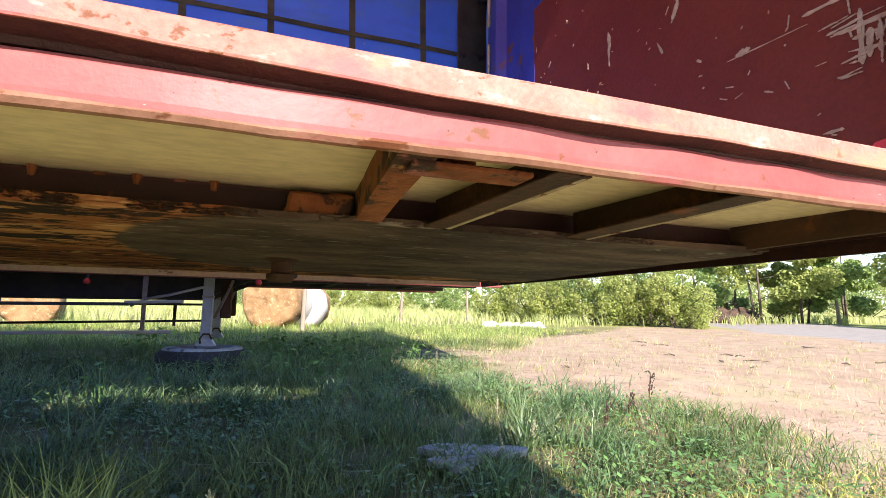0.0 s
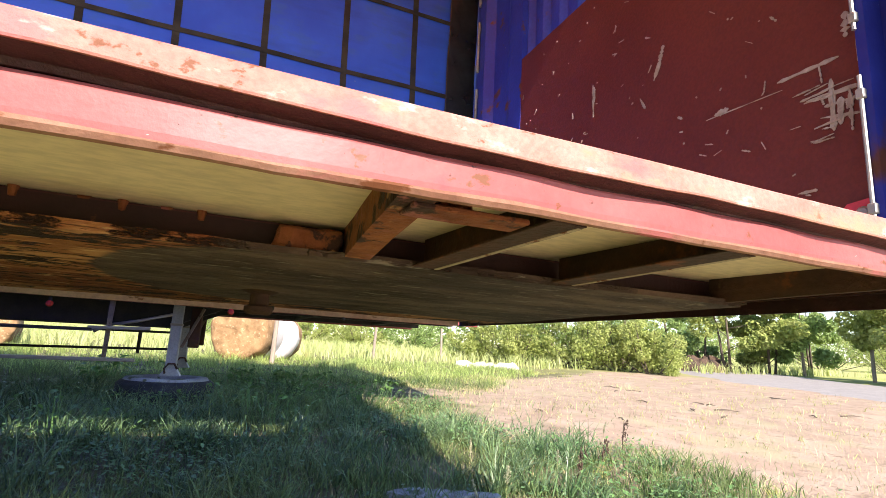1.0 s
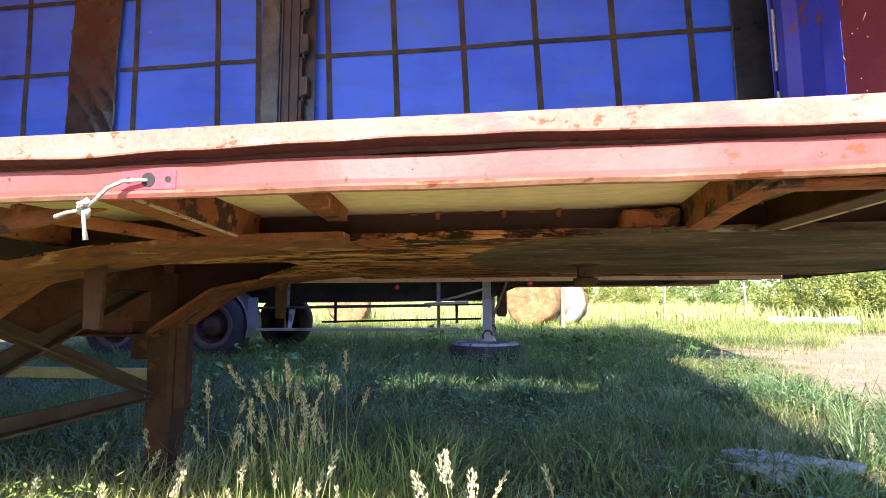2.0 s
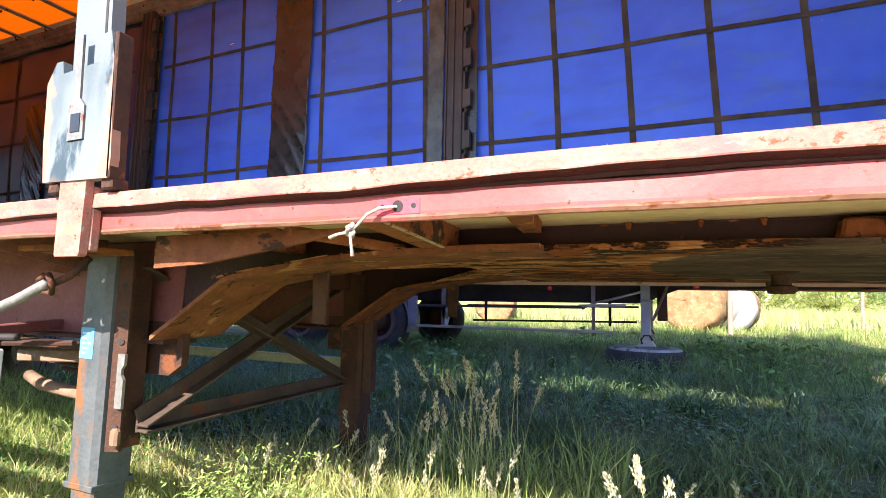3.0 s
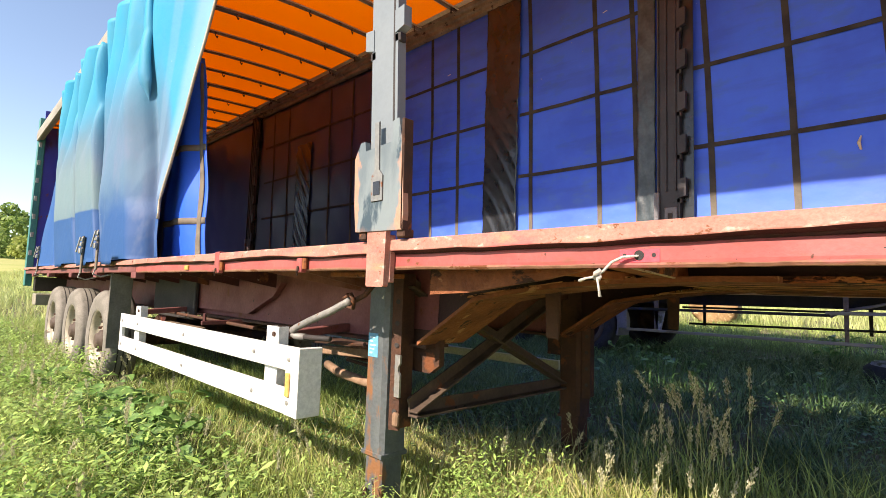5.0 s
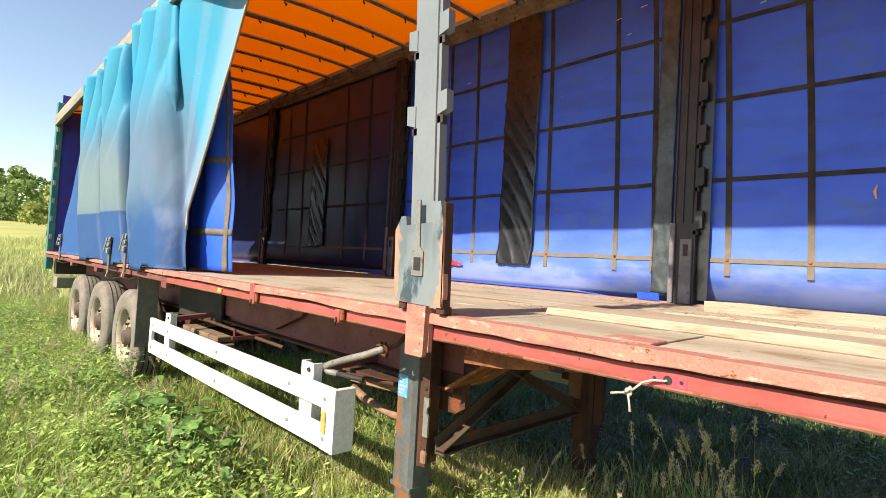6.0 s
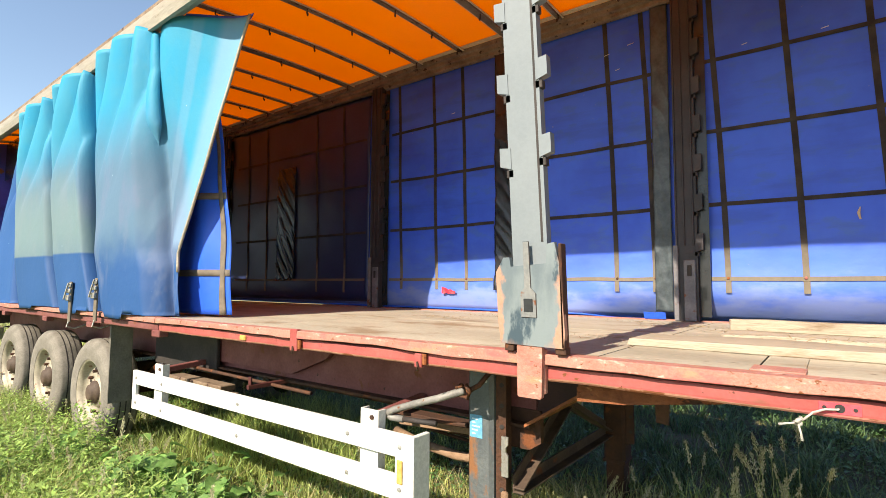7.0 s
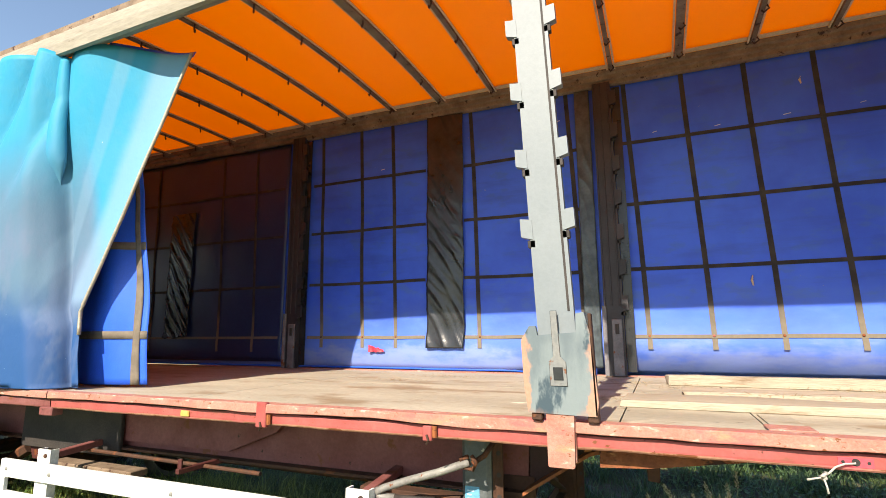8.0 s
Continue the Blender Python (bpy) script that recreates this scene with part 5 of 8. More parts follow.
def near_curtain():
    """The drawn-back side curtain, bunched in deep folds."""
    def lerp(a, b, t):
        return a + (b - a) * t

    def smooth(t):
        t = min(max(t, 0.0), 1.0)
        return t * t * (3 - 2 * t)
    # fold borders along the bunch, as shares of its length
    low, high = [0.0, 0.335, 0.605, 0.78], [0.0, 0.035, 0.31, 0.525]

    def edges(v):
        return [*(lerp(a, b, v) for a, b in zip(low, high)), lerp(0.985, 0.81, max(0.0, v - 0.18) / 0.82), 1.0]      # the front flap narrows downwards

    def fold(i, s, v):
        e = edges(v)
        u = lerp(e[i], e[i + 1], s)
        z = 1.365 + v * (3.715 - 1.365)
        xr = lerp(-9.15, -7.50, v)
        xf = lerp(-3.56, -3.64, v / 0.23) if v < 0.23 else lerp(-3.64, -3.02, (v - 0.23) / 0.77)
        uu = u + (0.012 if i < 3 else 0.004) * wob(v * 1.8, 1, i * 1.7) * math.sin(3.1416 * min(1, u * 4)) * (i < 4)
        rise, fall = math.sin(1.5708 * min(1.0, s / 0.40)) ** 0.6, 1 - smooth((s - (0.86 if i < 3 else 0.80)) / (0.14 if i < 3 else 0.20)) * (i < 4)
        bulge = rise * fall * (1 - 0.12 * smooth((s - 0.5) / 0.3))
        last = smooth((u - 0.72) / 0.12)
        amp = (0.85 - 0.65 * v, 0.90, 0.92, 0.80, 0.10)[i] * lerp(0.36, 0.27, v) * lerp(1.0, 0.80, last)
        y = lerp(lerp(0.76, 0.60, v), lerp(0.66, 0.53, v), last) - amp * bulge
        # finer pleats gathered at the top
        y -= 0.125 * smooth((v - 0.40) / 0.6) * (1 - abs(math.sin(3.1416 * uu * 12 + 0.6 + 0.8 * wob(v * 2, 1, 3))) ** 0.6) * -1 * bulge * (i < 4)
        over = smooth((s - 0.40) / 0.40) * (1 - smooth((s - 0.90) / 0.10)) * (i < 4)
        x = lerp(xr, xf, uu) + 0.14 * over * lerp(1.0, 0.45, v) * (1 - 0.45 * last)
        x += 0.015 * wob(v * 3, 1, i * 3.0) * bulge * (i < 4)
        y += 0.28 * smooth((u - 0.84) / 0.16) * max(v - 0.10, 0) / 0.9 + 0.012 * wob(v * 4, 1.3, u * 7) * bulge
        z += -0.07 * (1 - bulge) * smooth((v - 0.88) / 0.12) * (i < 4) + 0.012 * wob(u * 14, 1, 2) * (v < 0.02)
        if v < 0.02 and y > 0.44:
            z = max(z, 1.40)
        if u > 0.80:
            z -= 0.10 * smooth((u - 0.80) / 0.20) * v
        z += 0.050 * min(0.0, x + 3.8) * v
        return (x, y, z)

    def f(u, v):
        e = edges(v)
        i = 4 if u >= e[4] else max(k for k in range(4) if e[k] <= u)
        return fold(i, (u - e[i]) / (e[i + 1] - e[i]), v)
    bm = B()
    rows, n = 64, 60
    grid = [[bm.verts.new(fold(min(k // n, 4), k / n - min(k // n, 4), j / rows)) for j in range(rows + 1)] for k in range(5 * n + 1)]
    for a, b in zip(grid, grid[1:]):
        for j in range(rows):
            bm.faces.new((a[j], b[j], b[j + 1], a[j + 1]))
    cur = part("side_curtain", bm, "curtain", trailer, "drawn-back blue tarpaulin curtain in folds toned by height", True)
    cur.modifiers.new("thickness", "SOLIDIFY").thickness = 0.004
    # a pleat hanging out of the gathers beside the flap, ending in a slack pouch
    def pouch(w, k):
        v = 0.985 - 0.40 * k
        c = Vector(fold(3, 0.93, v))
        rad = (0.030 + 0.045 * k) * (1 - 0.75 * smooth((k - 0.80) / 0.20))
        a = 3.1416 * (1.1 * w - 0.05)
        return c + Vector((-1.2 * rad * math.cos(a) - 0.02 * k, 0.02 - rad * math.sin(a) * (1 - 0.8 * smooth((k - 0.72) / 0.28)), -0.03 * math.sin(3.1416 * w) * k))
    part("pleat", sheet(B(), pouch, 16, 44, 0.003), "curtain", cur, "", True)
    bm = B()
    tube(bm, [Vector(f(1.0, v)) + Vector((0.006, -0.004, 0)) for v in np.linspace(0.16, 1, 40)], 0.012, 6)
    part("edge_rope", bm, "alu", cur, "pale stiffened leading edge", True)
    bm = B()
    sheet(bm, lambda u, v: Vector(f(0.88 + 0.12 * u, 1.0)) + Vector((0, 0.012 + 0.02 * v, 0.05 * v - 0.02)), 20, 4, 0.003)
    part("top_flap", bm, "blue", cur)

    # inner turned-back layer with webbing
    def g(u, v):
        z = 1.405 + v * 1.72
        left, right = -4.02 + 0.36 * v * v, -3.30 - 0.10 * v - 0.21 * v * v
        x = left + (right - left) * u + 0.012 * wob(v * 3, 1, 5)
        y = 0.76 + 0.10 * u + 0.03 * math.sin(7 * u + 1.0) + 0.02 * wob(v * 5, 1, u * 4)
        return (x, y, z)
    bm = B()
    sheet(bm, g, 24, 40, 0.003)
    inner = part("turned_layer", bm, "bluefold", cur, "bright blue turned-back tarpaulin layer", True)
    bm = B()
    sheet(bm, lambda u, v: Vector(g(0.86 + 0.07 * u, v * 0.97)) + Vector((0.002, -0.008, 0)), 3, 40, 0.002)
    part("fold_strap", bm, "strapfold", inner, "brown webbing strap", True)
    for v0 in (0.17, 0.52):
        bm = B()
        sheet(bm, lambda u, v: Vector(g(u, v0 + 0.03 * v)) + Vector((0.002, -0.006, 0)), 20, 2, 0.002)
        part("fold_cross_strap", bm, "strapfold", inner, "", True)
    # dark second fold behind, closing the bunch
    bm = B()
    sheet(bm, lambda u, v: (-5.0 + 1.42 * u - 0.10 * v * u, 0.94 + 0.04 * math.sin(9 * u + v), 1.405 + 2.2 * v * (1 - 0.25 * u)), 18, 24, 0.003)
    part("inner_layer", bm, "blue", cur, "", True)
    # buckles on straps hanging over the rail
    for i, s, z in ((3, 0.25, 1.58), (2, 0.65, 1.55), (0, 0.40, 1.58)):
        x, y, _ = fold(i, s, 0.10)
        y -= 0.012
        bm = B()
        box(bm, x - 0.03, x + 0.03, y - 0.010, y + 0.004, z - 0.26, z + 0.10, 0.003)
        st = part("curtain_strap", bm, "strapfold", trailer, "grubby curtain strap with over-centre buckle")
        for k, (a, b) in enumerate(((-0.07, -0.02), (0.0, 0.035), (0.05, 0.085))):
            bm = B()
            box(bm, x - 0.034, x + 0.034, y - 0.034 + 0.006 * k, y - 0.009, z + a, z + b, 0.005)
            part("buckle", bm, "steel", st)
        bm = B()
        bar(bm, (x + 0.02, y - 0.03, z + 0.09), (x - 0.02, y - 0.05, z - 0.06), 0.014, 0.01, 0.002)
        part("buckle_lever", bm, "steel", st)
        bm = B()
        tube(bm, [(x, y - 0.005, z - 0.25), (x, y - 0.02, z - 0.30), (x, y + 0.04, z - 0.32), (x, y + 0.14, z - 0.29)], 0.007, 6)
        part("strap_hook", bm, "steel", st)


near_curtain()




def running_gear():
    wheels = []
    r, w = 0.485, 0.27
    for k in range(3):
        for side in (0, 1):
            x = -5.09 - 1.275 * k
            y = 0.575 if side == 0 else FAR + NEAR - 0.575
            hub = new("wheel")
            hub.parent = trailer
            hub.matrix_basis = pose(x, y, 0.645, 90 if side == 0 else -90, 0, 0)
            hub["label"] = "large weathered trailer wheel"
            if wheels:
                for c in wheels[0].children:
                    o = c.copy()
                    scene.collection.objects.link(o)
                    o.parent = hub
            else:
                I = Matrix()
                bm = B()
                lathe(bm, [(0.30, -0.005), (0.34, 0.0), (0.40, 0.004), (0.445, -0.006), (r - 0.012, -0.03), (r, -0.05), (r, -0.22), (r - 0.015, -0.245), (0.42, -0.27), (0.32, -0.27)], I, 48)
                n = 48
                part("tyre", bm, "tyre", hub, "worn dusty tyre", True)
                for g in (-0.09, -0.135, -0.18):
                    bm = B()
                    lathe(bm, [(r + 0.0012, g - 0.005), (r + 0.0012, g + 0.005)], I, 48)
                    part("tread_groove", bm, "dark", hub)
                bm = B()
                lathe(bm, [(0.305, -0.008), (0.285, -0.012), (0.275, -0.05), (0.262, -0.075), (0.245, -0.085), (0.16, -0.10), (0.135, -0.085), (0.13, -0.065), (0.0, -0.06)], I, 40)
                part("rim", bm, "rim", hub, "pale rim with rust", True)
                bm = B()
                lathe(bm, [(0.105, -0.07), (0.10, -0.04), (0.075, -0.03), (0.07, -0.008), (0.05, 0.0), (0.0, 0.002)], I, 24)
                part("hub_cap", bm, "steelbrown", hub, "", True)
                for j in range(10):
                    a = 6.28319 * j / 10
                    bm = B()
                    lathe(bm, [(0.015, -0.09), (0.015, -0.055), (0.0, -0.055)], Matrix.Translation((0.19 * math.cos(a), 0.19 * math.sin(a), 0)), 6)
                    part("wheel_nut", bm, "darkrust", hub)
                for j in range(8):
                    a = 6.28319 * (j + 0.5) / 8
                    bm = B()
                    lathe(bm, [(0.0, -0.087), (0.026, -0.088)], Matrix.Translation((0.222 * math.cos(a), 0.222 * math.sin(a), 0)), 12)
                    part("hand_hole", bm, "dark", hub)
            wheels.append(hub)
        x = -5.09 - 1.275 * k
        bm = B()
        tube(bm, [(x, 0.80, 0.645), (x, FAR + NEAR - 0.80, 0.645)], 0.065, 12)
        ax = part("axle", bm, "darkrust", trailer)
        for by in BEAMS:
            bm = B()
            tube(bm, [(x - 0.46, by, 0.90), (x - 0.25, by, 0.80), (x, by, 0.765), (x + 0.25, by, 0.80), (x + 0.46, by, 0.90)], 0.045, 6)
            part("leaf_spring", bm, "darkrust", ax)
        for by in BEAMS:
            bm = B()
            prism(bm, [(x + 0.50, 1.0), (x + 0.78, 1.0), (x + 0.70, 0.84), (x + 0.58, 0.84)], "y", by - 0.05, by + 0.05)
            part("spring_hanger", bm, "redsteel", trailer)
    # flap in front of the wheels; the dark panel stands in for shade behind it
    bm = B()
    box(bm, -4.62, -4.60, 0.56, 0.74, 0.62, 1.29, 0.004)
    part("mud_flap", bm, "tyre", trailer, "dusty grey rubber mud flap")
    bm = B()
    box(bm, -4.60, -3.55, 0.93, 0.96, 0.93, 1.30, 0.006)
    part("side_box", bm, "dark", trailer, "dark panel in place of the shaded space behind the flap")
    # wooden cradle boards and hooks behind the guard
    for k, (x0, x1, z) in enumerate(((-4.0, -3.2, 0.80), (-4.05, -3.25, 0.855))):
        bm = B()
        box(bm, x0, x1, 0.80, 0.92, z, z + 0.04, 0.005)
        part("cradle_board", bm, "bow", trailer)
    for y, z, xa, xb in ((0.86, 0.98, -3.9, -2.3), (1.25, 0.90, -4.4, -1.8)):
        bm = B()
        tube(bm, [(xa, y, z), (xb, y, z - 0.02)], 0.012, 8)
        part("cradle_rod", bm, "darkrust", trailer)
    for x in (-2.75,):
        bm = B()
        bar(bm, (x, 0.70, 0.965), (x + 0.05, BEAMS[0], 0.975), 0.03, 0.03, 0.004)
        bar(bm, (x, 0.72, 0.965), (x, 0.72, 1.03), 0.03, 0.012, 0.002)
        part("guard_stay", bm, "redsteel", trailer)
    # hooked lever with a chain-wrapped clamp
    bm = B()
    tube(bm, [(-1.00, 0.66, 1.175), (-1.14, 0.655, 1.122), (-1.28, 0.650, 1.078), (-1.40, 0.645, 1.036), (-1.44, 0.642, 1.018), (-1.445, 0.645, 1.002), (-1.425, 0.655, 0.992), (-1.36, 0.665, 0.992)], 0.017, 10)
    lev = part("crank_lever", bm, "leversteel", trailer, "bent grey steel lever", True)
    bm = B()
    tube(bm, [(-1.37, 0.665, 0.992), (-1.27, 0.672, 0.995), (-1.17, 0.68, 0.999)], 0.013, 8)
    part("lever_grip", bm, "dark", lev, "black rubber grip", True)
    bm = B()
    tube(bm, [(-0.985, 0.65, 1.205), (-0.965, 0.655, 1.175), (-0.985, 0.665, 1.145), (-1.03, 0.665, 1.150), (-1.035, 0.655, 1.185), (-1.00, 0.648, 1.20)], 0.010, 6)
    tube(bm, [(-0.90, 0.72, 1.26), (-0.94, 0.69, 1.20), (-0.985, 0.66, 1.17)], 0.012, 6)
    part("lever_clamp", bm, "darkrust", lev, "rusty hook and ring", True)
    bm = B()
    box(bm, -1.66, -1.12, 0.86, 0.95, 0.945, 0.965, 0.003)
    tube(bm, [(-1.50, 0.80, 0.955), (-1.10, 0.82, 0.975)], 0.010, 6)
    part("lever_shelf", bm, "darkrust", trailer)
    # rusty air lines under the beam
    bm = B()
    bar(bm, (-1.62, 0.93, 0.895), (-1.13, 0.95, 0.915), 0.016, 0.045, 0.004)
    tube(bm, [(-1.15, 0.94, 0.915), (-1.10, 0.94, 0.905), (-1.095, 0.945, 0.87)], 0.014, 6)
    part("pipe_bracket", bm, "rustpale", trailer, "pale rusty flat bracket")
    bm = B()
    tube(bm, [(-1.75, 1.05, 0.79), (-1.50, 0.96, 0.785), (-1.25, 0.95, 0.772), (-1.17, 0.95, 0.776), (-1.11, 0.95, 0.82), (-1.08, 0.955, 0.90), (-1.08, 0.96, 0.98)], 0.024, 9)
    part("rusty_pipe", bm, "rustpale", trailer, "pale rusty bent pipe", True)
    for p, q in (((-1.70, 1.10, 0.85), (-1.15, 1.02, 0.855)), ((-1.70, 1.15, 0.815), (-1.2, 1.05, 0.82))):
        part("air_line", tube(B(), [p, q], 0.010, 6), "darkrust", trailer)


M["leversteel"] = mat("dull_grey_lever_steel", (0.16, 0.155, 0.145), (0.27, 0.26, 0.24), 12, 0.6, 0.2, bump=0.2, wears=((RUST, 18, 0.62, 0.06, S1),))
running_gear()


def landing_gear():
    for side in (0, 1):
        y0 = 0.83 if side == 0 else 2.17
        x0, x1, y1 = (-1.100, -0.960, y0 + 0.145) if side == 0 else (-0.93, -0.79, y0 + 0.145)
        bm = B()
        c = 0.018
        prism(bm, [(x0 + c, y0), (x1 - c, y0), (x1, y0 + c), (x1, y1 - c), (x1 - c, y1), (x0 + c, y1), (x0, y1 - c), (x0, y0 + c)], "z", 0.50, 1.29)
        leg = part("landing_leg", bm, "legpaint" if side == 0 else "darkrust", trailer, "square landing leg, chipped dark paint and rust")
        bm = B()
        box(bm, x0 + 0.012, x1 - 0.012, y0 + 0.012, y1 - 0.012, 0.16, 0.52, 0.008)
        part("inner_tube", bm, "legpaint" if side == 0 else "darkrust", leg)
        bm = B()
        box(bm, x0 - 0.002, x1 + 0.002, y0 - 0.002, y1 + 0.002, 0.495, 0.515, 0.002)
        part("collar", bm, "legpaint" if side == 0 else "darkrust", leg)
        bm = B()
        box(bm, x0 - 0.08, x1 + 0.08, y0 - 0.06, y1 + 0.06, 0.135, 0.165, 0.006)
        part("foot_pad", bm, "darkrust", leg)
        # brown bracket channel behind the leg
        bm = B()
        prism(bm, [(x1 + 0.003, y0 + 0.03), (x1 + 0.045, y0 + 0.05), (x1 + 0.045, y0 + 0.06), (x1 + 0.02, y0 + 0.06), (x1 + 0.02, y1), (x1 + 0.003, y1)], "z", 0.62, 1.30)
        br = part("leg_bracket", bm, "darkrust", leg, "brown rusty bracket channel")
        for k in range(6):
            bm = B()
            lathe(bm, [(0.0, 0.002), (0.011, 0.002)], pose(x1 + 0.028, y0 + 0.0395, 0.70 + 0.095 * k, 90, 0, 26), 10)
            part("bolt_hole", bm, "dark", br)
        if side == 0:
            bm = B()
            prism(bm, [(x1 + 0.032, 0.765), (x1 + 0.066, 0.765), (x1 + 0.066, 0.86), (x1 + 0.054, 0.875), (x1 + 0.054, 0.895), (x1 + 0.066, 0.91), (x1 + 0.066, 0.945), (x1 + 0.032, 0.945)], "y", y0 + 0.030, y0 + 0.040)
            part("hole_strip", bm, "steel", br, "worn steel strip with slots")
            bm = B()
            box(bm, x1 + 0.03, x1 + 0.066, y0 + 0.02, y0 + 0.045, 0.64, 0.70, 0.008)
            part("end_lug", bm, "rustpale", br)
            bm = B()
            box(bm, x0 + 0.018, x0 + 0.088, y0 - 0.0015, y0 - 0.0003, 0.925, 1.03)
            st = part("sticker", bm, "sticker", leg, "small blue sticker with worn print")
            for k in range(5):
                bm = B()
                box(bm, x0 + 0.03, x0 + 0.05 + 0.025 * ((k * 7) % 3) / 2, y0 - 0.0025, y0 - 0.0013, 0.94 + 0.017 * k, 0.946 + 0.017 * k)
                part("print_bar", bm, "stickertext", st)
            bm = B()
            box(bm, x0 + 0.03, x0 + 0.055, y0 - 0.012, y0, 0.20, 0.36, 0.004)
            part("keeper", bm, "darkrust", leg)
    for p, q in (((-0.905, 0.93, 0.722), (-0.965, 2.14, 1.222)), ((-0.955, 0.93, 1.268), (-0.905, 2.14, 0.728)), ((-0.905, 0.93, 0.705), (-0.905, 2.14, 0.700))):
        bm = B()
        bar(bm, p, q, 0.065, 0.010, 0.002, (1, 0, 0))
        bar(bm, Vector(p) + Vector((0.028, 0, -0.025)), Vector(q) + Vector((0.028, 0, -0.025)), 0.010, 0.055, 0.002, (1, 0, 0))
        brace = part("leg_brace", bm, "steelbrown", trailer, "rusty angle-iron brace between the legs")
        for k in (0.22, 0.27):
            bm = B()
            c = Vector(p).lerp(Vector(q), k) + Vector((0.0345, 0, -0.022))
            lathe(bm, [(0.0, 0.001), (0.009, 0.001)], Matrix.Translation(c) @ pose(0, 0, 0, 0, 90, 0), 10)
            part("bolt_hole", bm, "dark", brace)
    # gusset plates dropping from the kinked beams to the legs
    for by in BEAMS:
        bm = B()
        prism(bm, [(-1.02, 1.05), (-0.80, 1.05), (-0.80, 0.90), (-0.86, 0.86), (-1.02, 0.86)], "y", by - 0.015, by + 0.015)
        part("leg_gusset", bm, "darkrust", trailer)
    bm = B()
    box(bm, -1.10, -0.86, 0.62, 0.84, 1.275, 1.294, 0.003)
    part("leg_seat", bm, "rust", trailer)
    for p, q in (((-0.02, 0.60, 1.300), (0.10, 0.95, 1.289)),):
        part("diagonal_stay", bar(B(), p, q, 0.03, 0.025, 0.003), "rust", trailer)
    # pale yellow rail far under the frame
    bm = B()
    box(bm, -3.8, -1.35, 2.84, 2.87, 0.66, 0.73, 0.004)
    part("far_guard_rail", bm, "creamrail", trailer, "pale yellow guard rail on the far side")


M["creamrail"] = mat("yellowed_white_paint", (0.46, 0.42, 0.26), (0.55, 0.52, 0.36), 6, 0.6, bump=0.2, wears=((RUST, 14, 0.64, 0.05, S1),))
landing_gear()


def guard():
    """White side guard: two rails with folded ends on two channel brackets."""
    x0, x1, y = -4.08, -1.195, 0.545
    g = part("side_guard", box(B(), x0, x1, y, y + 0.028, 0.855, 0.960, 0.004), "white", trailer, "white painted side guard with two rails")
    part("guard_rail", box(B(), x0, x1, y, y + 0.028, 0.665, 0.775, 0.004), "white", g)
    part("end_piece", box(B(), x1 - 0.105, x1 + 0.002, y - 0.003, y + 0.025, 0.664, 0.961, 0.004), "white", g)
    part("end_piece", box(B(), x0 - 0.002, x0 + 0.05, y - 0.003, y + 0.025, 0.664, 0.961, 0.004), "white", g)
    bm = B()
    box(bm, x1 - 0.02, x1 + 0.006, y - 0.004, y + 0.115, 0.663, 0.962, 0.004)
    part("end_plate", bm, "white", g, "white end plate with chipped paint")
    bm = B()
    box(bm, x1 - 0.088, x1 - 0.055, y - 0.013, y - 0.002, 0.745, 0.85, 0.004)
    part("reflector", bm, "amber", g, "amber side reflector")
    for xb in (-1.50, -3.72):
        bm = B()
        prism(bm, [(xb - 0.06, y + 0.03), (xb + 0.06, y + 0.03), (xb + 0.06, y + 0.08), (xb + 0.05, y + 0.08), (xb + 0.05, y + 0.04), (xb - 0.05, y + 0.04), (xb - 0.05, y + 0.08), (xb - 0.06, y + 0.08)],
              "z", 0.665, 1.035)
        br = part("guard_bracket", bm, "white", g)
        bm = B()
        bar(bm, (xb, y + 0.06, 0.99), (xb - 0.02, BEAMS[0], 1.02), 0.05, 0.04, 0.004)
        part("bracket_arm", bm, "pinksteel", br)
        bm = B()
        lathe(bm, [(0.012, 0), (0.012, 0.008), (0.0, 0.008)], pose(xb + 0.02, y + 0.029, 1.0, 90, 0, 0), 8)
        part("bracket_bolt", bm, "darkrust", br)
    for xb in (-1.27, -1.62, -3.6, -4.02, -2.6):
        for z in (0.907, 0.72):
            bm = B()
            lathe(bm, [(0.011, 0), (0.010, 0.006), (0.0, 0.008)], pose(xb, y - (0.003 if xb in (-1.27,) else 0.0), z, 90, 0, 0), 8)
            part("guard_bolt", bm, "steel", g)


guard()


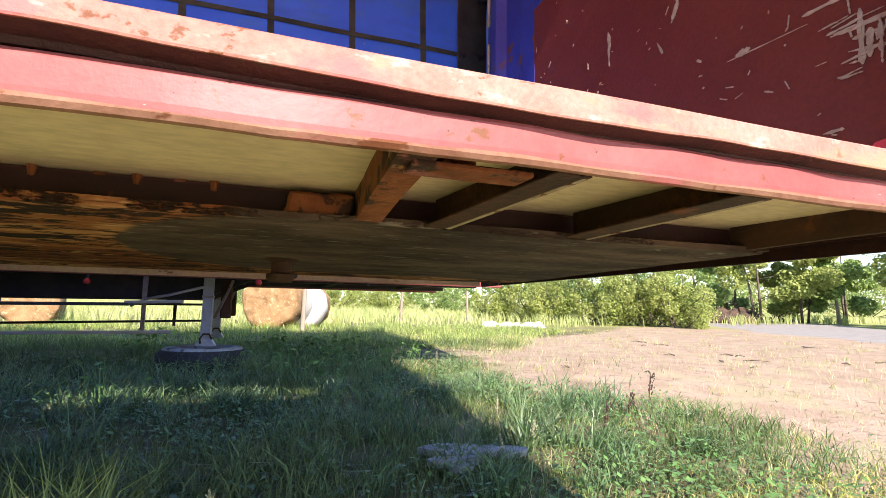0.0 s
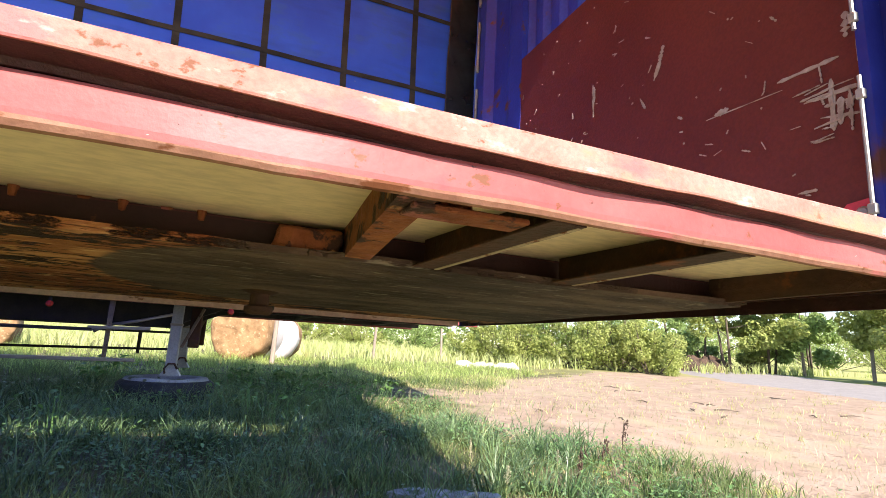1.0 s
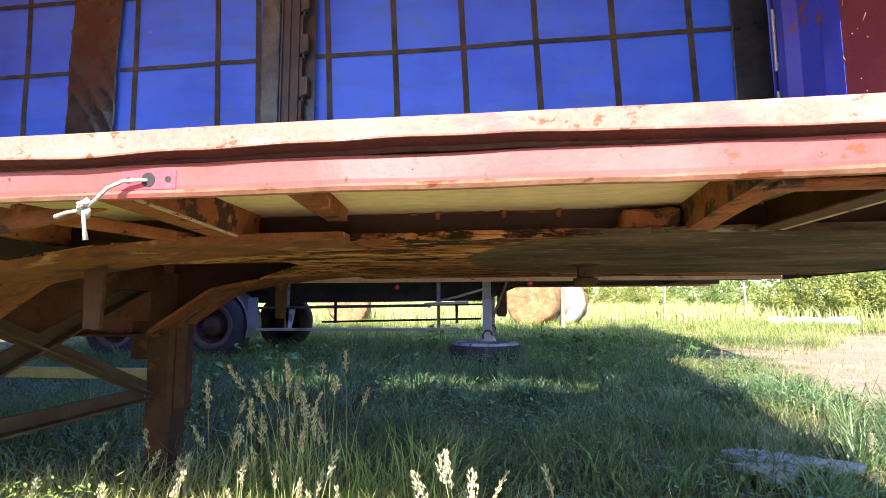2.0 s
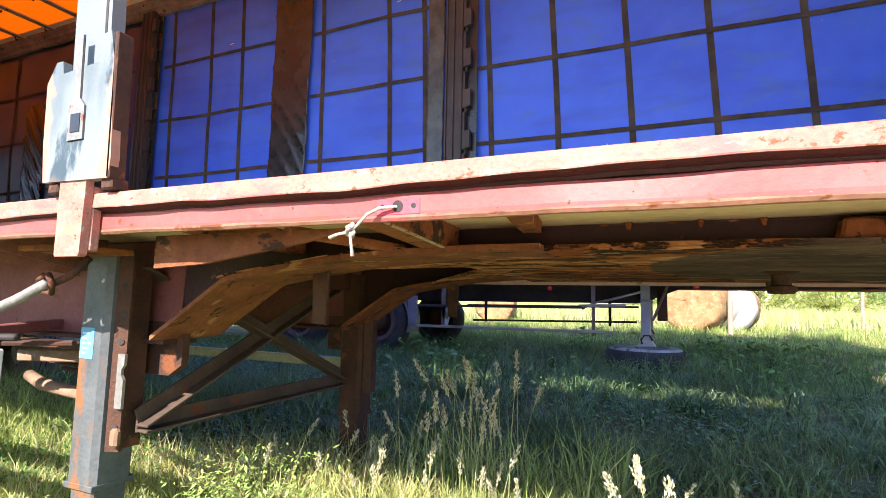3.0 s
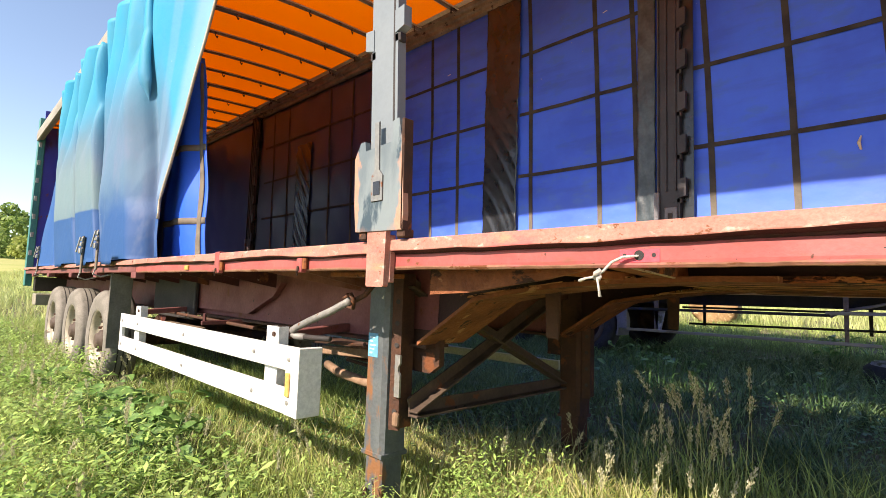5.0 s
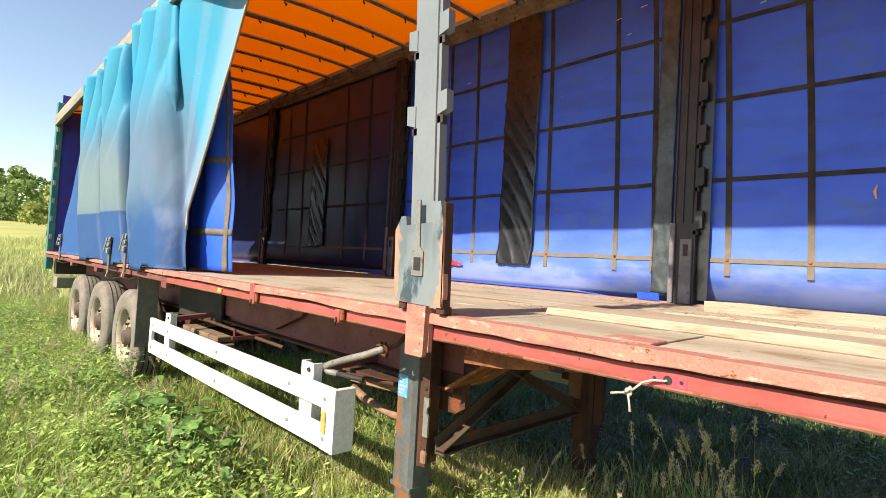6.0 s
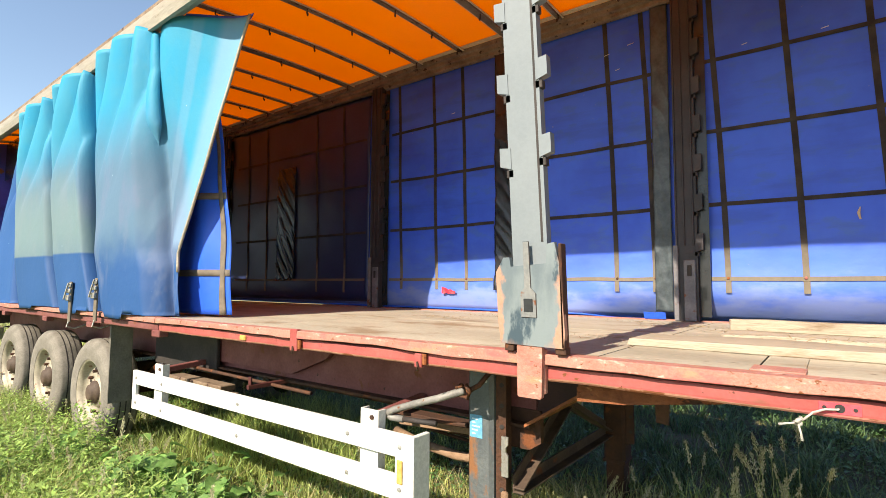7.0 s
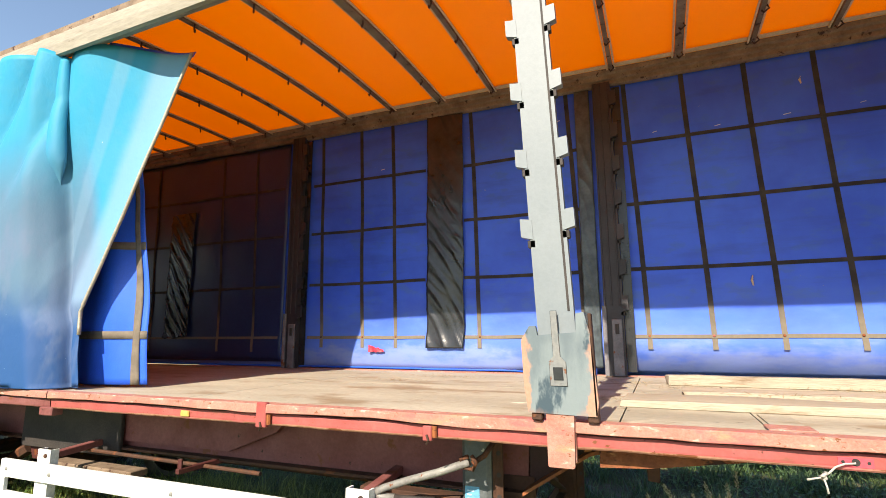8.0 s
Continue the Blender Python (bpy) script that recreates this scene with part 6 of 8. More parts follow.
def rave_fittings():
    # hinge latches, socket plate, reflector and chipped spots along the near rail
    for x, w in ((-1.98, 0.03), (-1.115, 0.02)):
        bm = B()
        box(bm, x - w, x + w, 0.474, 0.502, 1.285, 1.40 if w > 0.025 else 1.345, 0.004)
        lt = part("rail_latch", bm, "rave", trailer, "red latch block on the side rail")
        bm = B()
        tube(bm, [(x + w + 0.008, 0.488, 1.30), (x + w + 0.008, 0.488, 1.345)], 0.011, 8)
        part("latch_pin", bm, "rust", lt)
        bm = B()
        tube(bm, [(x, 0.472, 1.31), (x + 0.012, 0.462, 1.29), (x, 0.47, 1.275)], 0.005, 6)
        part("latch_tail", bm, "darkrust", lt)
    bm = B()
    yp = 0.4985 + rail_face(0.32)
    box(bm, 0.276, 0.368, yp, yp + 0.008, 1.304, 1.334, 0.001)
    pl = part("socket_plate", bm, "socket", trailer, "riveted red socket plate")
    for x, r in ((0.289, 0.005), (0.322, 0.0115), (0.355, 0.005)):
        bm = B()
        lathe(bm, [(0.0, 0.0008), (r, 0.0008)], pose(x, yp - 0.0002, 1.320, 90, 0, 0), 16)
        part("socket_hole", bm, "dark", pl)
    bm = B()
    box(bm, -2.52, -2.46, 0.49, 0.503, 1.305, 1.335, 0.004)
    part("side_reflector", bm, "amber", trailer, "small amber reflector")
    for x, z in ((0.515, 1.308), (0.735, 1.335), (0.99, 1.33), (-0.75, 1.32)):
        bm = B()
        lathe(bm, [(0.0, 0.002), (0.002, 0.0015), (0.003, 0)], pose(x, 0.502 + rail_face(x), min(z, 1.322), 90, 0, 0), 8)
        part("rail_rivet", bm, "dark", trailer)
    rnd = random.Random(3)
    for x, z, w in ((0.60, 1.308, 0.016),):
        bm = B()
        vs = [bm.verts.new((x + w * (1 + 0.4 * rnd.random()) * math.cos(a), 0.5012 + rail_face(x), z + 0.004 * (0.3 + 0.9 * rnd.random()) * math.sin(a))) for a in [6.283 * k / 12 for k in range(12)]]
        bm.faces.new(vs)
        bm.normal_update()
        bmesh.ops.solidify(bm, geom=bm.faces[:], thickness=0.002)
        part("paint_chip", bm, "rock", trailer, "white bare paint chip")
    # wooden rear rail part below the bunched curtain
    for x in (-3.62, -4.9, -6.1, -7.6, -9.0):
        bm = B()
        box(bm, x - 0.06, x + 0.06, 0.49, 0.56, 1.25, 1.30, 0.006)
        part("rail_hanger", bm, "pinksteel", trailer)
    bm = B()
    box(bm, REAR - 0.05, REAR + 0.08, 0.62, 2.85, 1.02, 1.25, 0.01)
    part("rear_beam", bm, "dark", trailer)
    bm = B()
    box(bm, REAR - 0.02, REAR + 0.30, 0.62, 0.95, 0.80, 0.98, 0.01)
    part("rear_lamp_bracket", bm, "alu", trailer)


M["socket"] = mat("faded_red_socket_paint", (0.46, 0.04, 0.07), (0.54, 0.08, 0.1), 14, 0.55, bump=0.15)
rave_fittings()

# ---- things on and at the trailer ----
def planks():
    rnd = random.Random(5)
    for x0, x1, y0, y1, h, nm, lab in ((-0.20, 2.33, 2.22, 2.34, 0.062, "timber_beam", "pale squared timber lying on the trailer deck"),
                                       (-0.12, 2.33, 1.52, 1.80, 0.026, "plank", "weathered grey plank lying on the trailer deck"),
                                       (-0.40, 2.33, 1.02, 1.30, 0.030, "plank", "weathered plank with a broken end on the trailer deck")):
        bm = B()
        box(bm, x0, x1, y0, y1, 1.3855, 1.390 + h, 0.004)
        bmesh.ops.subdivide_edges(bm, edges=[e for e in bm.edges if abs(e.verts[0].co.x - e.verts[1].co.x) > 1], cuts=24)
        for v in bm.verts:
            v.co.y += 0.018 * wob(v.co.x * 1.5, 1, y0) + 0.007 * wob(v.co.x * 9, 1, y0 + v.co.z * 30)
            v.co.z += (0.008 * wob(v.co.x * 3, 1, y0 + v.co.y * 4) + 0.003 * wob(v.co.x * 14, 1, y0)) * (v.co.z > 1.40)
            if v.co.x < x0 + 0.02:
                v.co.x += 0.03 * rnd.random()
        tagged(part(nm, bm, "plank"), lab, "plank", "boards on the deck")
    # dry plant bits caught on the boards
    verts, faces = [], []
    for cx, cy in ((0.75, 2.1), (-0.75, 2.4), (-2.0, 1.9), (-1.8, 2.3), (0.3, 1.35), (-0.35, 2.2), (-0.15, 1.95), (1.5, 2.28), (-0.5, 1.2), (1.0, 1.9)):
        for i in range(110):
            a, r = rnd.uniform(0, 6.28), rnd.uniform(0, 0.22)
            x, y, b, l = cx + 1.6 * r * math.cos(a), cy + 0.6 * r * math.sin(a), rnd.uniform(0, 6.28), rnd.uniform(0.02, 0.08)
            k = len(verts)
            z = 1.398 + (0.03 if 1.0 < y < 1.82 and x > -0.1 else 0.0)
            verts += [(x, y, z), (x + 0.004, y, z), (x + l * math.cos(b), y + l * math.sin(b), z + rnd.uniform(0, 0.015))]
            faces.append((k, k + 1, k + 2))
    soup("plant_litter", verts, faces, "litter", "dry brown stalks scattered on the deck", "plant litter")


M["litter"] = mat("brown_plant_litter", (0.16, 0.11, 0.06), (0.34, 0.26, 0.15), 9, 0.9, bump=0, random_tone=0.3, island=True)
planks()


def twine():
    t = thing("twine", "frayed white twine knotted through the rail socket", "twine")
    bm = B()
    tube(bm, [(0.322, 0.512, 1.320), (0.318, 0.492, 1.318), (0.290, 0.487, 1.316), (0.265, 0.485, 1.305), (0.245, 0.484, 1.285), (0.232, 0.484, 1.276)], 0.0032, 6)
    part("cord", bm, "twine", t, "", True)
    bm = B()
    tube(bm, [(0.238, 0.484, 1.287), (0.230, 0.476, 1.279), (0.222, 0.484, 1.272), (0.230, 0.490, 1.266), (0.236, 0.481, 1.272)], 0.0065, 7)
    part("knot", bm, "twine", t, "", True)
    for pts in ([(0.228, 0.482, 1.272), (0.205, 0.478, 1.268), (0.186, 0.480, 1.262)], [(0.231, 0.482, 1.268), (0.236, 0.480, 1.245), (0.238, 0.482, 1.226)]):
        bm = B()
        tube(bm, pts, [0.003, 0.0028, 0.0042], 6)
        part("loose_end", bm, "twine", t, "", True)


twine()


def loose_wire():
    bm = B()
    tube(bm, [(2.16, 2.30, 1.268), (2.18, 2.30, 1.25), (2.20, 2.30, 1.240), (2.225, 2.30, 1.245), (2.245, 2.31, 1.268)], 0.003, 5)
    part("loose_wire", bm, "black", trailer, "thin black wire loop under the front")


loose_wire()


# ---- second trailer behind ----
def second_trailer():
    t = thing("semi_trailer", "second parked trailer behind, its leg standing on an old tyre", "trailer")
    x0, x1, y0, y1 = -8.6, 3.9, 5.62, 8.08
    part("frame_rail", box(B(), x0, x1, y0, y0 + 0.06, 1.395, 1.52, 0.008), "rave", t)
    part("frame_rail", box(B(), x0, x1, y1 - 0.06, y1, 1.395, 1.52, 0.008), "rave", t)
    part("deck", box(B(), x0, x1, y0 + 0.06, y1 - 0.06, 1.47, 1.515), "dark", t)
    part("curtain_body", box(B(), x0, x1, y0 + 0.01, y1 - 0.01, 1.525, 4.05, 0.02), "blue", t, "closed blue tarpaulin body")
    for by in (6.20, 7.50):
        bm = B()
        prism(bm, [(x1 - 0.1, 1.46), (x1 - 0.1, 1.405), (1.0, 1.395), (0.52, 1.185), (-1.4, 1.168), (x0, 1.15), (x0, 1.46)], "y", by - 0.06, by + 0.06)
        part("main_beam", bm, "dark", t)
    for x in (-1.2, -0.1, 0.9, 2.0, 3.1):
        part("crossmember", box(B(), x - 0.04, x + 0.04, y0 + 0.06, y1 - 0.06, 1.405, 1.468, 0.004), "dark", t)
    # round marker lamps under the rail
    for x, y, z, m, r in ((1.10, 5.56, 1.362, "redlens", 0.032), (-0.42, 5.62, 1.325, "redlens", 0.028), (2.25, 5.60, 1.378, "dark", 0.018)):
        bm = B()
        lathe(bm, [(0.0, 0.022), (r * 0.7, 0.018), (r, 0.0), (r, -0.02), (0.0, -0.02)], pose(x, y, z, 90, 0, 0), 14)
        lamp = part("marker_lamp", bm, m, t, "faded red marker lamp" if m == "redlens" else "small dark lamp socket")
        part("lamp_bracket", box(B(), x - 0.012, x + 0.012, y + 0.018, y + 0.026, z, 1.40, 0.002), "dark", lamp)
    for by in (6.05, 7.62):
        bm = B()
        prism(bm, [(0.545, by), (0.640, by), (0.648, by + 0.02), (0.648, by + 0.12), (0.545, by + 0.12)], "z", 0.76, 1.44)
        leg = part("landing_leg", bm, "paleleg", t, "pale grey landing leg")
        part("leg_band", box(B(), 0.538, 0.655, by - 0.006, by + 0.126, 1.20, 1.225, 0.003), "alu", leg)
        bm = B()
        prism(bm, [(0.50, 0.69), (0.70, 0.69), (0.66, 0.75), (0.64, 0.80), (0.555, 0.80), (0.54, 0.75)], "y", by - 0.03, by + 0.15)
        part("foot", bm, "paleleg", leg)
        bm = B()
        tube(bm, [(0.555, by - 0.035, 0.715), (0.545, by - 0.045, 0.765), (0.58, by - 0.05, 0.815), (0.635, by - 0.05, 0.815), (0.665, by - 0.045, 0.76)], 0.011, 6)
        part("foot_ring", bm, "darkrust", leg)
        bm = B()
        bar(bm, (0.84, by + 0.05, 1.40), (0.67, by + 0.05, 0.98), 0.045, 0.03, 0.004)
        part("leg_strut", bm, "bow", leg)
        bm = B()
        box(bm, 0.72, 0.83, by + 0.08, by + 0.20, 0.98, 1.40, 0.01)
        part("gear_box", bm, "darkrust", leg)
    bm = B()
    tube(bm, [(-0.09, 5.86, 1.10), (-0.05, 5.85, 1.125), (0.048, 5.85, 1.172), (0.244, 5.85, 1.216), (0.56, 5.88, 1.307)], 0.015, 8)
    part("crank_handle", bm, "alu", t, "bent pale crank handle", True)
    # side guards, near and far, as thin rails on narrow posts
    for yy, bars, posts_x in ((5.64, (((-2.12, 1.094), (-0.06, 1.118), "dark"), ((-0.10, 1.135), (0.41, 1.152), "alu"), ((-2.13, 0.838), (0.32, 0.852), "alu")), ((-1.77, 0.03), (0.06, 0.022))),
                              (7.98, (((-2.3, 1.105), (0.45, 1.13), "dark"), ((-2.2, 0.852), (0.42, 0.905), "dark")), ((-1.98, 0.026), (0.03, 0.026)))):
        for (xa, za), (xb, zb), m in bars:
            part("guard_rail", bar(B(), (xa, yy, za), (xb, yy, zb), 0.03, 0.032, 0.004), m, t)
        for x, w in posts_x:
            bm = B()
            prism(bm, [(x - w, 1.40), (x + w, 1.40), (x + 0.7 * w, 0.83), (x - 0.7 * w, 0.83)], "y", yy + 0.02, yy + 0.045)
            part("guard_post", bm, "dark" if yy > 6 else "bow", t)
    bm = B()
    prism(bm, [(-1.80, 1.08), (-1.66, 1.08), (-1.71, 0.85), (-1.76, 0.85)], "y", 5.66, 5.675)
    part("guard_bracket", bm, "slab", t, "pale tapering guard bracket")
    r = 0.43
    for k in range(2):
        for side in (0, 1):
            hub = new("wheel")
            hub.parent = t
            hub.matrix_basis = pose(-2.76 - 1.3 * k, 5.70 if side == 0 else 7.98, 0.872, 90 if side == 0 else -90, 0, 0)
            hub["label"] = "dark wheel, its shade put into the rubber colour"
            bm = B()
            lathe(bm, [(0.28, -0.005), (0.33, 0.0), (0.39, -0.004), (r - 0.01, -0.03), (r, -0.06), (r, -0.22), (0.38, -0.27), (0.30, -0.27)], Matrix(), 40)
            part("tyre", bm, "tyredark", hub, "", True)
            bm = B()
            lathe(bm, [(0.285, -0.01), (0.265, -0.06), (0.15, -0.12), (0.12, -0.08), (0.11, -0.02), (0.0, -0.01)], Matrix(), 32)
            part("rim", bm, "darkrust", hub, "dark rusty rim", True)
            bm = B()
            lathe(bm, [(0.212, -0.045), (0.222, -0.012), (0.265, 0.004), (0.29, 0.002), (0.285, -0.01)], Matrix(), 32)
            part("rim_ring", bm, "steelbrown", hub, "brown rim edge", True)
    bm = B()
    pts = [(-2.76 + 0.485 * math.cos(a), 0.88 + 0.485 * math.sin(a)) for a in np.linspace(-0.3, 2.2, 14)]
    pin = [(-2.76 + 0.465 * math.cos(a), 0.88 + 0.465 * math.sin(a)) for a in np.linspace(-0.3, 2.2, 14)]
    prism(bm, pts + pin[::-1], "y", 5.72, 6.05)
    part("mudguard", bm, "mudgrey", t, "grey plastic mudguard")
    part("mud_flap", box(B(), -2.30, -2.17, 5.72, 5.745, 0.835, 1.22, 0.006), "mudgrey", t, "dusty grey flap behind the wheel")
    # old tyre lying under the leg
    tyre = thing("old_tyre", "old tyre lying flat under the trailer leg in grass", "tyre")
    bm = B()
    lathe(bm, [(0.29, 0.02), (0.30, 0.0), (0.42, 0.0), (0.455, 0.03), (0.46, 0.12), (0.455, 0.24), (0.42, 0.27), (0.33, 0.285), (0.29, 0.27), (0.27, 0.20), (0.27, 0.08), (0.29, 0.02)], pose(0.58, 6.12, 0.375), 40)
    part("casing", bm, "tyredark", tyre, "", True)
    bm = B()
    lathe(bm, [(0.40, 0.275), (0.385, 0.298), (0.31, 0.304), (0.285, 0.296), (0.275, 0.26), (0.0, 0.25)], pose(0.58, 6.12, 0.375), 36)
    part("rim_disc", bm, "slab", tyre, "pale rim ring", True)


M["slab"] = mat("dusty_grey_slab", (0.30, 0.30, 0.30), (0.44, 0.44, 0.43), 6, 0.9, bump=0.5, wears=(((0.12, 0.13, 0.07), 8, 0.55, 0.1, S1),))
M["paleleg"] = mat("pale_grey_leg_paint", (0.30, 0.32, 0.33), (0.40, 0.42, 0.43), 6, 0.55, bump=0.15, wears=((RUST, 12, 0.66, 0.06, S1),))
M["mudgrey"] = mat("dusty_grey_plastic", (0.16, 0.16, 0.18), (0.24, 0.24, 0.26), 5, 0.6, bump=0.2)
# darker copy of the tyre rubber, with shade put into its colour
M["tyredark"] = mat("shade_toned_rubber", (0.026, 0.026, 0.028), (0.055, 0.053, 0.055), 6, 0.85, bump=0.4)
second_trailer()


# ---- background things ----
def bale(x, y, r, w, label, turn=0.0, wrapped=True):
    b = thing("round_bale", label, "hay bale", "bales in the meadow")
    z = float(ground_z(x, y)) + r * 0.96
    m = pose(x, y, z, 90, 0, turn)
    bm = B()
    lathe(bm, [(0.0, -w / 2)] + [(r * k, -w / 2 - 0.02 * wob(k * 9, 1, x)) for k in (0.3, 0.6, 0.85)] + [(r * 0.96, -w / 2 + 0.03), (r, -w / 2 + 0.12), (r, 0), (r, w / 2 - 0.12), (r * 0.96, w / 2 - 0.03), (r * 0.8, w / 2), (0, w / 2 + 0.02)], m, 40)
    bmesh.ops.subdivide_edges(bm, edges=bm.edges[:], cuts=1, use_grid_fill=True)
    for v in bm.verts:
        d = v.co - Vector((x, y, z))
        v.co += d.normalized() * 0.05 * noise.noise(v.co * 3.1) + d.normalized() * 0.03 * noise.noise(v.co * 9)
    part("straw", bm, "hay", b, "", True)
    if wrapped:
        bm = B()
        lathe(bm, [(r + 0.03, -w / 2 + 0.55), (r + 0.045, -w / 2 + 0.8), (r + 0.04, w / 2 - 0.05), (r * 0.9, w / 2 + 0.05), (0.1, w / 2 + 0.06)], m, 36)
        for v in bm.verts:
            v.co += (v.co - Vector((x, y, z))).normalized() * 0.06 * noise.noise(v.co * 4)
        part("net_wrap", bm, "wrap", b, "torn white wrap", True)


bale(1.70, 15.0, 0.80, 1.30, "straw-coloured round bale partly under torn white wrap", 152)
bale(2.48, 15.65, 0.64, 1.1, "round bale in white wrap", -20)
bale(-4.1, 15.5, 0.62, 1.2, "round bale standing in meadow grass", 10, False)


def fence_post(x, y, h, r, lean, label, nm="fence_post"):
    bm = B()
    z = float(ground_z(x, y)) - 0.1
    tube(bm, [(x, y, z), (x + lean * 0.5, y, z + h * 0.55), (x + lean, y, z + h)], [r, r * 0.95, r * 0.85], 8)
    tagged(part(nm, bm, "wood"), label, "post", "posts of the fence")


fence_post(2.25, 13.6, 1.45, 0.06, 0.02, "grey wooden post standing before a bale")
fence_post(5.9, 17.5, 1.5, 0.05, 0.05, "thin pale fence post in the meadow")
fence_post(9.5, 20.0, 1.4, 0.05, -0.05, "thin pale fence post in the meadow")
for k in range(7):
    fence_post(25.5 - 0.7 * k, 15.5 - 3.1 * k, 1.35, 0.07, 0.12 * ((k * 7) % 3 - 1), "weathered leaning fence post beside the track")


def rubble():
    rnd = random.Random(11)
    r = thing("rubble_heap", "low heap of pale rubble and plastic in grass", "rubble")
    for i in range(13):
        x, y, s = 8.8 + rnd.gauss(0, 0.38), 15.2 + rnd.gauss(0, 0.2), rnd.uniform(0.08, 0.2)
        bm = B()
        bmesh.ops.create_icosphere(bm, subdivisions=2, radius=1, matrix=Matrix.Translation((x, y, float(ground_z(x, y)) + s * 0.25)) @ Matrix.Diagonal((s * 1.6, s, s * 0.7, 1)))
        for v in bm.verts:
            v.co += Vector((noise.noise(v.co * 4), noise.noise(v.co * 4 + Vector((5, 0, 0))), noise.noise(v.co * 4 + Vector((0, 7, 0))))) * 0.10
        part("rubble_piece", bm, "rock", r)
    h = thing("earth_heap", "dark heap of earth and roots under trees", "heap")
    for i in range(9):
        x, y, s = 22.0 + rnd.gauss(0, 1.6), 18.0 + rnd.gauss(0, 0.9), rnd.uniform(0.35, 0.7)
        bm = B()
        bmesh.ops.create_icosphere(bm, subdivisions=3, radius=1, matrix=Matrix.Translation((x, y, float(ground_z(x, y)) + 0.1)) @ Matrix.Diagonal((s * 1.3, s, s * 0.75, 1)))
        for v in bm.verts:
            v.co += Vector((noise.noise(v.co * 2), noise.noise(v.co * 2 + Vector((5, 0, 0))), noise.noise(v.co * 2.5))) * 0.35
        part("clod", bm, "soil", h)
    # broken pale slab half sunk in the grass under the trailer, and a board in the yard
    slab = thing("stone_slab", "broken pale slab sunk in shaded grass", "slab")
    for k in range(13):
        cx, cy, s = 2.24 + rnd.gauss(0, 0.12), 2.70 + rnd.gauss(0, 0.06), rnd.uniform(0.05, 0.11)
        bm = B()
        vs = [bm.verts.new((cx + s * (1 + 0.6 * rnd.random()) * math.cos(a), cy + 0.6 * s * (1 + 0.5 * rnd.random()) * math.sin(a), float(ground_z(cx, cy)) + 0.02 + 0.012 * rnd.random() + 0.002 * k)) for a in [6.283 * q / 9 for q in range(9)]]
        f = bm.faces.new(vs)
        bm.normal_update()
        bmesh.ops.solidify(bm, geom=[f], thickness=-0.035)
        part("slab_piece", bm, "slab", slab)
    bm = B()
    z = float(ground_z(4.45, 9.45))
    bar(bm, (4.08, 9.41, z + 0.015), (4.82, 9.48, z + 0.02), 0.16, 0.03, 0.004)
    tagged(part("board", bm, "slab"), "pale weathered board lying in the yard", "board")
    for i in range(26):
        x, y = rnd.uniform(3.6, 11), rnd.uniform(1.5, 10)
        bm = B()
        l, a = rnd.uniform(0.08, 0.35), rnd.uniform(0, 6.28)
        z = float(ground_z(x, y)) + 0.008
        tube(bm, [(x, y, z), (x + l * 0.5 * math.cos(a), y + l * 0.5 * math.sin(a), z + 0.02), (x + l * math.cos(a + 0.3), y + l * math.sin(a + 0.3), z + 0.005)], [0.011, 0.009, 0.004], 5)
        tagged(part("twig", bm, "bark"), "small brown twig lying on bare sandy soil", "twig", "twigs on the yard")


rubble()


def road():
    pts = [(40, 40), (27, 24), (20, 13.5), (16.5, 6), (15.5, -2), (16, -16), (22, -45)]
    P = []
    for i in range(len(pts) - 1):
        p0, p1, p2, p3 = [np.array(pts[min(max(i + k, 0), len(pts) - 1)], float) for k in (-1, 0, 1, 2)]
        for t in np.linspace(0, 1, 12, endpoint=False):
            P.append(0.5 * (2 * p1 + (p2 - p0) * t + (2 * p0 - 5 * p1 + 4 * p2 - p3) * t * t + (3 * p1 - p0 - 3 * p2 + p3) * t ** 3))
    P = np.array(P)
    d = np.gradient(P, axis=0)
    nrm = np.stack([-d[:, 1], d[:, 0]], -1) / np.linalg.norm(d, axis=1)[:, None]
    V, F, W = [], [], 9
    for i in range(len(P)):
        for k in range(W):
            s = (k / (W - 1) - 0.5) * 6.2 + 0.35 * wob(i * 0.9, 1, k * 0.1) * (k in (0, W - 1))
            q = P[i] + nrm[i] * s
            V.append((*q, float(ground_z(*q)) + (0.03 if 0 < k < W - 1 else -0.03)))
    for i in range(len(P) - 1):
        for k in range(W - 1):
            a = i * W + k
            F.append((a, a + 1, a + W + 1, a + W))
    soup("road", V, F, "road", "grey gravel track with worn edges", "road", "structure")


road()


def leaves(centres, radii, n, size, rng, flat=0.75):
    """Leaf quads scattered through clumps, denser towards the skins."""
    c = np.asarray(centres)[rng.integers(0, len(centres), n)]
    k = rng.integers(0, len(centres), n)
    c, r = np.asarray(centres)[k], np.asarray(radii)[k]
    d = rng.normal(size=(n, 3))
    d /= np.linalg.norm(d, axis=1)[:, None]
    p = c + d * (r * rng.uniform(0.35, 1.05, n) ** 0.5)[:, None] * np.array([1, 1, flat])
    a, b = rng.normal(size=(n, 3)), rng.normal(size=(n, 3))
    a /= np.linalg.norm(a, axis=1)[:, None]
    b -= a * (a * b).sum(1)[:, None]
    b /= np.linalg.norm(b, axis=1)[:, None]
    s = size * rng.uniform(0.6, 1.4, n)[:, None]
    v = np.stack([p - a * s, p - b * s * 0.55, p + a * s, p + b * s * 0.55], 1).reshape(-1, 3)
    f = np.arange(4 * n).reshape(n, 4)
    return v, f


def mesh_of(v, f, name, material, parent):
    ob = soup(name, v, f, material, "", "")
    for key in ("kind",):
        if key in ob:
            del ob[key]
    ob.parent = parent
    return ob


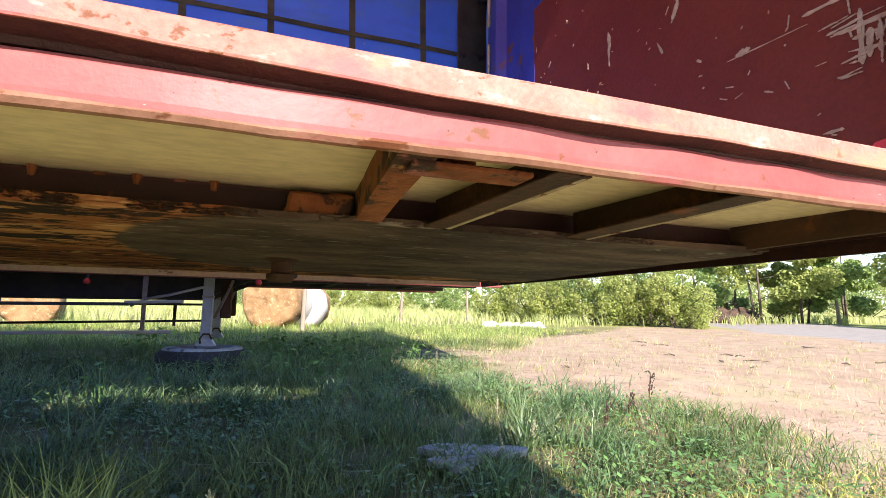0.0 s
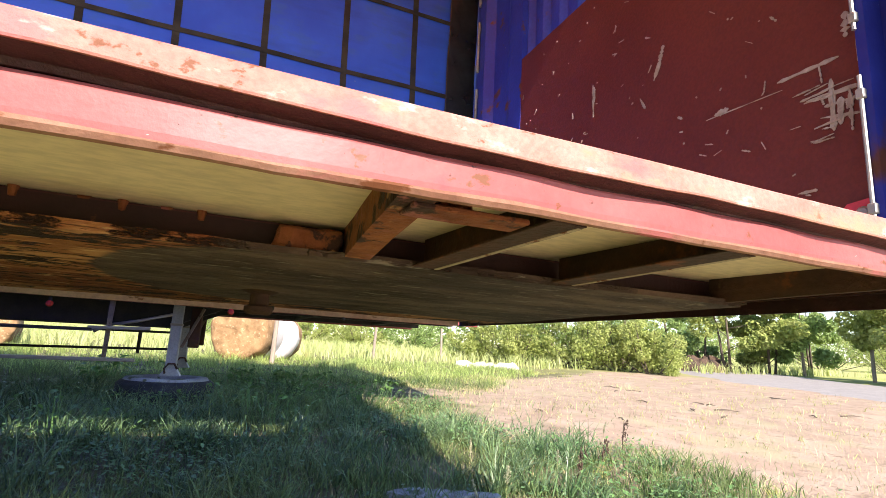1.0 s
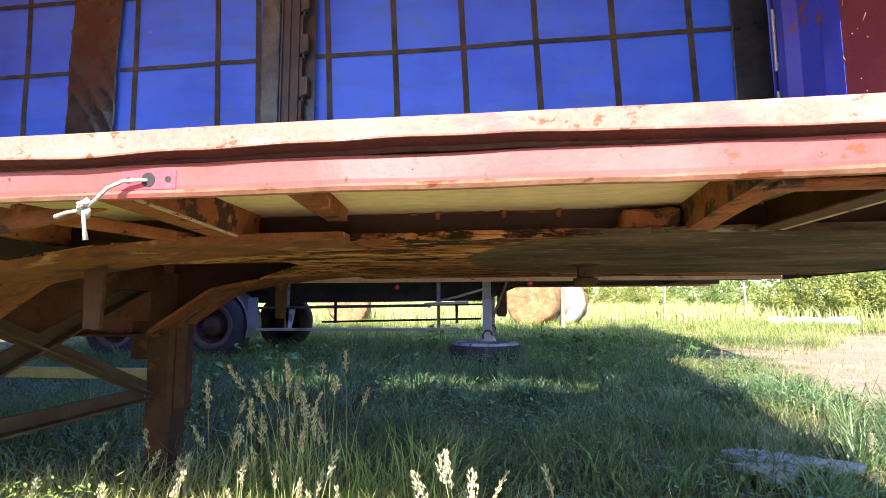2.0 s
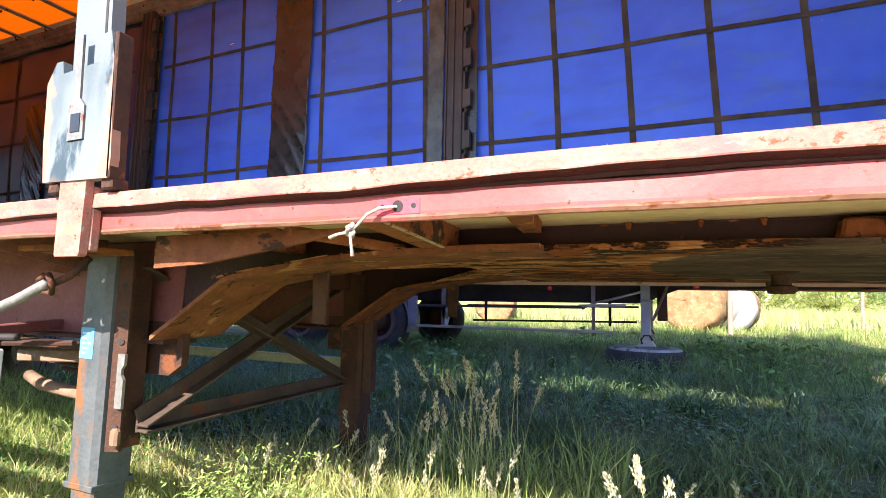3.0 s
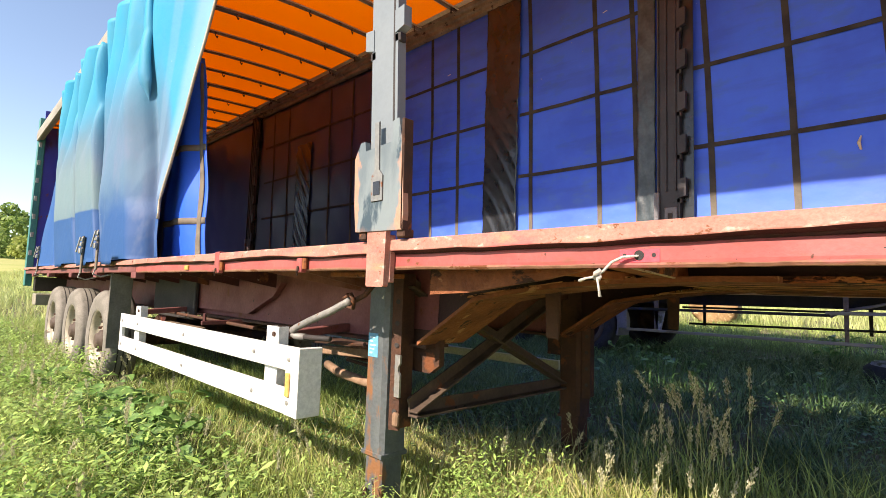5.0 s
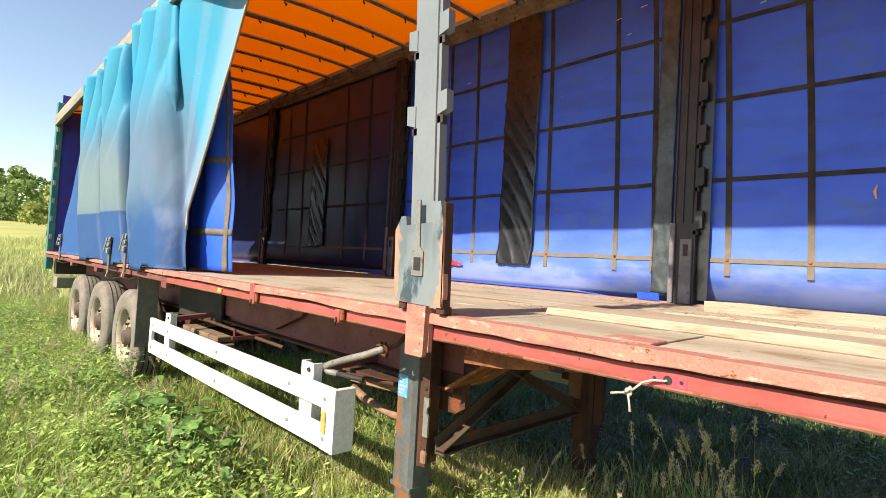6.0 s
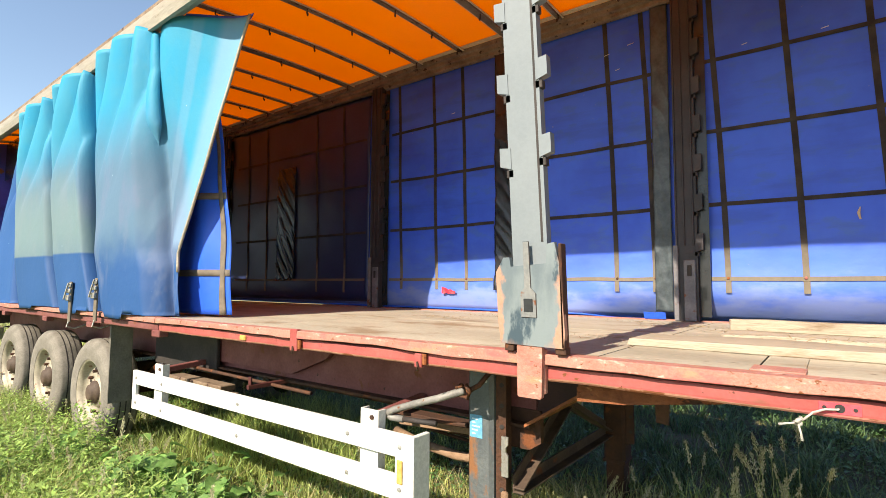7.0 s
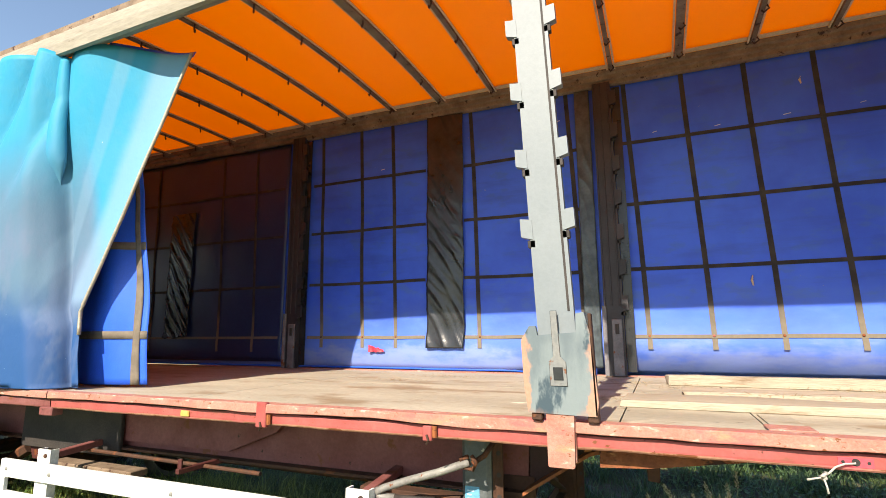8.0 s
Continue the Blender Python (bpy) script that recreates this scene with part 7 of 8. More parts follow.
def tree(x, y, h, spread, seed, material, label, stems=1, leaf=0.11, n=5200, low=0.28):
    rng = np.random.default_rng(seed)
    z0 = float(ground_z(x, y)) - 0.05
    t = thing("tree", label, "tree", "trees round the yard")
    bm = B()
    tips = []
    for s in range(stems):
        a = rng.uniform(0, 6.28)
        off = 0.35 * (stems > 1)
        bx, by = x + off * math.cos(a) * rng.uniform(0.3, 1), y + off * math.sin(a) * rng.uniform(0.3, 1)
        lx, ly = spread * 0.35 * math.cos(a), spread * 0.35 * math.sin(a)
        r0 = 0.019 * h / stems ** 0.6
        tube(bm, [(bx, by, z0), (bx + lx * 0.2, by + ly * 0.2, z0 + h * 0.3), (bx + lx * 0.55, by + ly * 0.55, z0 + h * 0.6), (bx + lx * 0.8, by + ly * 0.8, z0 + h * 0.92)],
             [r0, r0 * 0.75, r0 * 0.45, r0 * 0.12], 8)
        for k in range(14 if stems == 1 else 8):
            f = rng.uniform(0.14, 0.8)
            b = rng.uniform(0, 6.28)
            px, py, pz = bx + lx * f * 0.8, by + ly * f * 0.8, z0 + h * f
            L = spread * rng.uniform(0.55, 1.0) * (1.05 - 0.6 * f)
            e = (px + L * math.cos(b), py + L * math.sin(b), pz + L * rng.uniform(-0.05, 0.55))
            tube(bm, [(px, py, pz), ((px + e[0]) / 2, (py + e[1]) / 2, (pz + e[2]) / 2 + 0.06 * L), e], [r0 * 0.32, r0 * 0.2, r0 * 0.06], 6)
            tips.append(e)
            tips.append(((px + 2 * e[0]) / 3, (py + 2 * e[1]) / 3, (pz + 2 * e[2]) / 3))
        tips.append((bx + lx * 0.8, by + ly * 0.8, z0 + h * 0.9))
    part("trunk", bm, "bark", t, "", True)
    tips = np.array(tips) + rng.normal(0, 0.12, (len(tips), 3)) * spread * 0.5
    tips = tips[tips[:, 2] > z0 + h * low]
    rad = rng.uniform(0.12, 0.30, len(tips)) * spread
    v, f = leaves(tips, rad, n, leaf, rng)
    mesh_of(v, f, "crown", material, t)


def bush(x, y, h, w, seed, material, label, leaf=0.042, n=15000):
    rng = np.random.default_rng(seed)
    z0 = float(ground_z(x, y))
    t = thing("bush", label, "bush", "bushes round the yard")
    bm = B()
    cs = []
    for k in range(20):
        a, r = rng.uniform(0, 6.28), w * rng.uniform(0.05, 0.95)
        top = (x + r * math.cos(a), y + r * math.sin(a), z0 + h * rng.uniform(0.35, 1.12) * (1 - 0.35 * r / w))
        tube(bm, [(x + 0.2 * r * math.cos(a), y + 0.2 * r * math.sin(a), z0 - 0.05), (x + 0.7 * r * math.cos(a), y + 0.7 * r * math.sin(a), z0 + 0.5 * (top[2] - z0)), top], [0.03, 0.02, 0.008], 5)
        for q in (0.35, 0.65, 0.98):
            cs.append((x + r * q ** 0.4 * math.cos(a), y + r * q ** 0.4 * math.sin(a), z0 + (top[2] - z0) * q))
    part("stem", bm, "bark", t)
    cs = np.array(cs) + rng.normal(0, 0.1, (len(cs), 3))
    v, f = leaves(cs, rng.uniform(0.07, 0.24, len(cs)) * min(w, h), n, leaf, rng)
    mesh_of(v, f, "foliage", material, t)


def polar(az, d, o=(1.03, 0.05)):
    return o[0] + d * math.cos(radians(az)), o[1] + d * math.sin(radians(az))


for i, (az, d, h, w, m) in enumerate(((63, 23, 2.3, 1.7, "leafA"), (59, 22, 2.6, 1.9, "leafA"), (55, 23, 3.1, 2.1, "leafB"), (51.5, 21.5, 2.8, 2.0, "leafA"),
                                      (48, 21, 2.6, 1.9, "leafA"), (45, 20.5, 2.3, 1.6, "leafA"), (76, 34, 2.6, 2.4, "leafA"), (70, 33, 2.2, 2.2, "leafB"), (82, 36, 2.4, 2.2, "leafA"), (93, 38, 2.6, 2.4, "leafB"), (41, 52, 5.0, 5.0, "leafB"), (36, 50, 4.4, 5.0, "leafA"), (31, 52, 4.8, 5.0, "leafB"), (26, 48, 4.2, 4.6, "leafA"), (20, 50, 4.6, 5.0, "leafB"), (14, 50, 4.4, 5.0, "leafA"))):
    bush(*polar(az, d), h * 1.05, w * 1.15, 20 + i, m, "leafy green bush at the edge of the meadow" if m == "leafA" else "dense dark green bush beside the meadow")
for i, (az, d, h, s, m, st, low) in enumerate(((40.5, 30, 5.2, 2.6, "leafB", 2, 0.22), (38, 28, 5.4, 2.4, "leafA", 2, 0.30), (35, 29, 5.0, 2.2, "leafA", 2, 0.35), (31.5, 30, 4.6, 1.8, "leafB", 2, 0.45),
                                               (26.0, 26, 4.3, 2.6, "leafA", 1, 0.24), (20.8, 24, 4.2, 2.6, "leafB", 1, 0.22), (16.5, 23, 4.0, 2.4, "leafA", 1, 0.22), (12, 25, 4.2, 2.4, "leafB", 1, 0.22),
                                               (43.5, 42, 6.5, 2.4, "leafB", 1, 0.15), (47, 44, 7.0, 2.2, "leafB", 1, 0.15), (6, 26, 4.4, 2.5, "leafA", 1, 0.22))):
    tree(*polar(az, d), h, s, 60 + i, m, "broad young tree with two pale stems" if st > 1 else "small leafy tree with low spreading crown", st, 0.085, 13000, 0.12 if st > 1 else 0.08)
tree(-52, 5.5, 4.5, 2.6, 90, "leafA", "single round tree in the open field", 1, 0.2, 2500, 0.2)


def far_woods():
    rng = np.random.default_rng(7)
    for a0, a1, k, near, far, lo, hi, rise, n, size in ((135, 205, 170, 120, 160, 9, 14, (0.12, 0.22, 0.22), 100000, 0.42),
                                                        (-20, 120, 200, 150, 190, 6, 10, (0.2, 0.27, 0.2), 40000, 0.55)):
        cs, rs = [], []
        for az in np.linspace(a0, a1, k):
            x, y = polar(az, rng.uniform(near, far))
            z = float(ground_z(x, y))
            h = rng.uniform(lo, hi)
            for q in range(4):
                cs.append((x + rng.normal(0, 2), y + rng.normal(0, 2), z + h * (rise[0] + rise[1] * q)))
                rs.append(rng.uniform(1.6, 3.2) * (1.15 - rise[2] * q * 0.7))
        v, f = leaves(cs, rs, n, size, rng)
        soup("far_woods", v, f, "leafB", "distant belt of green woods", "woods")


far_woods()


# ---- grass ----
def bare(x, y):
    """Share of bare soil in the yard and on the unseen patch added for bounce light."""
    e = x - 2.9 - 0.18 * np.maximum(5.0 - y, 0) - np.maximum(y - 8.1, 0) * 1.45 + 0.8 * np.sin(0.9 * y + 0.6 * x) + 0.5 * np.sin(2.3 * x - 1.7 * y)
    t = np.clip((e - 0.0) / 1.6, 0, 1)
    k = np.clip((0.35 - y + 0.25 * np.sin(2.1 * x)) / 0.5, 0, 1) * np.clip((x + 0.2 + 0.6 * np.sin(1.3 * y)) / 0.8, 0, 1) * np.clip((y + 6.0 + np.sin(1.1 * x)) / 1.5, 0, 1)
    return np.maximum(t * t * (3 - 2 * t) * (x + 0.5 * y < 23), k)


def blades(name, x, y, length, width, lean, material, label, rng, base=0.0):
    n = len(x)
    z = ground_z(x, y) - 0.01 + base
    a, la = rng.uniform(0, 6.283, n), rng.uniform(0, 6.283, n)
    wx, wy = np.cos(a) * width / 2, np.sin(a) * width / 2
    dx, dy = np.cos(la) * lean * length, np.sin(la) * lean * length
    P = np.empty((n, 5, 3), np.float32)
    P[:, 0] = np.stack([x - wx, y - wy, z], -1)
    P[:, 1] = np.stack([x + wx, y + wy, z], -1)
    P[:, 2] = np.stack([x - 0.8 * wx + 0.3 * dx, y - 0.8 * wy + 0.3 * dy, z + 0.55 * length], -1)
    P[:, 3] = np.stack([x + 0.8 * wx + 0.3 * dx, y + 0.8 * wy + 0.3 * dy, z + 0.55 * length], -1)
    P[:, 4] = np.stack([x + dx, y + dy, z + length * np.sqrt(np.clip(1 - 0.5 * lean ** 2, 0.3, 1))], -1)
    i = (np.arange(n) * 5)[:, None]
    F = np.stack([i + np.array([0, 1, 3]), i + np.array([0, 3, 2]), i + np.array([2, 3, 4])], 1).reshape(-1, 3)
    return soup(name, P.reshape(-1, 3), F, material, label, "grass")


def meadow():
    rng = np.random.default_rng(3)

    def field(n, x0, x1, y0, y1, keep=1.0, clump=0.55):
        """Blade places, part of them drawn together into tufts."""
        x, y = rng.uniform(x0, x1, n), rng.uniform(y0, y1, n)
        k = max(8, n // 45)
        cx, cy = rng.uniform(x0, x1, k), rng.uniform(y0, y1, k)
        c, m = rng.integers(0, k, n), rng.uniform(0, 1, n) < clump
        r = rng.uniform(0.02, 0.085, k)[c]
        x, y = np.where(m, cx[c] + r * rng.normal(size=n), x), np.where(m, cy[c] + r * rng.normal(size=n), y)
        tyre_gap = np.exp(-(((x - 0.62) / 0.6) ** 2 + ((y - 5.7) / 0.55) ** 2))
        m = rng.uniform(0, 1, n) > np.maximum(keep * bare(x, y), 0.93 * tyre_gap)
        # ragged outer border
        w = np.minimum(np.minimum(x - x0, x1 - x), np.minimum(y - y0, y1 - y)) + 0.5 * np.sin(1.7 * x + 0.9 * y) + 0.3 * np.sin(4.1 * x - 3.3 * y)
        m &= rng.uniform(0, 1, n) < np.clip(w / 1.0 + 0.45, 0.05, 1)
        return x[m], y[m]

    def patchy(x, y, s=1.6):
        return 0.5 + 0.25 * np.sin(s * x + 1.1 * np.sin(s * 0.7 * y)) + 0.25 * np.sin(s * 1.3 * y + 2 + np.sin(s * 0.8 * x))

    # lawn beneath and beside the trailer; up to y 2.0 it takes the sunlit-toned copy
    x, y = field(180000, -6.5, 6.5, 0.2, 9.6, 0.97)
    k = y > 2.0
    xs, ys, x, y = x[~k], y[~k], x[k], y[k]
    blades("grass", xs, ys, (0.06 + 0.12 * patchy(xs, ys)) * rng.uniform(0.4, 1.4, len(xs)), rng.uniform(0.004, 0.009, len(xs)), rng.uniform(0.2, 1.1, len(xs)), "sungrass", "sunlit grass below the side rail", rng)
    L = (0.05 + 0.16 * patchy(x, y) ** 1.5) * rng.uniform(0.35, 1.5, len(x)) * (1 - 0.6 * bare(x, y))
    blades("grass", x, y, L, rng.uniform(0.004, 0.009, len(x)), rng.uniform(0.2, 1.15, len(x)), "grass", "green grass under the trailer, darkened for its shade", rng)
    x, y = field(140000, -13, 0.6, -4.0, 2.4, 0.97)
    L = (0.12 + 0.22 * patchy(x, y)) * rng.uniform(0.5, 1.4, len(x))
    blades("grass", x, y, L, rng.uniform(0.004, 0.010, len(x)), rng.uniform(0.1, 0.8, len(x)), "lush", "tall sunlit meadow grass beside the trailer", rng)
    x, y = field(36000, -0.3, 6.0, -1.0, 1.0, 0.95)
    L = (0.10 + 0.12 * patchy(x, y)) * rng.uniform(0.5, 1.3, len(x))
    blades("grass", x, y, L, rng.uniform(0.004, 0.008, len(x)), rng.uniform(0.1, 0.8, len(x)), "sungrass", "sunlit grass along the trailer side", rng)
    x, y = field(40000, -16, 3.0, -11.0, -3.2, 0.97)
    blades("grass", x, y, rng.uniform(0.12, 0.36, len(x)), rng.uniform(0.008, 0.016, len(x)), rng.uniform(0.2, 0.9, len(x)), "lush", "open meadow grass before the trailer", rng)
    x, y = field(42000, -12, 9, 8.8, 16, 0.98)
    L = (0.08 + 0.18 * patchy(x, y)) * rng.uniform(0.5, 1.4, len(x))
    blades("grass", x, y, L, rng.uniform(0.006, 0.013, len(x)), rng.uniform(0.2, 1.0, len(x)), "lush", "meadow grass behind the trailers", rng)
    x, y = field(50000, -30, 30, 15, 42, 0.98)
    blades("grass", x, y, 0.45 * rng.uniform(0.5, 1.3, len(x)), rng.uniform(0.02, 0.04, len(x)), rng.uniform(0.1, 0.7, len(x)), "grassfar", "pale tall grass of the far meadow", rng)
    x, y = field(60000, -45, -11, -14, 9, 0.0)
    blades("grass", x, y, 0.36 * rng.uniform(0.5, 1.3, len(x)), rng.uniform(0.015, 0.03, len(x)), rng.uniform(0.1, 0.7, len(x)), "grassfar", "pale tall grass of the open field", rng)
    # low small-leaved weeds between the blades
    n = 110000
    x, y = rng.uniform(-6, 6, n), rng.uniform(0.3, 7.5, n)
    k = patchy(x, y, 2.3) > rng.uniform(0.25, 0.95, n)
    k &= rng.uniform(0, 1, n) > bare(x, y)
    x, y = x[k], y[k]
    n = len(x)
    z = ground_z(x, y) + rng.uniform(0.02, 0.14, n)
    a, s = rng.uniform(0, 6.283, n), rng.uniform(0.010, 0.024, n)
    d = np.stack([np.cos(a), np.sin(a), rng.uniform(-0.4, 0.6, n)], -1) * s[:, None]
    w = np.stack([-np.sin(a), np.cos(a), rng.uniform(-0.3, 0.3, n)], -1) * (0.55 * s)[:, None]
    p = np.stack([x, y, z], -1)
    soup("small_weeds", np.stack([p - d, p + w, p + d, p - w], 1).reshape(-1, 3), np.arange(4 * n).reshape(n, 4), "broad", "small-leaved weeds between the grass", "weeds")
    # leafy undergrowth of the sunlit strip beside the trailer
    n = 150000
    x, y = rng.uniform(-12, 0.5, n), rng.uniform(-4.5, 0.75, n)
    k = (patchy(x, y, 2.9) > rng.uniform(0.05, 0.8, n)) & (x + 1.2 * rng.uniform(0, 1, n) ** 2 < 0.2) & (y - 2.0 * rng.uniform(0, 1, n) ** 2 > -4.2)
    x, y = x[k], y[k]
    n = len(x)
    z = ground_z(x, y) + rng.uniform(0.04, 0.13, n) + 0.20 * patchy(x, y, 2.0) * rng.uniform(0.2, 1, n)
    a, s = rng.uniform(0, 6.283, n), rng.uniform(0.008, 0.024, n)
    d = np.stack([np.cos(a), np.sin(a), rng.uniform(-0.5, 0.8, n)], -1) * s[:, None]
    w = np.stack([-np.sin(a), np.cos(a), rng.uniform(-0.4, 0.4, n)], -1) * (0.5 * s)[:, None]
    p = np.stack([x, y, z], -1)
    soup("small_weeds", np.stack([p - d, p + w, p + d, p - w], 1).reshape(-1, 3), np.arange(4 * n).reshape(n, 4), "sunweed", "tangled small-leaved weeds in the sunlit grass", "weeds")
    n = 34000
    x, y = rng.uniform(-10, -0.9, n), rng.uniform(-2.6, 0.6, n)
    k = patchy(x, y, 3.7) > rng.uniform(0.3, 1.0, n)
    x, y = x[k], y[k]
    n = len(x)
    z = ground_z(x, y) + rng.uniform(0.05, 0.30, n)
    a, s = rng.uniform(0, 6.283, n), rng.uniform(0.016, 0.042, n)
    d = np.stack([np.cos(a), np.sin(a), rng.uniform(-0.5, 0.7, n)], -1) * s[:, None]
    w = np.stack([-np.sin(a), np.cos(a), rng.uniform(-0.4, 0.4, n)], -1) * (0.42 * s)[:, None]
    p = np.stack([x, y, z], -1)
    soup("small_weeds", np.stack([p - d, p + w + 0.2 * d, p + d, p - w + 0.2 * d], 1).reshape(-1, 3), np.arange(4 * n).reshape(n, 4), "sunweed", "pale nettle-like weeds in the sunlit grass", "weeds")
    # bushy clumps standing out of the sunlit grass
    k = 330
    cx, cy, ch, cr = rng.uniform(-10, -1.0, k), rng.uniform(-2.3, 0.45, k), rng.uniform(0.20, 0.50, k), rng.uniform(0.07, 0.2, k)
    for q, (bx, by, bh) in enumerate(((-0.58, 0.95, 0.42), (-0.38, 1.12, 0.46), (-0.72, 1.22, 0.40), (-0.85, 0.70, 0.30), (-0.20, 0.95, 0.36), (-0.5, 0.7, 0.28), (-1.2, 0.75, 0.30), (0.1, 0.85, 0.26))):
        cx[q], cy[q], ch[q], cr[q] = bx, by, bh, 0.11
    c = np.concatenate([rng.integers(0, k, 120000), rng.integers(0, 8, 5000)])
    n = len(c)
    q = rng.uniform(0, 1, n)
    x, y = cx[c] + cr[c] * rng.normal(size=n) * (0.5 + 0.3 * q), cy[c] + cr[c] * rng.normal(size=n) * (0.5 + 0.3 * q)
    z = ground_z(x, y) + ch[c] * q
    a, s = rng.uniform(0, 6.283, n), rng.uniform(0.010, 0.030, n) * (1.3 - 0.5 * q) * np.where(c < 8, 0.55, 1.0)
    d = np.stack([np.cos(a), np.sin(a), rng.uniform(-0.5, 0.8, n)], -1) * s[:, None]
    w = np.stack([-np.sin(a), np.cos(a), rng.uniform(-0.4, 0.4, n)], -1) * (0.38 * s)[:, None]
    p = np.stack([x, y, z], -1)
    soup("small_weeds", np.stack([p - d, p + w + 0.2 * d, p + d, p - w + 0.2 * d], 1).reshape(-1, 3), np.arange(4 * n).reshape(n, 4), "sunweed", "bushy weeds standing out of sunlit grass", "weeds")
    x, y = field(16000, -12, -0.9, -2.6, 0.7, 0.3, 0.8)
    blades("dry_grass", x, y, rng.uniform(0.15, 0.42, len(x)), rng.uniform(0.003, 0.006, len(x)), rng.uniform(0.2, 1.1, len(x)), "drygrass", "pale straw stalks in the sunlit grass", rng)
    x, y = field(6500, -2.6, 1.6, 0.7, 2.0, 0.3, 0.7)
    blades("dry_grass", x, y, rng.uniform(0.10, 0.34, len(x)), rng.uniform(0.003, 0.006, len(x)), rng.uniform(0.2, 1.0, len(x)), "drygrass", "pale straw stalks beneath the side rail", rng)
    # long blades growing along the near side
    x, y = field(6000, -1.9, 1.1, 0.95, 1.95, 0.0, 0.85)
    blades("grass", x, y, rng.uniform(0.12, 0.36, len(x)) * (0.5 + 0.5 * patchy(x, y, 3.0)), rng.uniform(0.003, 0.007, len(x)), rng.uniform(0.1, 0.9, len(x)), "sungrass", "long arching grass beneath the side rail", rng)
    # broad arching tufts in the shade
    k = 620
    cx, cy = rng.uniform(-4.5, 4.2, k), rng.uniform(2.2, 7.4, k)
    c = np.repeat(np.arange(k), 42)
    x, y = cx[c] + 0.05 * rng.normal(size=len(c)), cy[c] + 0.05 * rng.normal(size=len(c))
    big = rng.uniform(0.12, 0.34, k)[c]
    m = (rng.uniform(0, 1, len(c)) > bare(x, y)) & (np.hypot((x - 0.62) / 0.6, (y - 5.7) / 0.55) > 0.9)
    x, y, big = x[m], y[m], big[m]
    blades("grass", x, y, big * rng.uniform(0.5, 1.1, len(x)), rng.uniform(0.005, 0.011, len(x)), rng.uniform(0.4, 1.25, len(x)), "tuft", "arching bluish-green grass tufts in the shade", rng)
    # scattered green tufts over the yard
    x, y = field(26000, 3.0, 14.0, 0.5, 14, 0.86, 0.96)
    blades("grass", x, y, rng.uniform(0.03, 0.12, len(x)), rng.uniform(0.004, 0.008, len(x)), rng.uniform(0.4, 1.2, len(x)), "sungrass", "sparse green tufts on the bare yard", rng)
    # thin dry tufts at the edge of the bare soil
    n = 110000
    x, y = rng.uniform(1.4, 10.0, n), rng.uniform(0.3, 11, n)
    b = bare(x, y)
    m = rng.uniform(0, 1, n) < (0.50 * np.exp(-((b - 0.4) / 0.35) ** 2) + 0.025)
    x, y = x[m], y[m]
    blades("dry_grass", x, y, rng.uniform(0.03, 0.13, len(x)), rng.uniform(0.003, 0.006, len(x)), rng.uniform(0.4, 1.2, len(x)), "drygrass", "thin dry grass at the edge of bare soil", rng)


# paler copies of grass and weeds, sunlight put into their colour
M["sungrass"] = mat("sunlit_toned_grass_blades", (0.38, 0.4, 0.105), (0.54, 0.525, 0.19), 1.2, 0.5, bump=0, through=0.4, random_tone=0.6, island=True,
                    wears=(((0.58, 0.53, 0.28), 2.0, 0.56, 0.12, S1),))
# bluish tuft tone: shade put into the colour
M["tuft"] = mat("bluish_shade_toned_grass", (0.085, 0.17, 0.07), (0.22, 0.315, 0.135), 1.3, 0.35, bump=0, through=0.35, random_tone=0.55, island=True)
M["lush"] = mat("sunlit_toned_lush_blades", (0.26, 0.37, 0.09), (0.42, 0.49, 0.16), 1.2, 0.5, bump=0, through=0.4, random_tone=0.6, island=True,
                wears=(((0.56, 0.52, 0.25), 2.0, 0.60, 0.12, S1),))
M["sunweed"] = mat("sunlit_toned_weed_leaves", (0.23, 0.385, 0.085), (0.4, 0.52, 0.16), 2.5, 0.5, bump=0, through=0.35, random_tone=0.55, island=True)
M["grassfar"] = mat("pale_meadow_grass", (0.42, 0.5, 0.17), (0.54, 0.57, 0.25), 0.4, 0.6, bump=0, through=0.35, random_tone=0.35, island=True,
                    wears=(((0.44, 0.42, 0.18), 0.5, 0.55, 0.15, S1),))
meadow()


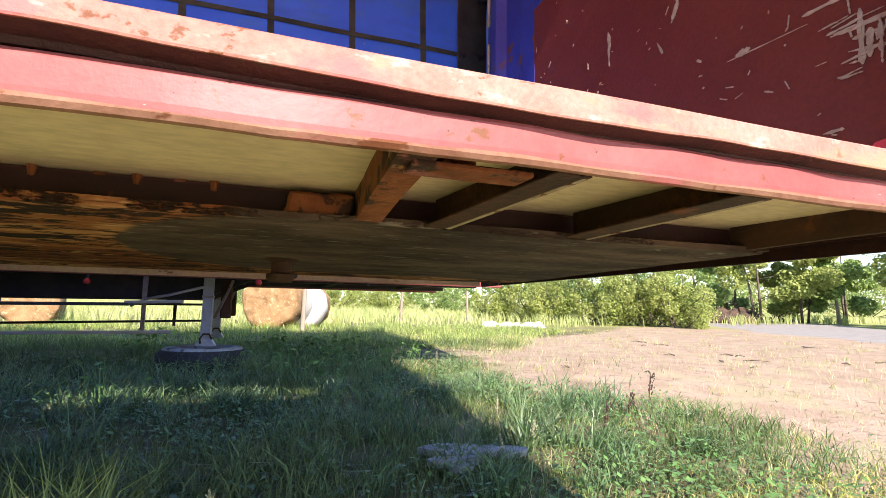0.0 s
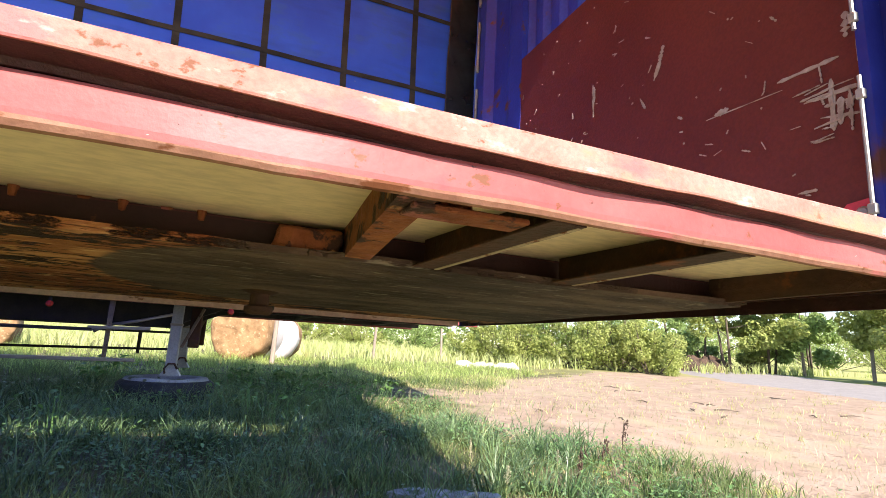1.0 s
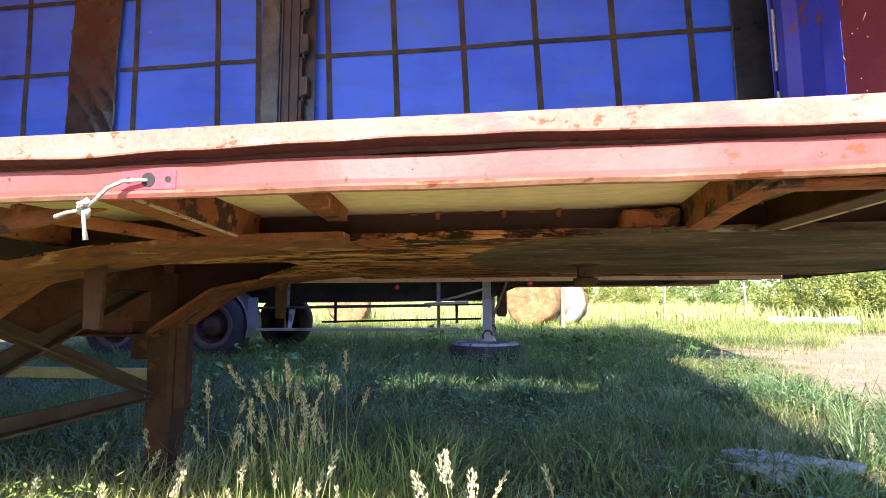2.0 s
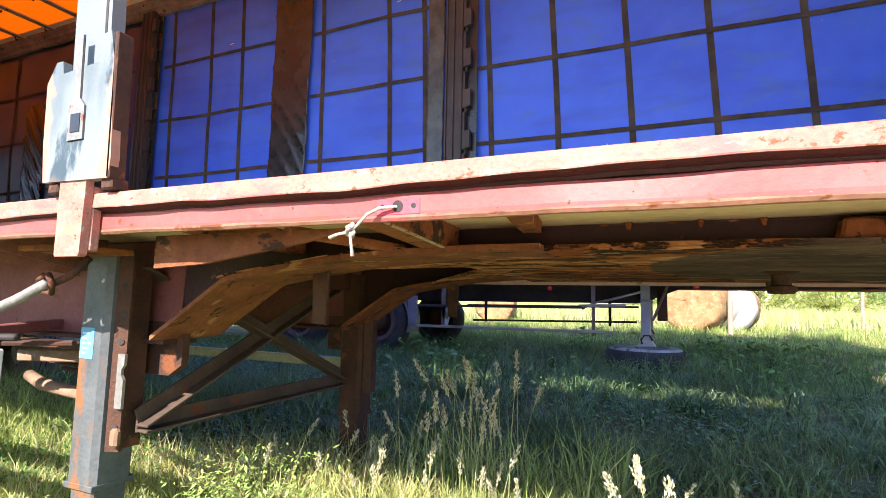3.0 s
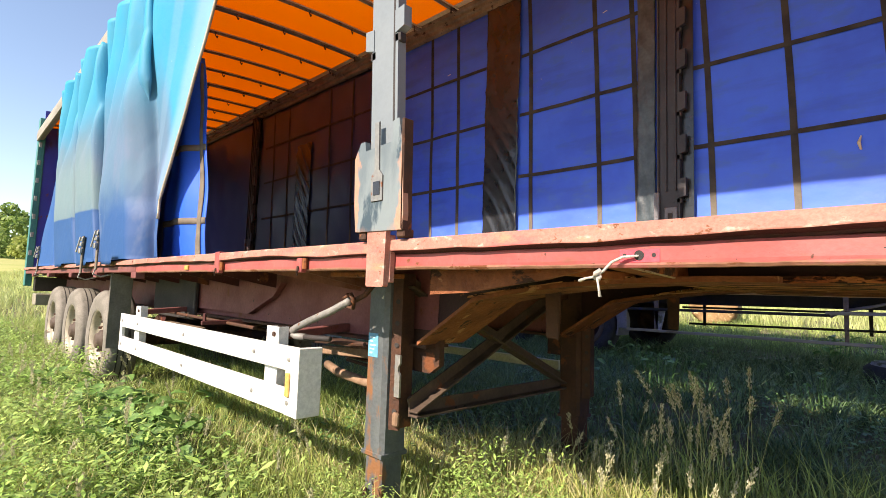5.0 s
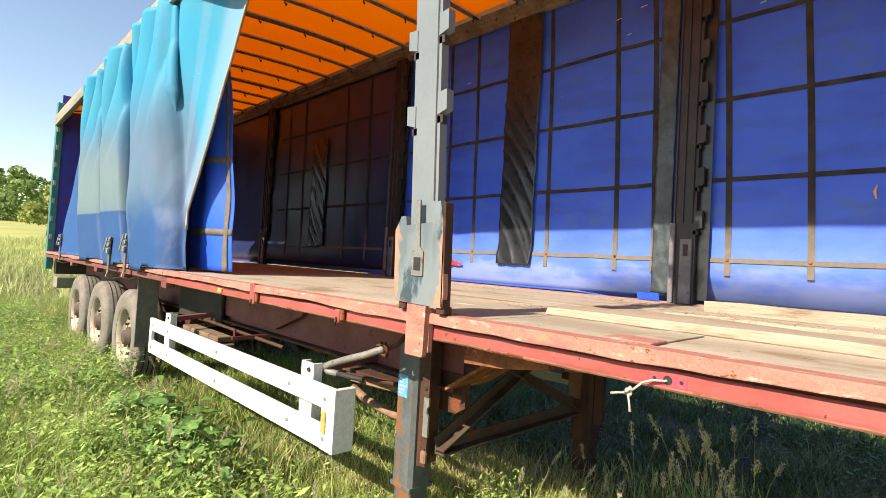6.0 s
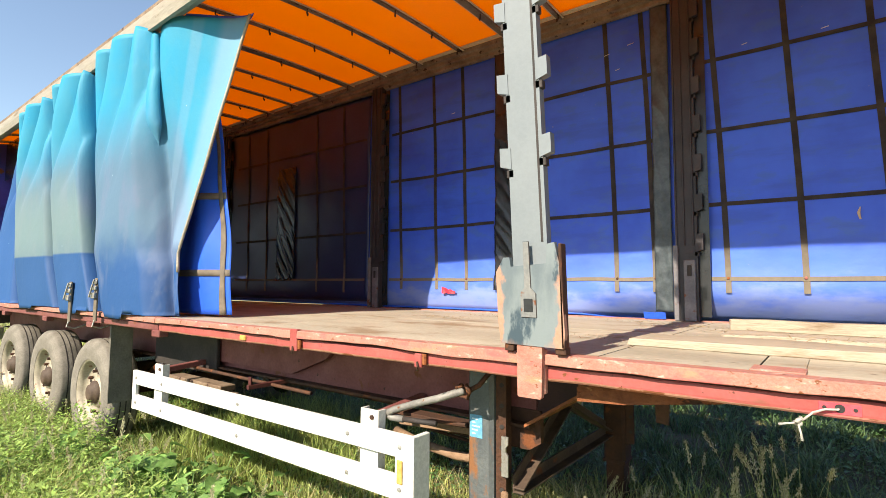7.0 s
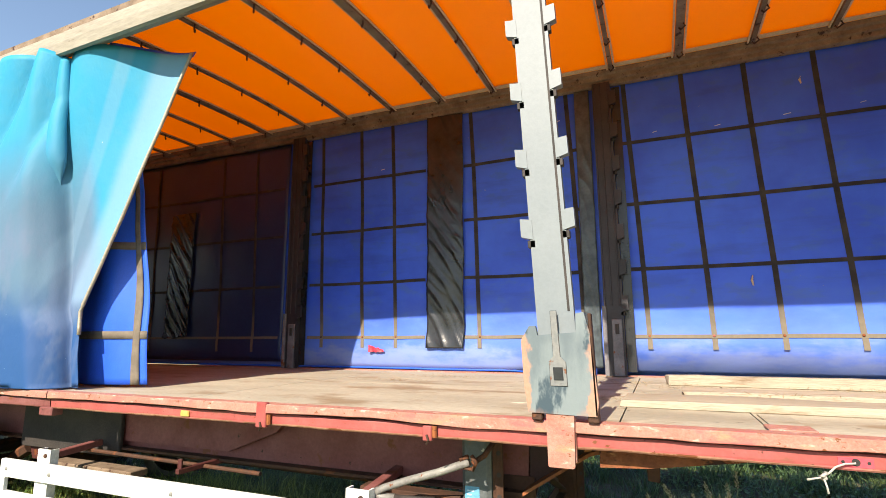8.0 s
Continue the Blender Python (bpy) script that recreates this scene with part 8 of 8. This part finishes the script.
def seed_stalks():
    """Tall flowering grass: thin arching stems, each with a few dense tufts of spikelets."""
    rng = np.random.default_rng(12)
    V, F, SV, SF = [], [], [], []
    spots = []
    for cx, cy, sx, sy, n in ((-0.02, 1.78, 0.15, 0.13, 34), (0.16, 1.55, 0.10, 0.10, 7), (-0.45, 1.75, 0.20, 0.15, 10), (0.775, 1.02, 0.03, 0.04, 4), (0.70, 1.35, 0.08, 0.10, 4), (0.95, 1.55, 0.10, 0.10, 3),
                              (-0.9, 1.45, 0.25, 0.15, 8), (-2.6, 0.0, 1.6, 0.5, 60), (-7, -0.8, 2.5, 1.2, 260),
                              (-4.0, -0.4, 1.0, 0.6, 70), (3.4, 3.2, 0.8, 1.0, 16)):
        for k in range(n):
            spots.append((rng.normal(cx, sx), rng.normal(cy, sy), cy))
    for x, y, cy in spots:
        h = rng.uniform(0.45, 0.78) if cy == 1.78 else rng.uniform(0.55, 0.64) if cy == 1.02 else rng.uniform(0.28, 0.52)
        if x > 2:
            h *= 0.6
        z = float(ground_z(x, y))
        a, l = rng.uniform(0, 6.28), rng.uniform(0.02, 0.20) * h / 0.7
        way = np.array([math.cos(a), math.sin(a), 0])
        pts = [np.array([x, y, z - 0.02]) + way * l * t ** 2.2 + np.array([0, 0, (h + 0.02) * (t - 0.12 * l / h * t ** 4)]) for t in (0, 0.3, 0.55, 0.78, 0.92, 1.0)]
        for i, (p, q) in enumerate(zip(pts, pts[1:])):
            w0, w1 = 0.0019 - 0.00028 * i, 0.0019 - 0.00028 * (i + 1)
            for b in (0.0, 1.57):
                d = np.array([math.cos(b), math.sin(b), 0])
                k = len(V)
                V += [p - d * w0, p + d * w0, q + d * w1, q - d * w1]
                F.append((k, k + 1, k + 2, k + 3))
        top, up = pts[-1], pts[-1] - pts[-3]
        up /= np.linalg.norm(up)
        hl, fat = rng.uniform(0.06, 0.12), rng.uniform(0.008, 0.016)
        lobes = rng.uniform(0, 6.28)
        for j in range(int(1500 * hl)):
            f = rng.uniform(0, 1)
            b = rng.uniform(0, 6.28)
            rad = fat * math.sin(3.1416 * (0.12 + 0.8 * f)) ** 0.7 * (0.25 + 1.05 * abs(math.sin(11 * f + lobes)) ** 1.5) * rng.uniform(0.3, 1.15)
            p = top - up * hl * f + np.array([math.cos(b), math.sin(b), 0]) * rad
            out = up * 1.3 + np.array([math.cos(b), math.sin(b), 0]) * rng.uniform(0.1, 0.7)
            out /= np.linalg.norm(out)
            s, t = rng.uniform(0.0035, 0.006), rng.normal(size=3)
            side = np.cross(out, t)
            side /= np.linalg.norm(side) + 1e-6
            k = len(SV)
            SV += [p - out * s, p + side * s * 0.42, p + out * s * 1.3, p - side * s * 0.42]
            SF.append((k, k + 1, k + 2, k + 3))
    soup("grass_stalks", V, F, "stalk", "tall thin flowering grass stalks", "grass")
    soup("seed_heads", SV, SF, "seed", "pale tufted grass seed heads", "grass")


M["stalk"] = mat("green_grass_stalks", (0.32, 0.36, 0.14), (0.46, 0.45, 0.21), 3, 0.6, bump=0, through=0.25)
seed_stalks()


def leaf_shape(k):
    """One folded, lobed leaf along +x, one unit long."""
    rnd = random.Random(40 + k)
    bm = B()
    n = 7
    rim = []
    for sd in (1, -1):
        row = []
        for i in range(n + 1):
            t = i / n
            w = 0.36 * math.sin(3.1416 * min(1, t * 0.9 + 0.1)) ** 0.8 * (1 - 0.45 * t) * (1 + 0.25 * ((i % 2) - 0.5)) * rnd.uniform(0.9, 1.1) if i < n else 0.0
            row.append(bm.verts.new((t + 0.06 * (i % 2), sd * w, 0.35 * w - 0.30 * t * t + 0.03 * rnd.uniform(-1, 1))))
        rim.append(row)
    spine = [bm.verts.new((i / n, 0, -0.30 * (i / n) ** 2)) for i in range(n + 1)]
    for row in rim:
        for i in range(n):
            bm.faces.new((spine[i], spine[i + 1], row[i + 1], row[i]))
    bmesh.ops.remove_doubles(bm, verts=bm.verts, dist=1e-4)
    bmesh.ops.recalc_face_normals(bm, faces=bm.faces)
    me = bpy.data.meshes.new("leaf")
    bm.to_mesh(me)
    bm.free()
    me.polygons.foreach_set("use_smooth", [True] * len(me.polygons))
    me.materials.append(M["leaf"])
    return me


M["leaf"] = mat("broad_weed_leaf", (0.10, 0.22, 0.05), (0.21, 0.36, 0.10), 3, 0.42, bump=0.2, fine=14, through=0.3, random_tone=0.3)


def weeds():
    rng = np.random.default_rng(5)
    shapes = [leaf_shape(k) for k in range(3)]
    # broad-leaved weed clump before the side guard, and single plants
    for cx, cy, n, size, lab in ((-2.60, 0.28, 200, 0.13, "broad-leaved weed clump in sunlit grass"), (-3.25, 0.38, 150, 0.14, "broad-leaved weed clump in sunlit grass"), (-4.2, 0.15, 30, 0.10, "broad-leaved weed in sunlit grass"), (-1.9, 0.2, 24, 0.08, "small leafy weed in sunlit grass"),
                                 (2.0, 6.3, 26, 0.09, "leafy weed standing in shaded grass"), (1.45, 5.1, 70, 0.07, "leafy weed clump in shaded grass"), (2.55, 5.9, 70, 0.08, "leafy weed clump in shaded grass"), (1.4, 7.3, 60, 0.10, "dark leafy weed clump behind the tyre"), (1.95, 6.8, 60, 0.09, "leafy weed clump in shaded grass"), (-1.6, 5.3, 60, 0.08, "leafy weed clump in shaded grass"), (-1.2, 4.4, 60, 0.07, "leafy weed clump in shaded grass"), (-0.4, 8.6, 30, 0.12, "tall leafy weed standing behind the guard"), (1.6, 4.6, 20, 0.06, "leafy weed in shaded grass"), (0.1, 4.4, 20, 0.06, "leafy weed in shaded grass")):
        w = thing("weed", lab, "weed", "weeds in the grass")
        bm = B()
        sp = 0.30 if n > 50 else 0.16
        for k in range(n):
            x, y = cx + rng.normal(0, sp), cy + rng.normal(0, sp * 0.55)
            g = float(ground_z(x, y))
            z = g + rng.uniform(0.07, 0.34)
            a, L = rng.uniform(0, 360), size * rng.uniform(0.55, 1.25)
            lf = new("leaf", shapes[k % 3])
            lf.parent = w
            lf.matrix_basis = pose(x, y, z, rng.uniform(-30, 30), rng.uniform(-35, 25), a) @ Matrix.Scale(L, 4)
            p, q = Vector((x, y, z)), Vector((cx + (x - cx) * 0.7, cy + (y - cy) * 0.7, g - 0.02))
            s = Vector((0.002, 0.001, 0))
            bm.faces.new([bm.verts.new(c) for c in (p - s, p + s, q + 1.6 * s, q - 1.6 * s)])
        tagged(part("stem", bm, "broad", w), kind="stuff")
    # dark upright dock stalks at the edge of the yard
    for i, (x, y) in enumerate(((3.3, 2.9), (3.75, 3.2), (4.3, 3.6))):
        bm = B()
        z, h = float(ground_z(x, y)), rng.uniform(0.18, 0.30)
        tube(bm, [(x, y, z - 0.02), (x + 0.02, y, z + h * 0.6), (x + 0.05, y + 0.02, z + h)], [0.005, 0.005, 0.003], 5)
        for k in range(34):
            q = rng.uniform(0.4, 1.0)
            bmesh.ops.create_icosphere(bm, subdivisions=1, radius=1, matrix=Matrix.Translation((x + 0.05 * q + rng.normal(0, 0.012), y + rng.normal(0, 0.012), z + h * q)) @ Matrix.Diagonal((0.006, 0.005, rng.uniform(0.006, 0.014), 1)))
        tagged(part("dock_plant", bm, "soil"), "dry brown dock stalk at the yard edge", "plant", "dock stalks")


weeds()
